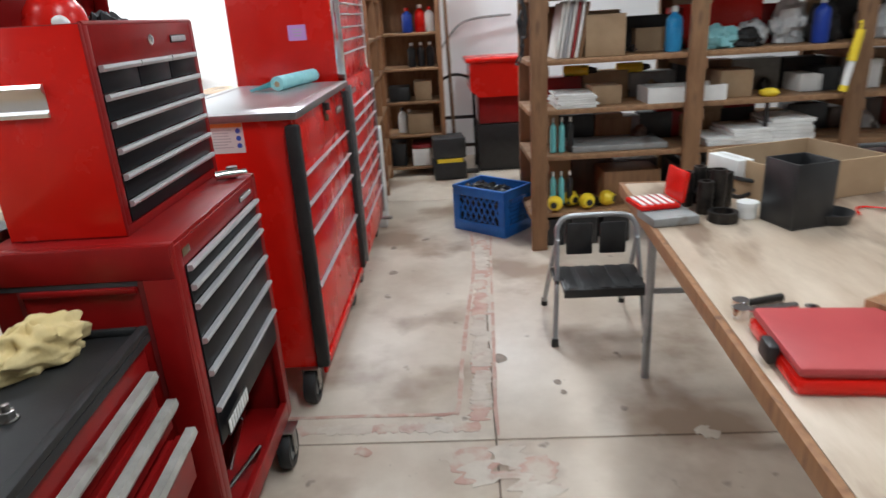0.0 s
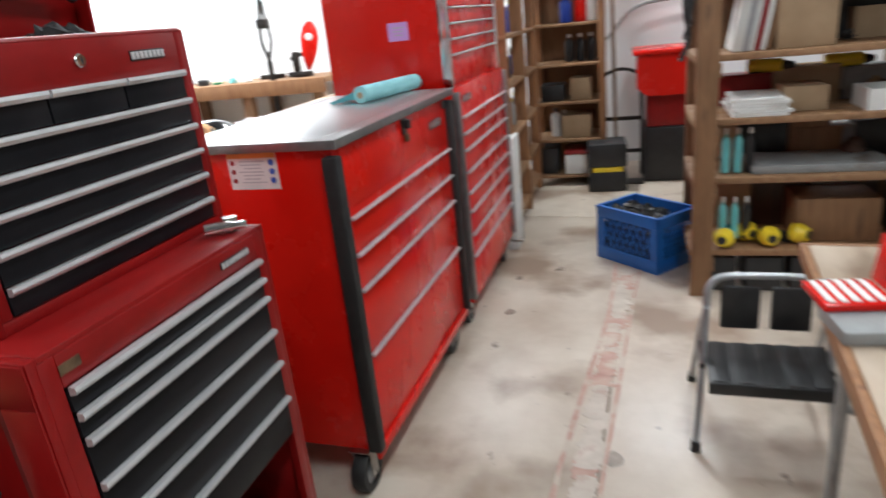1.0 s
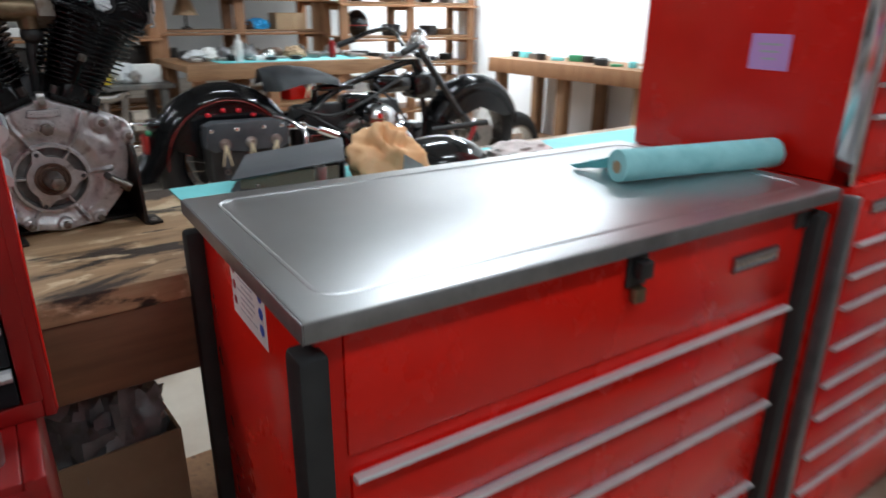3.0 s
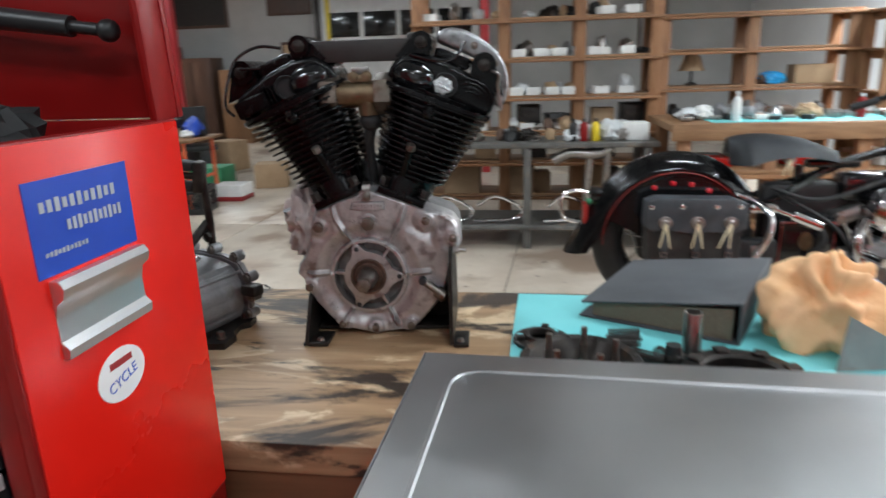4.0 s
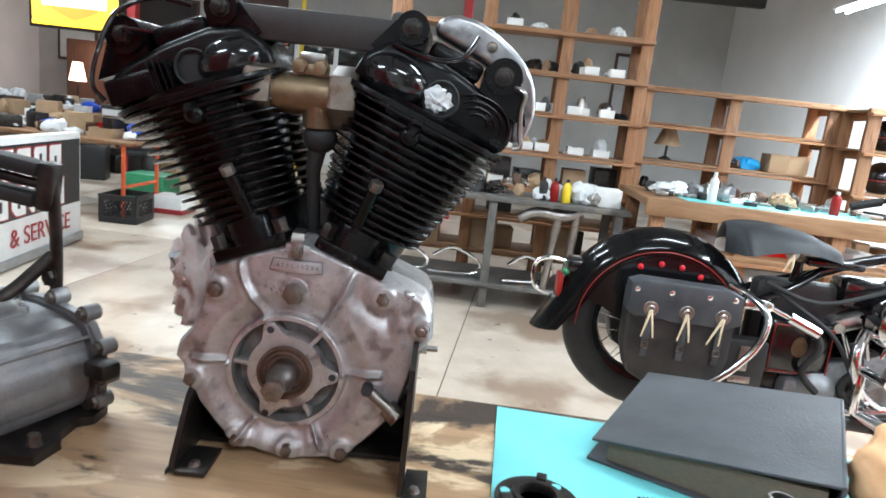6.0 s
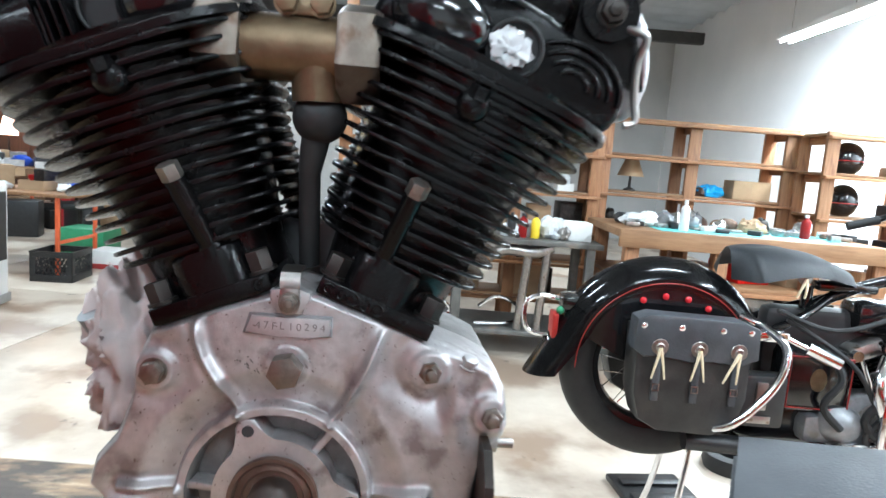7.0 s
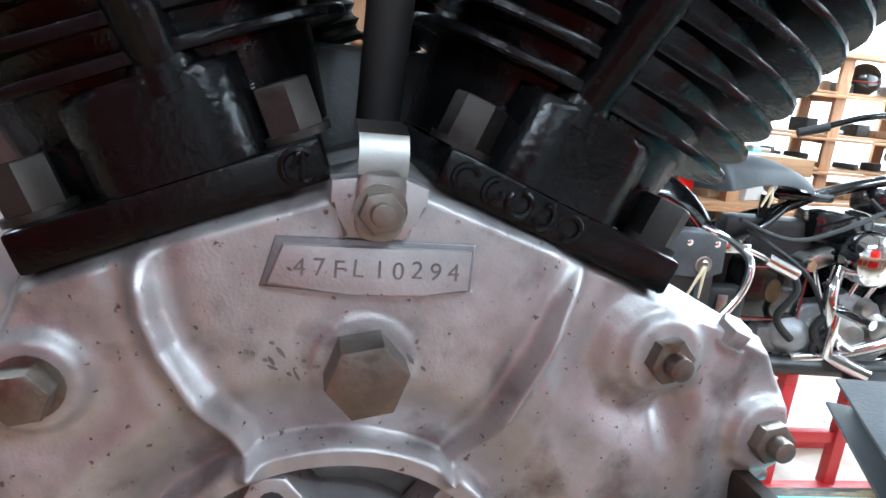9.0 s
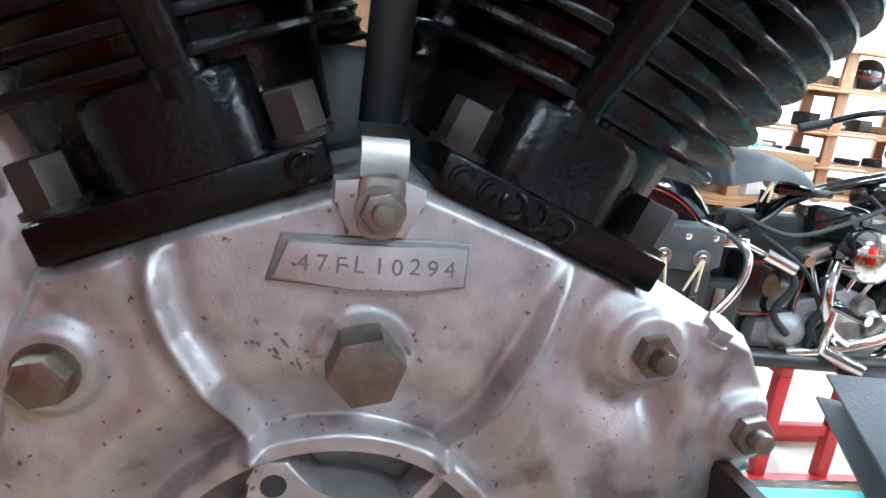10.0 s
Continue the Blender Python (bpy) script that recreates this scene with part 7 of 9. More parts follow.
for k, (x, z, mt, c, r, h) in enumerate(((0.26, 0.94, BLACK_PLASTIC, WHITE_PLASTIC, 0.035, 0.20), (0.34, 0.94, BLACK_PLASTIC, WHITE_PLASTIC, 0.035, 0.20), (0.42, 0.94, BLACK_PLASTIC, WHITE_PLASTIC, 0.035, 0.20), (0.24, 1.225, BLUE_LABEL, RED, 0.045, 0.20), (0.35, 1.225, RED, WHITE_PLASTIC, 0.045, 0.22), (0.43, 1.225, WHITE_PLASTIC, RED, 0.04, 0.2), (0.14, 0.375, WHITE_PLASTIC, BLACK_PLASTIC, 0.04, 0.22), (0.20, 0.375, BLACK_PLASTIC, WHITE_PLASTIC, 0.035, 0.2))):
    bottle(-0.40 + x, 5.86, z, r, h, mt, c, "plastic oil bottle on the wooden shelf")
put("cardboard_box", -0.10, 5.88, 0.375, (0.22, 0.28, 0.17), CARD, "brown cardboard box on the wooden shelf", "box", "cardboard boxes")
put("battery_box", -0.08, 5.86, 0.09, (0.22, 0.28, 0.15), PAPER, "white and red printed carton on the low shelf", "box", "cardboard boxes")
put("battery_box", -0.08, 5.86, 0.245, (0.22, 0.28, 0.03), DARK_RED_INK, "dark red carton lid on the low shelf", "box")
for x, z, s, mt, lb in ((-0.27, 0.66, (0.18, 0.24, 0.12), BLACK_PLASTIC, "black plastic case on the wooden shelf"), (-0.06, 0.66, (0.15, 0.22, 0.16), CARD, "brown carton on the wooden shelf"),
                        (-0.25, 1.55, (0.20, 0.25, 0.18), CARD, "brown carton on the upper wooden shelf"), (-0.02, 1.55, (0.16, 0.22, 0.14), BLACK_PLASTIC, "black case on the upper wooden shelf"),
                        (-0.31, 0.09, (0.13, 0.25, 0.20), BLACK_PLASTIC, "dark battery on the low wooden shelf")):
    put("shelf_box", x, 5.88, z, s, mt, lb, "box", "shelf boxes", 0.006)
root = thing("tool_bag", at(0.13, 5.62, 0, 4), "black and yellow tool box stack on the floor", "tool box")
boxpart("lower_box", (-0.14, -0.13, 0), (0.14, 0.15, 0.15), BLACK_PLASTIC, root, 0.012)
boxpart("yellow_band", (-0.11, -0.135, 0.15), (0.11, 0.12, 0.185), YELLOW, root, 0.006)
boxpart("upper_box", (-0.14, -0.13, 0.186), (0.14, 0.15, 0.36), BLACK_PLASTIC, root, 0.012)
root = thing("hand_truck", at(0.24, 5.85, 0), "black steel hand truck leaning at the wall", "hand truck")
bm = bmesh.new()
atube(bm, [(-0.15, 0.0, 0.04), (-0.15, 0.12, 0.60), (-0.14, 0.16, 0.78), (0.0, 0.17, 0.84), (0.14, 0.16, 0.78), (0.15, 0.12, 0.60), (0.15, 0.0, 0.04)], 0.013, 8)
part("tube_frame", bm, BLACK_STEEL, root)
for z in (0.2, 0.45):
    boxpart("cross_bar", (-0.15, 0.03 + z * 0.17, z), (0.15, 0.045 + z * 0.17, z + 0.03), BLACK_STEEL, root, 0.002)
boxpart("toe_plate", (-0.16, -0.16, 0.0), (0.16, 0.0, 0.008), BLACK_STEEL, root, 0.001)
pw = thing("parts_washer", at(0.62, 5.95, 0), "red steel parts washer on a dark drum", "parts washer")
bm = bmesh.new()
aprism(bm, [(-0.27, 0.96), (0.27, 0.96), (0.27, 0.72), (0.20, 0.66), (-0.20, 0.66), (-0.27, 0.72)], -0.25, 0.25, Matrix(((1, 0, 0, 0), (0, 0, 1, 0), (0, 1, 0, 0), (0, 0, 0, 1))))
part("basin", bm, RED, pw)
boxpart("rim", (-0.30, -0.28, 0.955), (0.30, 0.28, 0.985), RED, pw, 0.006)
boxpart("stand", (-0.2, -0.18, 0.42), (0.2, 0.18, 0.66), RED_OLD, pw, 0.01)
boxpart("drum", (-0.22, -0.20, 0.0), (0.22, 0.20, 0.42), BLACK_PLASTIC, pw, 0.02)
bm = bmesh.new()
atube(bm, [(-0.15, 6.44, 2.2), (0.02, 6.42, 1.35), (0.1, 6.40, 1.05), (0.35, 6.42, 1.28), (0.8, 6.44, 1.32)], 0.012, 8)
ob = part("wall_cable", bm, GREY_STEEL, None)
tagged(ob, "grey cable looping along the white wall", "cable")
# side shelf past the tall cabinet
ss2 = thing("storage_shelf", at(-0.72, 4.42, 0), "tall wooden shelf unit full of bottles and cans", "shelf")
for x in (0.0, 0.30):
    for y in (0.0, 0.68, 1.36):
        lumber("post", (x, y, 0), (x, y, 2.2), 0.085, 0.04, WOOD_FRAME, ss2)
for z in (0.12, 0.36, 0.64, 0.94, 1.22, 1.5):
    boxpart("shelf_board", (-0.05, -0.03, z - 0.022), (0.34, 1.39, z), WOOD_SHELF, ss2, 0.003)
r3 = random.Random(3)
for z in (0.36, 0.64, 0.94, 1.22):
    for k in range(9):
        y = 0.06 + 0.145 * k
        if abs(y - 0.68) < 0.06:
            continue
        bottle(-0.72 + 0.22 + 0.04 * r3.random(), 4.42 + y, z, 0.034 + 0.008 * r3.random(), 0.15 + 0.08 * r3.random(), r3.choice([BLACK_PLASTIC, WHITE_PLASTIC, BLUE_LABEL, BLACK_PLASTIC, GREY_STEEL, RED_OLD]), r3.choice([WHITE_PLASTIC, BLACK_PLASTIC, YELLOW]), "bottle of workshop fluid on the wooden shelf")
for k in range(2):
    put("white_box", -0.43, 4.40 - 0.05, 0.0 + 0.335 * k, (0.16, 0.22, 0.33), PAPER, "white cardboard carton on the floor beside the shelf", "box", "white cartons")


# ---- motorcycle on a lift ----
bike = thing("motorcycle", at(-3.0, 3.5, 0), "vintage black motorcycle with leather saddlebags, raised on a lift", "motorcycle")
RW, FW = (0.0, -0.68, 0.70), (0.0, 0.82, 0.68)


def wheel(name, c, r, tw):
    m = Matrix.Translation(c) @ pose(0, 0, 0, 0, 90, 0)
    bm = bmesh.new()
    prof = []
    for i in range(14):
        a = 2 * math.pi * i / 14
        prof.append((r - tw * 0.52 + tw * 0.52 * math.cos(a), tw * 0.5 * math.sin(a)))
    alathe(bm, prof, m, 48, closed=True)
    w = part(name, bm, BLACK_RUBBER, bike, "black rubber tyre")
    bm = bmesh.new()
    alathe(bm, [(r - tw * 1.0, -0.045), (r - tw * 0.85, -0.05), (r - tw * 0.9, 0.0), (r - tw * 0.85, 0.05), (r - tw * 1.0, 0.045), (r - tw * 1.08, 0.0)], m, 48, closed=True)
    part("rim", bm, BLACK_GLOSS, w)
    bm = bmesh.new()
    alathe(bm, [(0.0001, -0.075), (0.05, -0.075), (0.05, -0.06), (0.03, -0.05), (0.03, 0.05), (0.10, 0.06), (0.10, 0.085), (0.0001, 0.085)], m, 28)
    part("hub", bm, STEEL, w)
    bm = bmesh.new()
    acyl(bm, (0, 0, 0), (0, 0, r - tw * 1.0 - 0.035), 0.0022, seg=6)
    sp = part("spoke", bm, CHROME, w)
    for k in range(24):
        s = 1 if k % 2 else -1
        mm = Matrix.Translation(c) @ pose(0, 0, 0, 360 * k / 24, 0, 0) @ Matrix.Translation((0.04 * s, 0.03 * (1 if k % 4 < 2 else -1), 0.03)) @ pose(0, 0, 0, 14 * (1 if k % 4 < 2 else -1), -8 * s, 0)
        if k == 0:
            sp.matrix_basis = mm
        else:
            o = new("spoke", sp.data)
            o.parent = w
            o.matrix_basis = mm
    return w


wheel("rear_tyre", RW, 0.325, 0.125)
wheel("front_tyre", FW, 0.325, 0.12)


def fender(name, c, r, wdt, a0, a1, flare, material=None):
    """A rounded mudguard over a wheel; angles from up, towards the front positive."""
    bm = bmesh.new()
    n_, k_ = 40, 14
    prev = None
    for i in range(n_ + 1):
        t = i / n_
        a = radians(a0 + (a1 - a0) * t)
        ring = []
        rr = r + flare * max(0, 1 - t * 5) ** 2
        for j in range(k_ + 1):
            b = math.pi * (j / k_ - 0.5)
            side = math.sin(b) * wdt
            dr = (1 - math.cos(b)) * 0.095
            q = rr - dr
            ring.append(bm.verts.new((c[0] + side, c[1] + q * math.sin(a), c[2] + q * math.cos(a))))
        if prev:
            for j in range(k_):
                bm.faces.new((prev[j], prev[j + 1], ring[j + 1], ring[j]))
        prev = ring
    bmesh.ops.solidify(bm, geom=bm.faces[:], thickness=0.004)
    return part(name, bm, material or BLACK_GLOSS, bike, "gloss black mudguard")


rf = fender("rear_fender", RW, 0.362, 0.095, -98, 62, 0.085)
ff = fender("front_fender", FW, 0.355, 0.095, -72, 78, 0.0)
for nm, c, r, a0, a1 in (("pinstripe", RW, 0.288, -92, 60),):
    bm = bmesh.new()
    pts = [(c[0] + 0.0985, c[1] + r * math.sin(radians(a)), c[2] + r * math.cos(radians(a))) for a in [a0 + (a1 - a0) * i / 16 for i in range(17)]]
    atube(bm, pts, 0.0018, 6, 2)
    part(nm, bm, RED_LINE, rf if c is RW else ff)
# side skirt of the rear fender behind the bag
bm = bmesh.new()
sk = [(RW[1] + 0.30 * math.sin(radians(a)), RW[2] + 0.30 * math.cos(radians(a))) for a in range(-70, 61, 10)] + [(RW[1] + 0.12, RW[2] + 0.02), (RW[1] - 0.12, RW[2] + 0.02)]
aprism(bm, list(reversed(sk)), 0.088, 0.094, FACE_X)
part("fender_skirt", bm, BLACK_GLOSS, rf)
bm = bmesh.new()
sk = [(FW[1] + 0.31 * math.sin(radians(a)), FW[2] + 0.31 * math.cos(radians(a))) for a in range(-64, 71, 10)] + [(FW[1] + 0.20, FW[2] + 0.10), (FW[1], FW[2] + 0.17), (FW[1] - 0.20, FW[2] + 0.10)]
aprism(bm, list(reversed(sk)), 0.086, 0.091, FACE_X)
part("fender_skirt", bm, BLACK_GLOSS, ff)
for lo, hi, nm in (((-0.07, 0.14, 0.96), (0.07, 0.36, 1.05), "coil_cover"), ((-0.08, 0.24, 0.62), (0.09, 0.42, 0.80), "regulator"), ((-0.06, -0.06, 0.86), (0.07, 0.16, 0.97), "battery_box")):
    boxpart(nm, lo, hi, BLACK_GLOSS, bike, 0.03)
for k in range(5):
    a = radians(-22 + 17 * k)
    bm = bmesh.new()
    asphere(bm, (0.0985, RW[1] + 0.245 * math.sin(a), RW[2] + 0.245 * math.cos(a)), 0.011, 12, None, (0.6, 1, 1))
    part("red_jewel", bm, RED_JEWEL, rf, "round red reflector jewel")
# tail tip, tail light and chrome rear bail
bm = bmesh.new()
box2(bm, (-0.045, -1.02, 0.86), (0.045, -0.88, 0.915), 0.018)
part("tail_lamp_bracket", bm, BLACK_GLOSS, bike)
bm = bmesh.new()
box2(bm, (-0.03, -1.045, 0.765), (0.05, -1.025, 0.85), 0.006)
part("tag", bm, RED_LINE, bike, "red tag hanging at the tail")
bm = bmesh.new()
asphere(bm, (0.03, -1.02, 0.86), 0.014, 10)
part("green_bead", bm, GREEN, bike)
bm = bmesh.new()
atube(bm, [(0.0, -1.01, 0.89), (0.0, -1.08, 0.90), (0.0, -1.13, 0.87), (0.0, -1.125, 0.79), (0.0, -1.08, 0.765), (0, -1.04, 0.765)], 0.008, 8)
part("rear_bail", bm, CHROME, bike)
# saddlebags
for s in (1, -1):
    bm = bmesh.new()
    out = [(-0.815, 0.86), (-0.81, 0.66), (-0.785, 0.575), (-0.72, 0.54), (-0.55, 0.535), (-0.48, 0.57), (-0.455, 0.66), (-0.455, 0.86)]
    aprism(bm, list(reversed(out)) if s > 0 else list(reversed(out)), s * 0.105 if s > 0 else -0.215, 0.215 if s > 0 else -0.105, FACE_X, 0.016)
    bag = part("saddlebag", bm, LEATHER, bike, "worn black leather saddlebag")
    bm = bmesh.new()
    out = [(-0.825, 0.80), (-0.79, 0.775), (-0.72, 0.79), (-0.65, 0.765), (-0.58, 0.785), (-0.50, 0.765), (-0.44, 0.79), (-0.445, 0.885), (-0.50, 0.905), (-0.78, 0.91), (-0.82, 0.895)]
    aprism(bm, out, 0.150 * s if s > 0 else -0.224, 0.224 if s > 0 else -0.150, FACE_X, 0.008)
    flap = part("bag_flap", bm, LEATHER_GREY, bag, "grey worn leather flap")
    if s < 0:
        continue
    for k, y in enumerate((-0.745, -0.625, -0.505)):
        bm = bmesh.new()
        alathe(bm, [(0.0001, 0.008), (0.010, 0.008), (0.014, 0.004), (0.024, 0.003), (0.026, 0.0)], Matrix.Translation((0.224, y, 0.812)) @ pose(0, 0, 0, 0, 90, 0), 20)
        part("concho", bm, STEEL, flap, "round silver concho")
        for d in (-1, 1):
            bm = bmesh.new()
            atube(bm, [(0.232, y, 0.81), (0.236, y + 0.008 * d - 0.01 * (k == 2), 0.775), (0.234, y + 0.020 * d - 0.022 * (k == 2), 0.715)], 0.0065, 6, 3, r1=0.003)
            part("lace", bm, CREAM, flap, "pale rawhide lace")
        bm = bmesh.new()
        box2(bm, (0.214, y - 0.012, 0.64), (0.221, y + 0.012, 0.775), 0.003)
        part("strap", bm, LEATHER_GREY, bag)
        bm = bmesh.new()
        alathe(bm, [(0.012, 0.0), (0.016, 0.0), (0.016, 0.003), (0.012, 0.003)], Matrix.Translation((0.222, y, 0.685)) @ pose(0, 0, 0, 0, 90, 0), 4, closed=True, a0=45, a1=405)
        part("buckle", bm, STEEL, bag)
    for y in (-0.80, -0.685, -0.56, -0.475):
        bm = bmesh.new()
        alathe(bm, [(0.0001, 0.004), (0.008, 0.003), (0.012, 0.0)], Matrix.Translation((0.222, y, 0.875)) @ pose(0, 0, 0, 0, 90, 0), 14)
        part("rivet", bm, CHROME, flap)
# chrome bag guard, strut and exhaust
bm = bmesh.new()
atube(bm, [(0.17, -0.58, 0.545), (0.235, -0.50, 0.59), (0.24, -0.39, 0.72), (0.22, -0.36, 0.83), (0.14, -0.40, 0.88), (0.10, -0.46, 0.90)], 0.013, 10)
part("bag_guard", bm, CHROME, bike, "chrome saddlebag guard")
bm = bmesh.new()
acyl(bm, (0.12, -0.46, 0.90), (0.16, -0.20, 0.80), 0.009, seg=10)
acyl(bm, (0.15, -0.26, 0.825), (0.165, -0.16, 0.785), 0.021, seg=16)
box2(bm, (0.09, -0.42, 0.835), (0.16, -0.32, 0.87), 0.01)
part("chrome_strut", bm, CHROME, bike)
bm = bmesh.new()
acyl(bm, (0.13, -0.60, 0.485), (0.15, 0.10, 0.475), 0.030, 0.030, seg=20)
acyl(bm, (0.15, 0.10, 0.475), (0.13, 0.42, 0.47), 0.026, seg=16)
part("exhaust_pipe", bm, BLACK_PLASTIC, bike, "matt black exhaust pipe")
# frame
bm = bmesh.new()
for pts, r in (([(0, -0.30, 0.86), (0, -0.05, 1.0), (0, 0.30, 1.10), (0, 0.42, 1.13)], 0.019), ([(0, 0.42, 1.08), (0, 0.48, 0.80), (0, 0.42, 0.48), (0, 0.2, 0.44), (0, -0.4, 0.46), (0, -0.68, 0.68)], 0.018),
               ([(0.09, -0.68, 0.70), (0.08, -0.30, 0.88), (0, -0.12, 0.97)], 0.014), ([(-0.09, -0.68, 0.70), (-0.08, -0.30, 0.88), (0, -0.12, 0.97)], 0.014), ([(0, -0.20, 0.95), (0, -0.22, 0.5)], 0.018)):
    atube(bm, pts, r, 12)
acyl(bm, (0, 0.40, 1.16), (0, 0.46, 1.02), 0.032, seg=16)
part("tube_frame", bm, BLACK_GLOSS, bike)
# fork, bars, lamp nacelle
for s in (-1, 1):
    bm = bmesh.new()
    acyl(bm, (0.075 * s, 0.40, 1.18), (0.085 * s, 0.70, 0.78), 0.021, seg=14)
    acyl(bm, (0.085 * s, 0.68, 0.82), (0.085 * s, 0.80, 0.66), 0.027, seg=14)
    part("fork_leg", bm, BLACK_GLOSS, bike)
    bm = bmesh.new()
    atube(bm, [(0.03 * s, 0.36, 1.20), (0.12 * s, 0.34, 1.28), (0.26 * s, 0.30, 1.27), (0.33 * s, 0.20, 1.22)], 0.0125, 10)
    hb = part("handlebar", bm, CHROME if s > 0 else BLACK_GLOSS, bike)
    bm = bmesh.new()
    acyl(bm, (0.325 * s, 0.215, 1.225), (0.350 * s, 0.115, 1.19), 0.017, seg=12)
    part("grip", bm, BLACK_RUBBER, hb)
bm = bmesh.new()
asphere(bm, (0, 0.44, 1.20), 0.06, 18, None, (1.2, 1, 0.9))
box2(bm, (-0.06, 0.22, 1.13), (0.06, 0.42, 1.17), 0.02)
part("dash", bm, CHROME, bike)
bm = bmesh.new()
box2(bm, (-0.09, 0.36, 0.92), (0.09, 0.52, 1.06), 0.03)
part("fork_clamp", bm, BLACK_GLOSS, bike)
# saddle
bm = bmesh.new()
n_, k_ = 24, 16
prev = None
for i in range(n_ + 1):
    t = i / n_
    y = -0.485 + 0.42 * t
    wd = 0.155 * (1 - t) ** 0.5 * min(1, (t * 9 + 0.15)) + 0.035
    zt = 1.060 + 0.110 * math.sin(math.pi * min(1, 0.15 + t * 0.55)) - 0.10 * t
    ring = []
    for j in range(k_ + 1):
        b = -1 + 2 * j / k_
        ring.append(bm.verts.new((b * wd, y, zt - 0.10 * abs(b) ** 3 * (1 - 0.6 * t) + 0.006 * noise.noise(Vector((b * 3, y * 9, 2))))))
    if prev:
        for j in range(k_):
            bm.faces.new((prev[j], prev[j + 1], ring[j + 1], ring[j]))
    prev = ring
bmesh.ops.solidify(bm, geom=bm.faces[:], thickness=0.025)
sd = part("saddle", bm, LEATHER_GREY, bike, "worn grey-black leather solo saddle")
bm = bmesh.new()
alathe(bm, [(0.0001, 0.008), (0.012, 0.008), (0.022, 0.003), (0.025, 0.0)], Matrix.Translation((0.125, -0.285, 1.045)) @ pose(0, 0, 0, 0, 80, 0), 18)
part("concho", bm, STEEL, sd)
for d in (-1, 1):
    bm = bmesh.new()
    atube(bm, [(0.135, -0.285, 1.04), (0.142, -0.292 + 0.008 * d, 1.01), (0.14, -0.298 + 0.012 * d, 0.98)], 0.006, 6, 3, r1=0.003)
    part("lace", bm, CREAM, sd)
bm = bmesh.new()
acyl(bm, (0, -0.20, 1.0), (0, -0.20, 0.86), 0.018, seg=12)
box2(bm, (-0.03, -0.18, 0.99), (0.03, 0.02, 1.02), 0.01)
part("seat_post", bm, BLACK_GLOSS, bike)
# oil tank with badge, battery, tool box
bm = bmesh.new()
box2(bm, (-0.10, -0.30, 0.60), (0.12, -0.07, 0.81), 0.03)
ot = part("oil_tank", bm, BLACK_GLOSS, bike)
bm = bmesh.new()
atube(bm, [(0.1215, -0.285 + dx, 0.62 + dz) for dx, dz in ((0, 0), (0.20, 0), (0.20, 0.17), (0, 0.17))], 0.003, 6, 0, True)
part("pinstripe", bm, RED_LINE, ot)
bm = bmesh.new()
aprism(bm, [(0.026 * math.cos(t * math.pi / 12), 0.038 * math.sin(t * math.pi / 12)) for t in range(24)], 0, 0.002, Matrix.Translation((0.1205, -0.19, 0.715)) @ FACE_X)
part("badge", bm, BRASS, ot, "oval gold badge")
bm = bmesh.new()
box2(bm, (0.10, -0.46, 0.56), (0.17, -0.31, 0.73), 0.012)
tb = part("tool_box", bm, BLACK_PLASTIC, bike)
bm = bmesh.new()
box2(bm, (0.17, -0.41, 0.62), (0.178, -0.375, 0.71), 0.003)
box2(bm, (0.17, -0.43, 0.575), (0.176, -0.355, 0.60), 0.003)
part("latch", bm, STEEL, tb)
# engine of the motorcycle
for a, nm in ((-24, "rear"), (22, "front")):
    s, c = math.sin(radians(a)), math.cos(radians(a))
    m = Matrix(((0, -1, 0, 0), (c, 0, s, 0.08), (-s, 0, c, 0.58), (0, 0, 0, 1)))
    for i in range(9):
        bm = bmesh.new()
        z = 0.10 + 0.014 * i
        vs = aprism(bm, roundrect(0.13, 0.13, 0.05, 4), z, z + 0.005)
        apply(bm, vs, m)
        part("cooling_fin", bm, BLACK_ENGINE, bike)
    bm = bmesh.new()
    vs = acyl(bm, (0, 0, 0.06), (0, 0, 0.24), 0.05, seg=20)
    apply(bm, vs, m)
    part("barrel", bm, BLACK_ENGINE, bike)
    bm = bmesh.new()
    vs = abox(bm, (0, -0.02, 0.255), (0.13, 0.15, 0.06), 0.025)
    apply(bm, bm.verts[:], m)
    hd = part("rocker_cover", bm, STEEL, bike, "silver rocker cover")
    for q in (-0.045, 0.045):
        bm = bmesh.new()
        vs = acyl(bm, (q, -0.11, 0.26), (q, -0.09, 0.26), 0.018, seg=14)
        apply(bm, vs, m)
        part("rocker_cap", bm, CHROME, hd)
    for q in (-0.02, 0.025):
        bm = bmesh.new()
        vs = acyl(bm, (q, -0.085, 0.02), (q * 1.6, -0.095, 0.24), 0.010, seg=10)
        apply(bm, vs, m)
        part("pushrod_tube", bm, CHROME, bike)
bm = bmesh.new()
alathe(bm, [(0.0001, 0.05), (0.055, 0.045), (0.08, 0.025), (0.085, 0.0), (0.085, -0.05), (0.0001, -0.05)], Matrix.Translation((0.17, 0.09, 0.845)) @ pose(0, 0, 0, 0, 90, 0), 32)
part("air_cleaner", bm, CHROME, bike, "round chrome air cleaner")
bm = bmesh.new()
aprism(bm, [(-0.10, 0.46), (0.26, 0.46), (0.30, 0.56), (0.22, 0.68), (0.10, 0.72), (-0.05, 0.66), (-0.12, 0.56)], -0.09, 0.10, FACE_X, 0.015)
cc = part("crankcase", bm, ALU_GREY, bike)
bm = bmesh.new()
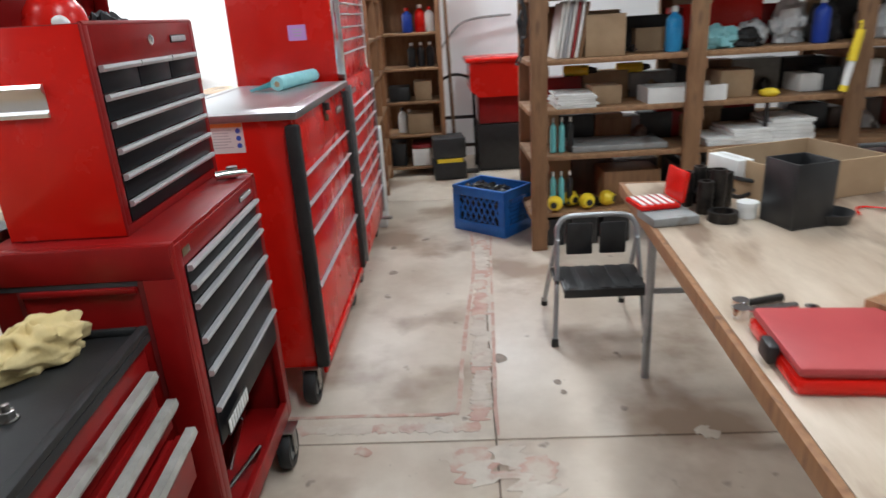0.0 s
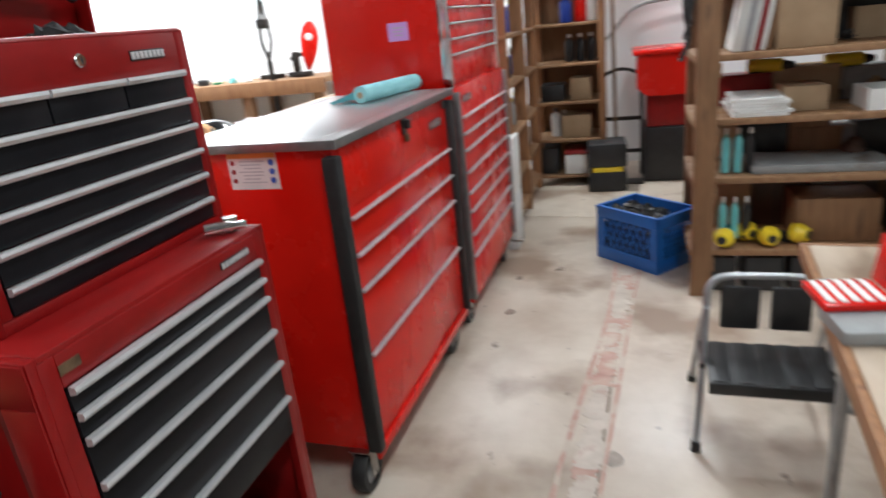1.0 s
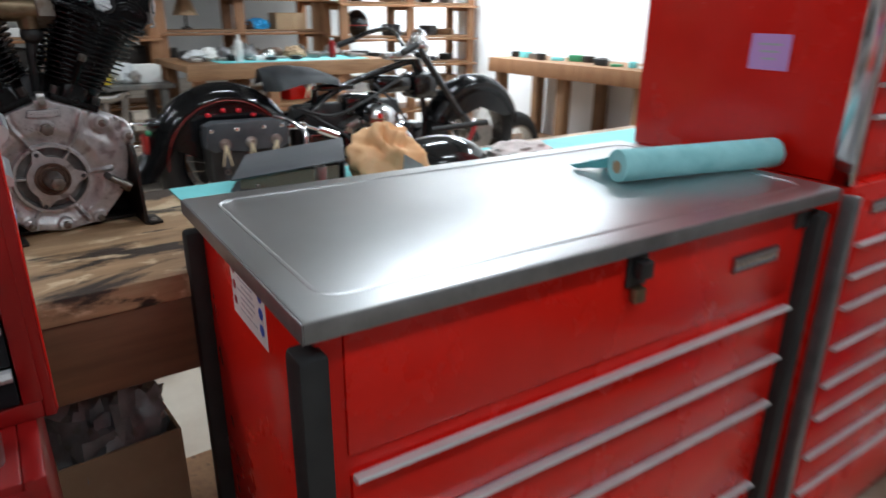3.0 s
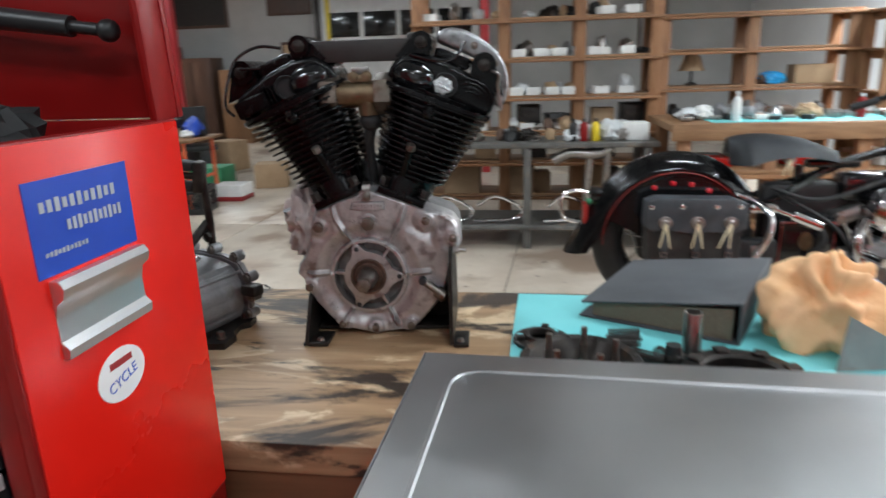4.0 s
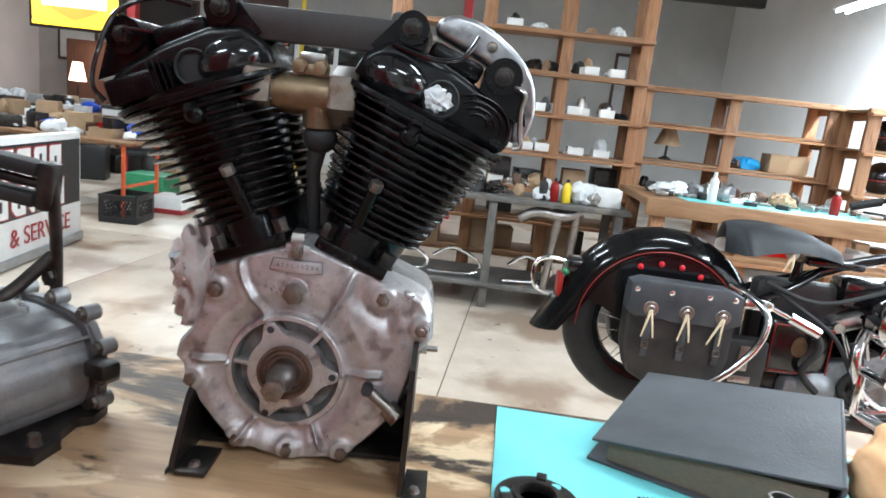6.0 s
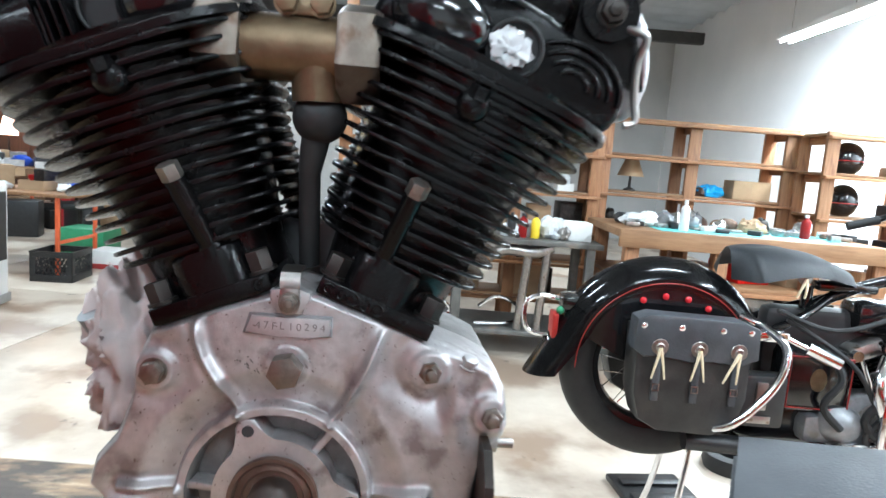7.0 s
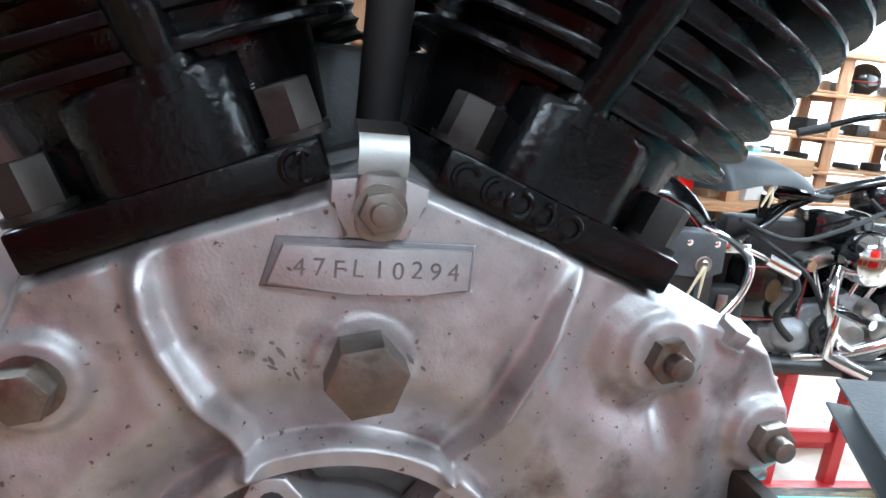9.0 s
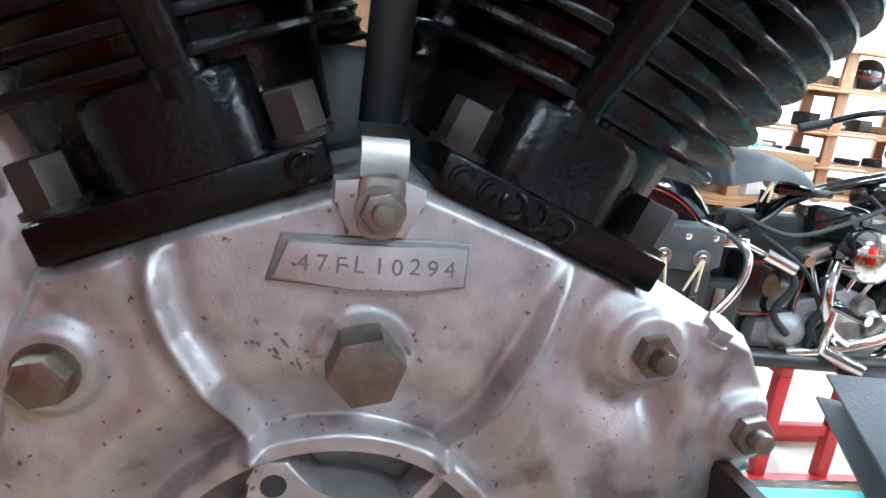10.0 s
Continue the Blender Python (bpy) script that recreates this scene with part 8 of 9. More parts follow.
for y, z, r in ((0.02, 0.58, 0.06), (0.12, 0.56, 0.075), (0.22, 0.60, 0.05), (0.16, 0.67, 0.035)):
    alathe(bm, [(0.0001, 0.03), (r * 0.7, 0.025), (r, 0.0)], Matrix.Translation((0.10, y, z)) @ pose(0, 0, 0, 0, 90, 0), 22)
part("timing_cover", bm, STEEL, cc)
bm = bmesh.new()
asphere(bm, (0.10, -0.10, 0.57), 0.07, 18, None, (0.9, 1.2, 0.9))
box2(bm, (0.02, -0.22, 0.50), (0.13, 0.0, 0.60), 0.03)
part("gearbox", bm, ALU_GREY, bike)
for k, (y, z, r) in enumerate(((-0.17, 0.70, 0.02), (-0.03, 0.66, 0.024), (-0.02, 0.60, 0.018), (0.30, 0.56, 0.02))):
    bm = bmesh.new()
    atube(bm, [(0.14, y, z + 0.10), (0.16, y + 0.03, z + 0.03), (0.15, y - 0.01, z - 0.06), (0.16, y + 0.05, z - 0.13)], r * 0.6, 8)
    part("cable", bm, BLACK_RUBBER, bike)
bm = bmesh.new()
acyl(bm, (0.16, 0.0, 0.68), (0.30, 0.02, 0.68), 0.016, seg=12)
acyl(bm, (0.15, 0.02, 0.52), (0.26, 0.10, 0.50), 0.022, seg=12)
box2(bm, (0.16, -0.01, 0.52), (0.185, 0.02, 0.70), 0.008)
part("kick_lever", bm, CHROME, bike)
# primary case, inner filler block, floorboard and pipes low on the machine
bm = bmesh.new()
aprism(bm, [(-0.42, 0.50), (-0.40, 0.60), (-0.30, 0.655), (-0.10, 0.63), (0.20, 0.66), (0.32, 0.60), (0.33, 0.50), (0.22, 0.45), (-0.32, 0.45)], -0.06, 0.075, FACE_X, 0.02)
part("primary_case", bm, BLACK_GLOSS, bike, "gloss black primary case")
# plain dark block added to fill the open middle of the machine
boxpart("inner_filler", (-0.05, -0.34, 0.60), (0.03, 0.30, 0.93), BLACK_PLASTIC, bike, 0.03)
bm = bmesh.new()
box2(bm, (0.14, 0.08, 0.455), (0.27, 0.42, 0.475), 0.008)
part("floorboard", bm, BLACK_RUBBER, bike)
for pts_, r_ in (([(0.13, 0.20, 0.80), (0.17, 0.27, 0.72), (0.17, 0.24, 0.60), (0.15, 0.10, 0.53), (0.14, -0.10, 0.50)], 0.022), ([(0.12, 0.02, 0.80), (0.16, -0.02, 0.72), (0.16, 0.02, 0.60), (0.15, 0.10, 0.54)], 0.020)):
    bm = bmesh.new()
    atube(bm, pts_, r_, 12)
    part("header_pipe", bm, CHROME, bike, "curved chrome exhaust header")
for pts_ in ([(0.10, -0.34, 0.93), (0.12, -0.16, 0.88), (0.12, 0.05, 0.95), (0.08, 0.30, 1.06)], [(0.09, -0.30, 0.90), (0.13, -0.10, 0.78), (0.15, -0.02, 0.66)], [(0.08, 0.10, 1.02), (0.13, 0.20, 0.92), (0.12, 0.30, 0.78)]):
    bm = bmesh.new()
    atube(bm, pts_, 0.008, 8)
    part("wiring_loom", bm, BLACK_RUBBER, bike)
# lift under the bike
lift = thing("motorcycle_lift", at(-3.0, 3.62, 0), "red steel motorcycle lift with black arms", "lift")
for y in (-0.22, 0.02):
    bm = bmesh.new()
    box2(bm, (0.12, y, 0.04), (0.16, y + 0.045, 0.42), 0.004)
    box2(bm, (-0.16, y, 0.04), (-0.12, y + 0.045, 0.42), 0.004)
    box2(bm, (-0.16, y, 0.42), (0.16, y + 0.045, 0.455), 0.004)
    part("upright", bm, RED_POST, lift)
bm = bmesh.new()
box2(bm, (0.118, -0.30, 0.20), (0.15, 0.16, 0.24), 0.003)
box2(bm, (-0.20, -0.30, 0.0), (-0.14, 0.30, 0.05), 0.003)
box2(bm, (0.14, -0.30, 0.0), (0.20, 0.30, 0.05), 0.003)
part("base_rail", bm, RED_POST, lift)
for x in (-0.17, 0.17):
    boxpart("black_arm", (x - 0.02, -0.55, 0.01), (x + 0.02, -0.30, 0.04), BLACK_STEEL, lift, 0.003)
bm = bmesh.new()
acyl(bm, (0.22, 0.15, 0.05), (0.24, 0.55, 0.78), 0.012, seg=10)
part("lever", bm, RED_POST, lift)
bm = bmesh.new()
acyl(bm, (0.16, 0.30, 0.76), (0.26, 0.62, 0.79), 0.016, seg=12)
part("lever_grip", bm, BLACK_RUBBER, lift)
# chrome prop and a black tray under the rear wheel
bm = bmesh.new()
for s in (-1, 1):
    atube(bm, [(0.10 * s, -0.56, 0.46), (0.12 * s, -0.60, 0.2), (0.14 * s, -0.66, 0.012)], 0.011, 8)
atube(bm, [(-0.14, -0.66, 0.012), (0.14, -0.66, 0.012)], 0.011, 8, 0)
part("rear_stand", bm, CHROME, bike, "chrome rear stand")
root = thing("drip_tray", at(-3.35, 3.05, 0, 8), "black moulded plastic drip tray on the floor", "tray")
boxpart("tray_base", (-0.22, -0.16, 0), (0.22, 0.16, 0.03), BLACK_PLASTIC, root, 0.01)
for k in range(3):
    boxpart("tray_rib", (-0.16 + 0.13 * k, -0.13, 0.03), (-0.10 + 0.13 * k, 0.13, 0.042), BLACK_PLASTIC, root, 0.004)
bm = bmesh.new()
alathe(bm, [(0.06, 0.0), (0.12, 0.0), (0.13, 0.03), (0.12, 0.07), (0.06, 0.07), (0.06, 0.0)], None, 32)
ob = part("kart_tyre", bm, BLACK_RUBBER, None)
ob.matrix_basis = at(-3.75, 3.5, 0)
tagged(ob, "small black rubber tyre lying on the floor", "tyre")
# spare wheel standing behind
sw = thing("spare_motorcycle_wheel", at(-3.75, 5.35, 0.32, 12), "spare motorcycle wheel standing on the floor", "wheel")
bm = bmesh.new()
alathe(bm, [(0.265 + 0.055 * math.cos(2 * math.pi * i / 12), 0.05 * math.sin(2 * math.pi * i / 12)) for i in range(12)], pose(0, 0, 0, 0, 90, 0), 44, closed=True)
part("tyre", bm, BLACK_RUBBER, sw)
bm = bmesh.new()
alathe(bm, [(0.205, -0.04), (0.22, -0.045), (0.21, 0), (0.22, 0.045), (0.205, 0.04), (0.195, 0)], pose(0, 0, 0, 0, 90, 0), 40, closed=True)
part("rim", bm, STEEL, sw)
bm = bmesh.new()
acyl(bm, (-0.06, 0, 0), (0.06, 0, 0), 0.06, seg=20)
for k in range(20):
    a = 2 * math.pi * k / 20
    acyl(bm, (0.03 * (-1) ** k, 0.05 * math.cos(a), 0.05 * math.sin(a)), (0, 0.20 * math.cos(a + 0.15), 0.20 * math.sin(a + 0.15)), 0.003, seg=5)
part("spoked_hub", bm, STEEL, sw)

# ---- bench by the north wall ----
nb = thing("work_bench", at(-3.45, 6.18, 0), "wooden work bench with tools against the white wall", "bench")
boxpart("top", (-1.25, -0.32, 0.935), (1.25, 0.28, 0.985), WOOD_SHELF, nb, 0.004)
boxpart("apron", (-1.25, -0.335, 0.86), (1.25, -0.30, 0.984), WOOD_FRAME, nb, 0.004)
for x in (-1.15, -0.35, 0.45, 1.15):
    for y in (-0.25, 0.22):
        lumber("leg", (x, y, 0), (x, y, 0.935), 0.09, 0.09, WOOD_OLD, nb)
boxpart("low_shelf", (-1.2, -0.25, 0.22), (1.2, 0.25, 0.25), WOOD_OLD, nb, 0.003)
r4 = random.Random(9)
for k in range(16):
    put("small_part", -4.6 + 0.14 * k, 6.0 + 0.2 * r4.random(), 0.985, (0.05 + 0.07 * r4.random(), 0.05 + 0.05 * r4.random(), 0.015 + 0.04 * r4.random()), r4.choice([BLACK_STEEL, STEEL, BLACK_PLASTIC, GREEN, PAPER, TEAL]), "small machine part on the wall bench", "part", "bench clutter", 0.004, 90 * r4.random())
vs_ = thing("bench_stand", at(-2.72, 5.92, 0), "black steel repair stand by the wall bench", "stand")
bm = bmesh.new()
acyl(bm, (0, 0, 0), (0, 0, 1.15), 0.028, seg=14)
atube(bm, [(0, 0, 1.15), (-0.04, 0, 1.3), (-0.03, 0, 1.45), (0.0, 0, 1.66)], 0.018, 8)
atube(bm, [(0, 0, 1.15), (0.05, 0, 1.32), (0.03, 0, 1.48), (0.02, 0, 1.64)], 0.016, 8)
box2(bm, (-0.05, -0.04, 1.42), (0.05, 0.04, 1.50), 0.01)
for a in range(3):
    t = a * 2.1
    acyl(bm, (0, 0, 0.25), (0.3 * math.cos(t), 0.3 * math.sin(t), 0.01), 0.014, seg=8)
part("stand_frame", bm, BLACK_STEEL, vs_)
rg = thing("fuel_tank", at(-2.45, 6.1, 0.985, 10), "red painted motorcycle fuel tank half held upright in a black clamp", "fuel tank")
bm = bmesh.new()
alathe(bm, [(0.0001, 0.44), (0.030, 0.43), (0.062, 0.38), (0.078, 0.30), (0.070, 0.20), (0.045, 0.10), (0.018, 0.03), (0.0001, 0.02)], pose(0.0, 0, 0.03, 0, 10, 0) @ Matrix.Diagonal((1.1, 0.6, 1, 1)), 28)
part("tank_shell", bm, RED, rg)
bm = bmesh.new()
alathe(bm, [(0.0001, 0.012), (0.026, 0.010), (0.034, 0.0)], pose(0.062, -0.045, 0.33, 90, 0, 20), 18)
part("knee_patch", bm, PAPER, rg, "pale patch")
bm = bmesh.new()
box2(bm, (-0.12, -0.05, 0.0), (0.03, 0.05, 0.045), 0.008)
box2(bm, (-0.13, -0.035, 0.045), (-0.07, 0.035, 0.22), 0.012)
acyl(bm, (-0.15, 0, 0.16), (-0.02, 0, 0.20), 0.018, seg=14)
part("clamp", bm, BLACK_STEEL, rg)

# ---- wooden shelving along the far side ----
def shelving(name, m, length, posts, levels, depth, top, label, material=None):
    root = thing(name, m, label, "shelf", "wooden shelving")
    for y in posts:
        lumber("post", (0, y, 0), (0, y, top), 0.038, 0.095, WOOD_FRAME, root)
        lumber("post", (-depth, y, 0), (-depth, y, top), 0.038, 0.095, WOOD_FRAME, root)
    for z in levels:
        lumber("front_rail", (0.03, posts[0] - 0.05, z - 0.035), (0.03, posts[-1] + 0.05, z - 0.035), 0.07, 0.022, WOOD_FRAME, root)
        boxpart("shelf_board", (-depth, posts[0] - 0.04, z - 0.02), (0.015, posts[-1] + 0.04, z), WOOD_SHELF, root, 0.003)
        for y in posts:
            lumber("end_rail", (-depth, y + 0.035, z - 0.05), (0, y + 0.035, z - 0.05), 0.022, 0.06, WOOD_FRAME, root)
    return root


shelving("storage_shelf", at(-5.70, 4.88, 0), 1.5, (0.0, 0.75, 1.52), (0.42, 0.64, 0.88, 1.14, 1.46, 1.75), 0.38, 1.76, "open shelving of orange-brown lumber with helmets")
shelving("storage_shelf", at(-6.10, 3.32, 0), 1.5, (0.0, 0.70, 1.47), (0.95, 1.20, 1.50, 1.78), 0.36, 1.78, "low open shelving of orange-brown lumber above the bench")
shelving("storage_shelf", at(-6.05, 1.25, 0), 2.0, (0.0, 0.74, 1.38, 2.0), (0.30, 0.60, 0.86, 1.16, 1.48, 1.80, 2.12), 0.42, 2.5, "tall open shelving of orange-brown lumber with parts boxes")
# bench in front
lb = thing("work_bench", at(-5.0, 4.08, 0), "heavy wooden bench with parts spread on a green mat", "bench")
boxpart("top", (-0.95, -0.88, 0.93), (0.0, 0.90, 0.98), WOOD_SHELF, lb, 0.004)
boxpart("apron", (0.001, -0.88, 0.87), (0.035, 0.90, 0.985), WOOD_SHELF, lb, 0.004)
for y in (-0.78, -0.20, 0.40, 0.84):
    lumber("leg", (-0.05, y, 0), (-0.05, y, 0.93), 0.09, 0.09, WOOD_FRAME, lb)
    lumber("leg", (-0.85, y, 0), (-0.85, y, 0.93), 0.09, 0.09, WOOD_FRAME, lb)
for z in (0.30, 0.66):
    boxpart("low_shelf", (-0.9, -0.85, z - 0.03), (0.0, 0.88, z), WOOD_SHELF, lb, 0.003)
    lumber("low_rail", (0.02, -0.85, z - 0.04), (0.02, 0.88, z - 0.04), 0.08, 0.03, WOOD_FRAME, lb)
put("green_mat", -5.35, 4.15, 0.98, (0.5, 1.3, 0.004), TEAL, "green mat spread on the far bench", "mat", bev=0.001)
r5 = random.Random(21)
for k in range(22):
    put("small_part", -5.2 - 0.35 * r5.random(), 3.35 + 0.075 * k, 0.985, (0.05 + 0.06 * r5.random(), 0.04 + 0.05 * r5.random(), 0.015 + 0.03 * r5.random()), r5.choice([BLACK_STEEL, STEEL, BLACK_PLASTIC, STEEL, PAPER]), "small machine part on the far bench", "part", "bench clutter", 0.004, 90 * r5.random())
bottle(-5.2, 3.68, 0.98, 0.030, 0.21, WHITE_PLASTIC, WHITE_PLASTIC, "white spray bottle on the far bench")
bottle(-5.3, 4.55, 0.98, 0.032, 0.17, RED_OLD, WHITE_PLASTIC, "red spray can on the far bench")
for k, (y, s, mt, lb_) in enumerate(((3.42, (0.22, 0.30, 0.12), CLEAR_BAG, "clear plastic bag of parts"), (3.50, (0.2, 0.2, 0.14), PAPER, "white carton"), (4.00, (0.16, 0.17, 0.11), CHROME, "chrome headlamp shell"), (4.25, (0.22, 0.26, 0.13), CARD, "crumpled brown paper"))):
    bm = bmesh.new()
    rough_cloth(bm, (0, 0, 0), [0.72 * q for q in s], 70 + k, 14, 0.35 if k != 2 else 0.03, 2.2)
    ob = part("parts_bag", bm, mt, None)
    ob.matrix_basis = at(-5.42, y, 0.986)
    tagged(ob, lb_ + " on the far bench", "bundle")
bm = bmesh.new()
rough_cloth(bm, (0, 0, 0), (0.16, 0.22, 0.10), 81, 14, 0.35, 2.2)
ob = part("blue_bag", bm, BLUE_BAG, None)
ob.matrix_basis = at(-6.2, 4.22, 1.2008)
tagged(ob, "bright blue plastic bag on the low shelving", "bag")
for y in (4.45, 4.60):
    put("cardboard_box", -6.2, y, 1.20, (0.2, 0.15, 0.15), CARD, "brown cardboard box on the low shelving", "box", "cardboard boxes")
for k, (y, mt) in enumerate(((3.55, RED), (3.85, PAPER), (4.15, RED), (4.45, CARD), (4.7, PAPER))):
    put("parts_carton", -5.35, y, 0.66, (0.35, 0.24, 0.06 + 0.03 * (k % 3)), mt, "flat parts carton under the far bench", "box", "flat cartons", rz=6 * k)
# grey milk crates under the bench
for k, (y, mt) in enumerate(((4.12, GREY_STEEL), (4.52, BLACK_PLASTIC))):
    milk_crate(at(-5.25, y, 0.3008), (0.32, 0.34, 0.27), mt, "plastic milk crate of parts under the far bench")
# helmets
for k, (y, z, rz) in enumerate(((5.12, 1.46, 30), (5.13, 1.14, 60), (5.95, 1.46, 10))):
    h = thing("helmet", at(-5.9, y, z + 0.0008, rz), "glossy black motorcycle helmet with red stripe on the shelving", "helmet", "helmets")
    bm = bmesh.new()
    vs = asphere(bm, (0, 0, 0.115), 0.13, 24, None, (0.9, 1.1, 1.0))
    for v in vs:
        v.co.z = max(v.co.z, 0.0)
    part("shell", bm, BLACK_GLOSS, h)
    bm = bmesh.new()
    atube(bm, [(0.118 * math.cos(a), 0.144 * math.sin(a), 0.10) for a in [i * math.pi / 6 for i in range(12)]], 0.004, 6, 3, True)
    part("stripe", bm, RED_LINE, h)
r6 = random.Random(33)
for z in (0.64, 0.88, 1.14, 1.46):
    for k in range(6):
        y = 5.05 + 0.23 * k
        if z == 1.46 and k in (0, 1, 4) or z == 1.14 and k in (0, 1):
            continue
        s = (0.12 + 0.1 * r6.random(), 0.08 + 0.1 * r6.random(), 0.03 + 0.10 * r6.random())
        put("spare_part", -5.88, y, z, s, r6.choice([BLACK_PLASTIC, BLACK_STEEL, CARD, STEEL, BLACK_RUBBER, WOOD_OLD]), "spare motorcycle part on the open shelving", "part", "shelf stores", 0.012, 40 * r6.random())
bm = bmesh.new()
for k in range(3):
    atube(bm, [(0, -0.1 + 0.1 * k, 0.0), (0.03, -0.12 + 0.1 * k, 0.12), (-0.02, 0.0 + 0.1 * k, 0.16), (0.02, 0.12 + 0.1 * k, 0.05), (0, 0.1 + 0.1 * k, 0)], 0.004, 6)
ob = part("wire_rack", bm, STEEL, None)
ob.matrix_basis = at(-5.9, 5.12, 1.755)
tagged(ob, "bent bright wire rack on top of the shelving", "wire rack")
# stores on the tall shelving
r7 = random.Random(44)
for z in (1.16, 1.48, 1.80, 2.12, 0.86):
    for k in range(9):
        y = 1.35 + 0.21 * k
        if min(abs(y - q) for q in (1.25, 1.99, 2.63, 3.25)) < 0.05:
            continue
        if z == 2.12 and k < 4:
            continue
        c = r7.random()
        if c < 0.45:
            open_carton("parts_box", -6.2, y, z, (0.22, 0.13, 0.06), 0, "small open white carton of parts on the tall shelving", None, PAPER)
            c = 0.7
        s = (0.14, 0.08 + 0.06 * r7.random(), 0.05 + 0.10 * r7.random())
        bm = bmesh.new()
        rough_cloth(bm, (0, 0, 0), s, 200 + k + z, 9, 0.4, 2.2)
        ob = part("parts_bag", bm, r7.choice([CLEAR_BAG, BLACK_STEEL, STEEL, CLEAR_BAG, CARD]), None)
        ob.matrix_basis = at(-6.22, y, z + 0.007, 0)
        tagged(ob, "bagged machine part on the tall shelving", "part", "shelf stores")
# rows of small white cartons along the front of two shelves
for z, ys in ((1.16, (1.42, 1.56, 1.72, 2.10, 2.24, 2.40, 2.54)), (1.48, (2.12, 2.30, 2.46, 2.76, 3.02)), (1.80, (2.85, 3.05))):
    for k, y in enumerate(ys):
        put("small_carton", -6.09, y, z, (0.12, 0.115, 0.065), PAPER, "small white parts carton on the shelf edge", "box", "small cartons", 0.003, 4 * (k % 3) - 4)
# dark goods behind them
for z, ys in ((0.86, (1.5, 1.75, 2.2, 2.45, 2.85, 3.1)), (0.60, (1.45, 1.8, 2.25, 2.85)), (0.30, (1.6, 2.3, 2.9))):
    for k, y in enumerate(ys):
        put("dark_carton", -6.28, y, z, (0.2, 0.19, 0.13 + 0.04 * (k % 3)), (BLACK_PLASTIC, CARD, BLACK_STEEL)[k % 3], "dark carton of parts at the back of the tall shelving", "box", "dark cartons", 0.005, 5 * (k % 4))
# loose parts and bags crowding the shelves
r11 = random.Random(52)
for z, y0_, y1_, x_, n_ in ((1.16, 1.35, 3.15, -6.22, 12), (1.48, 1.35, 3.15, -6.22, 11), (0.86, 1.35, 3.15, -6.15, 12), (1.80, 1.9, 3.15, -6.22, 6), (0.836, 1.25, 3.05, -5.45, 20), (0.95, 3.4, 4.6, -6.22, 9), (1.20, 3.9, 4.2, -6.25, 3), (0.985, 3.3, 4.8, -5.5, 16)):
    for k in range(n_):
        bm = bmesh.new()
        rough_cloth(bm, (0, 0, 0), (0.06 + 0.10 * r11.random(), 0.05 + 0.09 * r11.random(), 0.03 + 0.09 * r11.random()), 700 + k + 31 * z, 9, 0.4, 2.2)
        ob = part("spare_part", bm, r11.choice([BLACK_STEEL, STEEL, CLEAR_BAG, RUST, BLACK_PLASTIC, BLACK_RUBBER, CARD, ALU_GREY]), None)
        ob.matrix_basis = at(x_ + 0.10 * r11.uniform(-1, 1), y0_ + (y1_ - y0_) * r11.random(), z + 0.001, 90 * r11.random())
        tagged(ob, "small loose machine part lying on the shelving", "part", "shelf clutter")
# grey steel table in front of the tall shelving
gt = thing("steel_table", at(-5.25, 2.2, 0), "old grey steel table with tools and pipes below", "table")
boxpart("top", (-0.6, -1.05, 0.80), (0.0, 0.98, 0.835), TABLE_STEEL, gt, 0.004)
boxpart("low_shelf", (-0.6, -1.05, 0.16), (0.0, 0.98, 0.19), TABLE_STEEL, gt, 0.004)
for y in (-0.98, 0.0, 0.90):
    for x in (-0.55, -0.05):
        boxpart("leg", (x - 0.03, y - 0.03, 0), (x + 0.03, y + 0.03, 0.80), TABLE_STEEL, gt, 0.004)
for k, y in enumerate((1.55, 1.95, 2.5)):
    bm = bmesh.new()
    atube(bm, [(0, -0.18, 0.03), (0, 0.15, 0.03), (0, 0.2, 0.12), (0, 0.0, 0.22), (0, -0.15, 0.15)], 0.014, 8)
    ob = part("exhaust_pipe", bm, CHROME, None)
    ob.matrix_basis = at(-5.35, y, 0.19, 10 * k)
    tagged(ob, "bent chrome pipe on the low table shelf", "pipe", "loose pipes")
bm = bmesh.new()
atube(bm, [(0, -0.22, 0.50), (0, -0.1, 0.56), (0, 0.1, 0.55), (0, 0.22, 0.60)], 0.04, 10)
acyl(bm, (0, 0.16, 0.0), (0, 0.19, 0.58), 0.03, seg=12)
acyl(bm, (0, 0.02, 0.0), (0.0, 0.06, 0.55), 0.03, seg=12)
ob = part("fork_assembly", bm, STEEL, None)
ob.matrix_basis = at(-5.32, 2.62, 0.1908)
tagged(ob, "grey front fork assembly standing under the table", "fork")
for k, (y, s, mt) in enumerate(((1.45, (0.3, 0.22, 0.10), CLEAR_BAG), (1.75, (0.2, 0.2, 0.08), STEEL), (2.85, (0.25, 0.25, 0.16), CLEAR_BAG), (2.2, (0.2, 0.18, 0.09), BLACK_STEEL))):
    bm = bmesh.new()
    rough_cloth(bm, (0, 0, 0), s, 300 + k, 12, 0.4, 2.2)
    ob = part("parts_bag", bm, mt, None)
    ob.matrix_basis = at(-5.5, y, 0.8358)
    tagged(ob, "loose parts and bag on the steel table", "bundle", "table clutter")
for k, (y, mt) in enumerate(((2.55, BLACK_PLASTIC), (2.63, RED_OLD), (2.72, YELLOW))):
    bottle(-5.4, y, 0.835, 0.032, 0.17, mt, BLACK_PLASTIC, "spray can on the steel table")
put("white_carton", -5.5, 3.02, 0.835, (0.2, 0.2, 0.13), PAPER, "white carton on the steel table", "box")
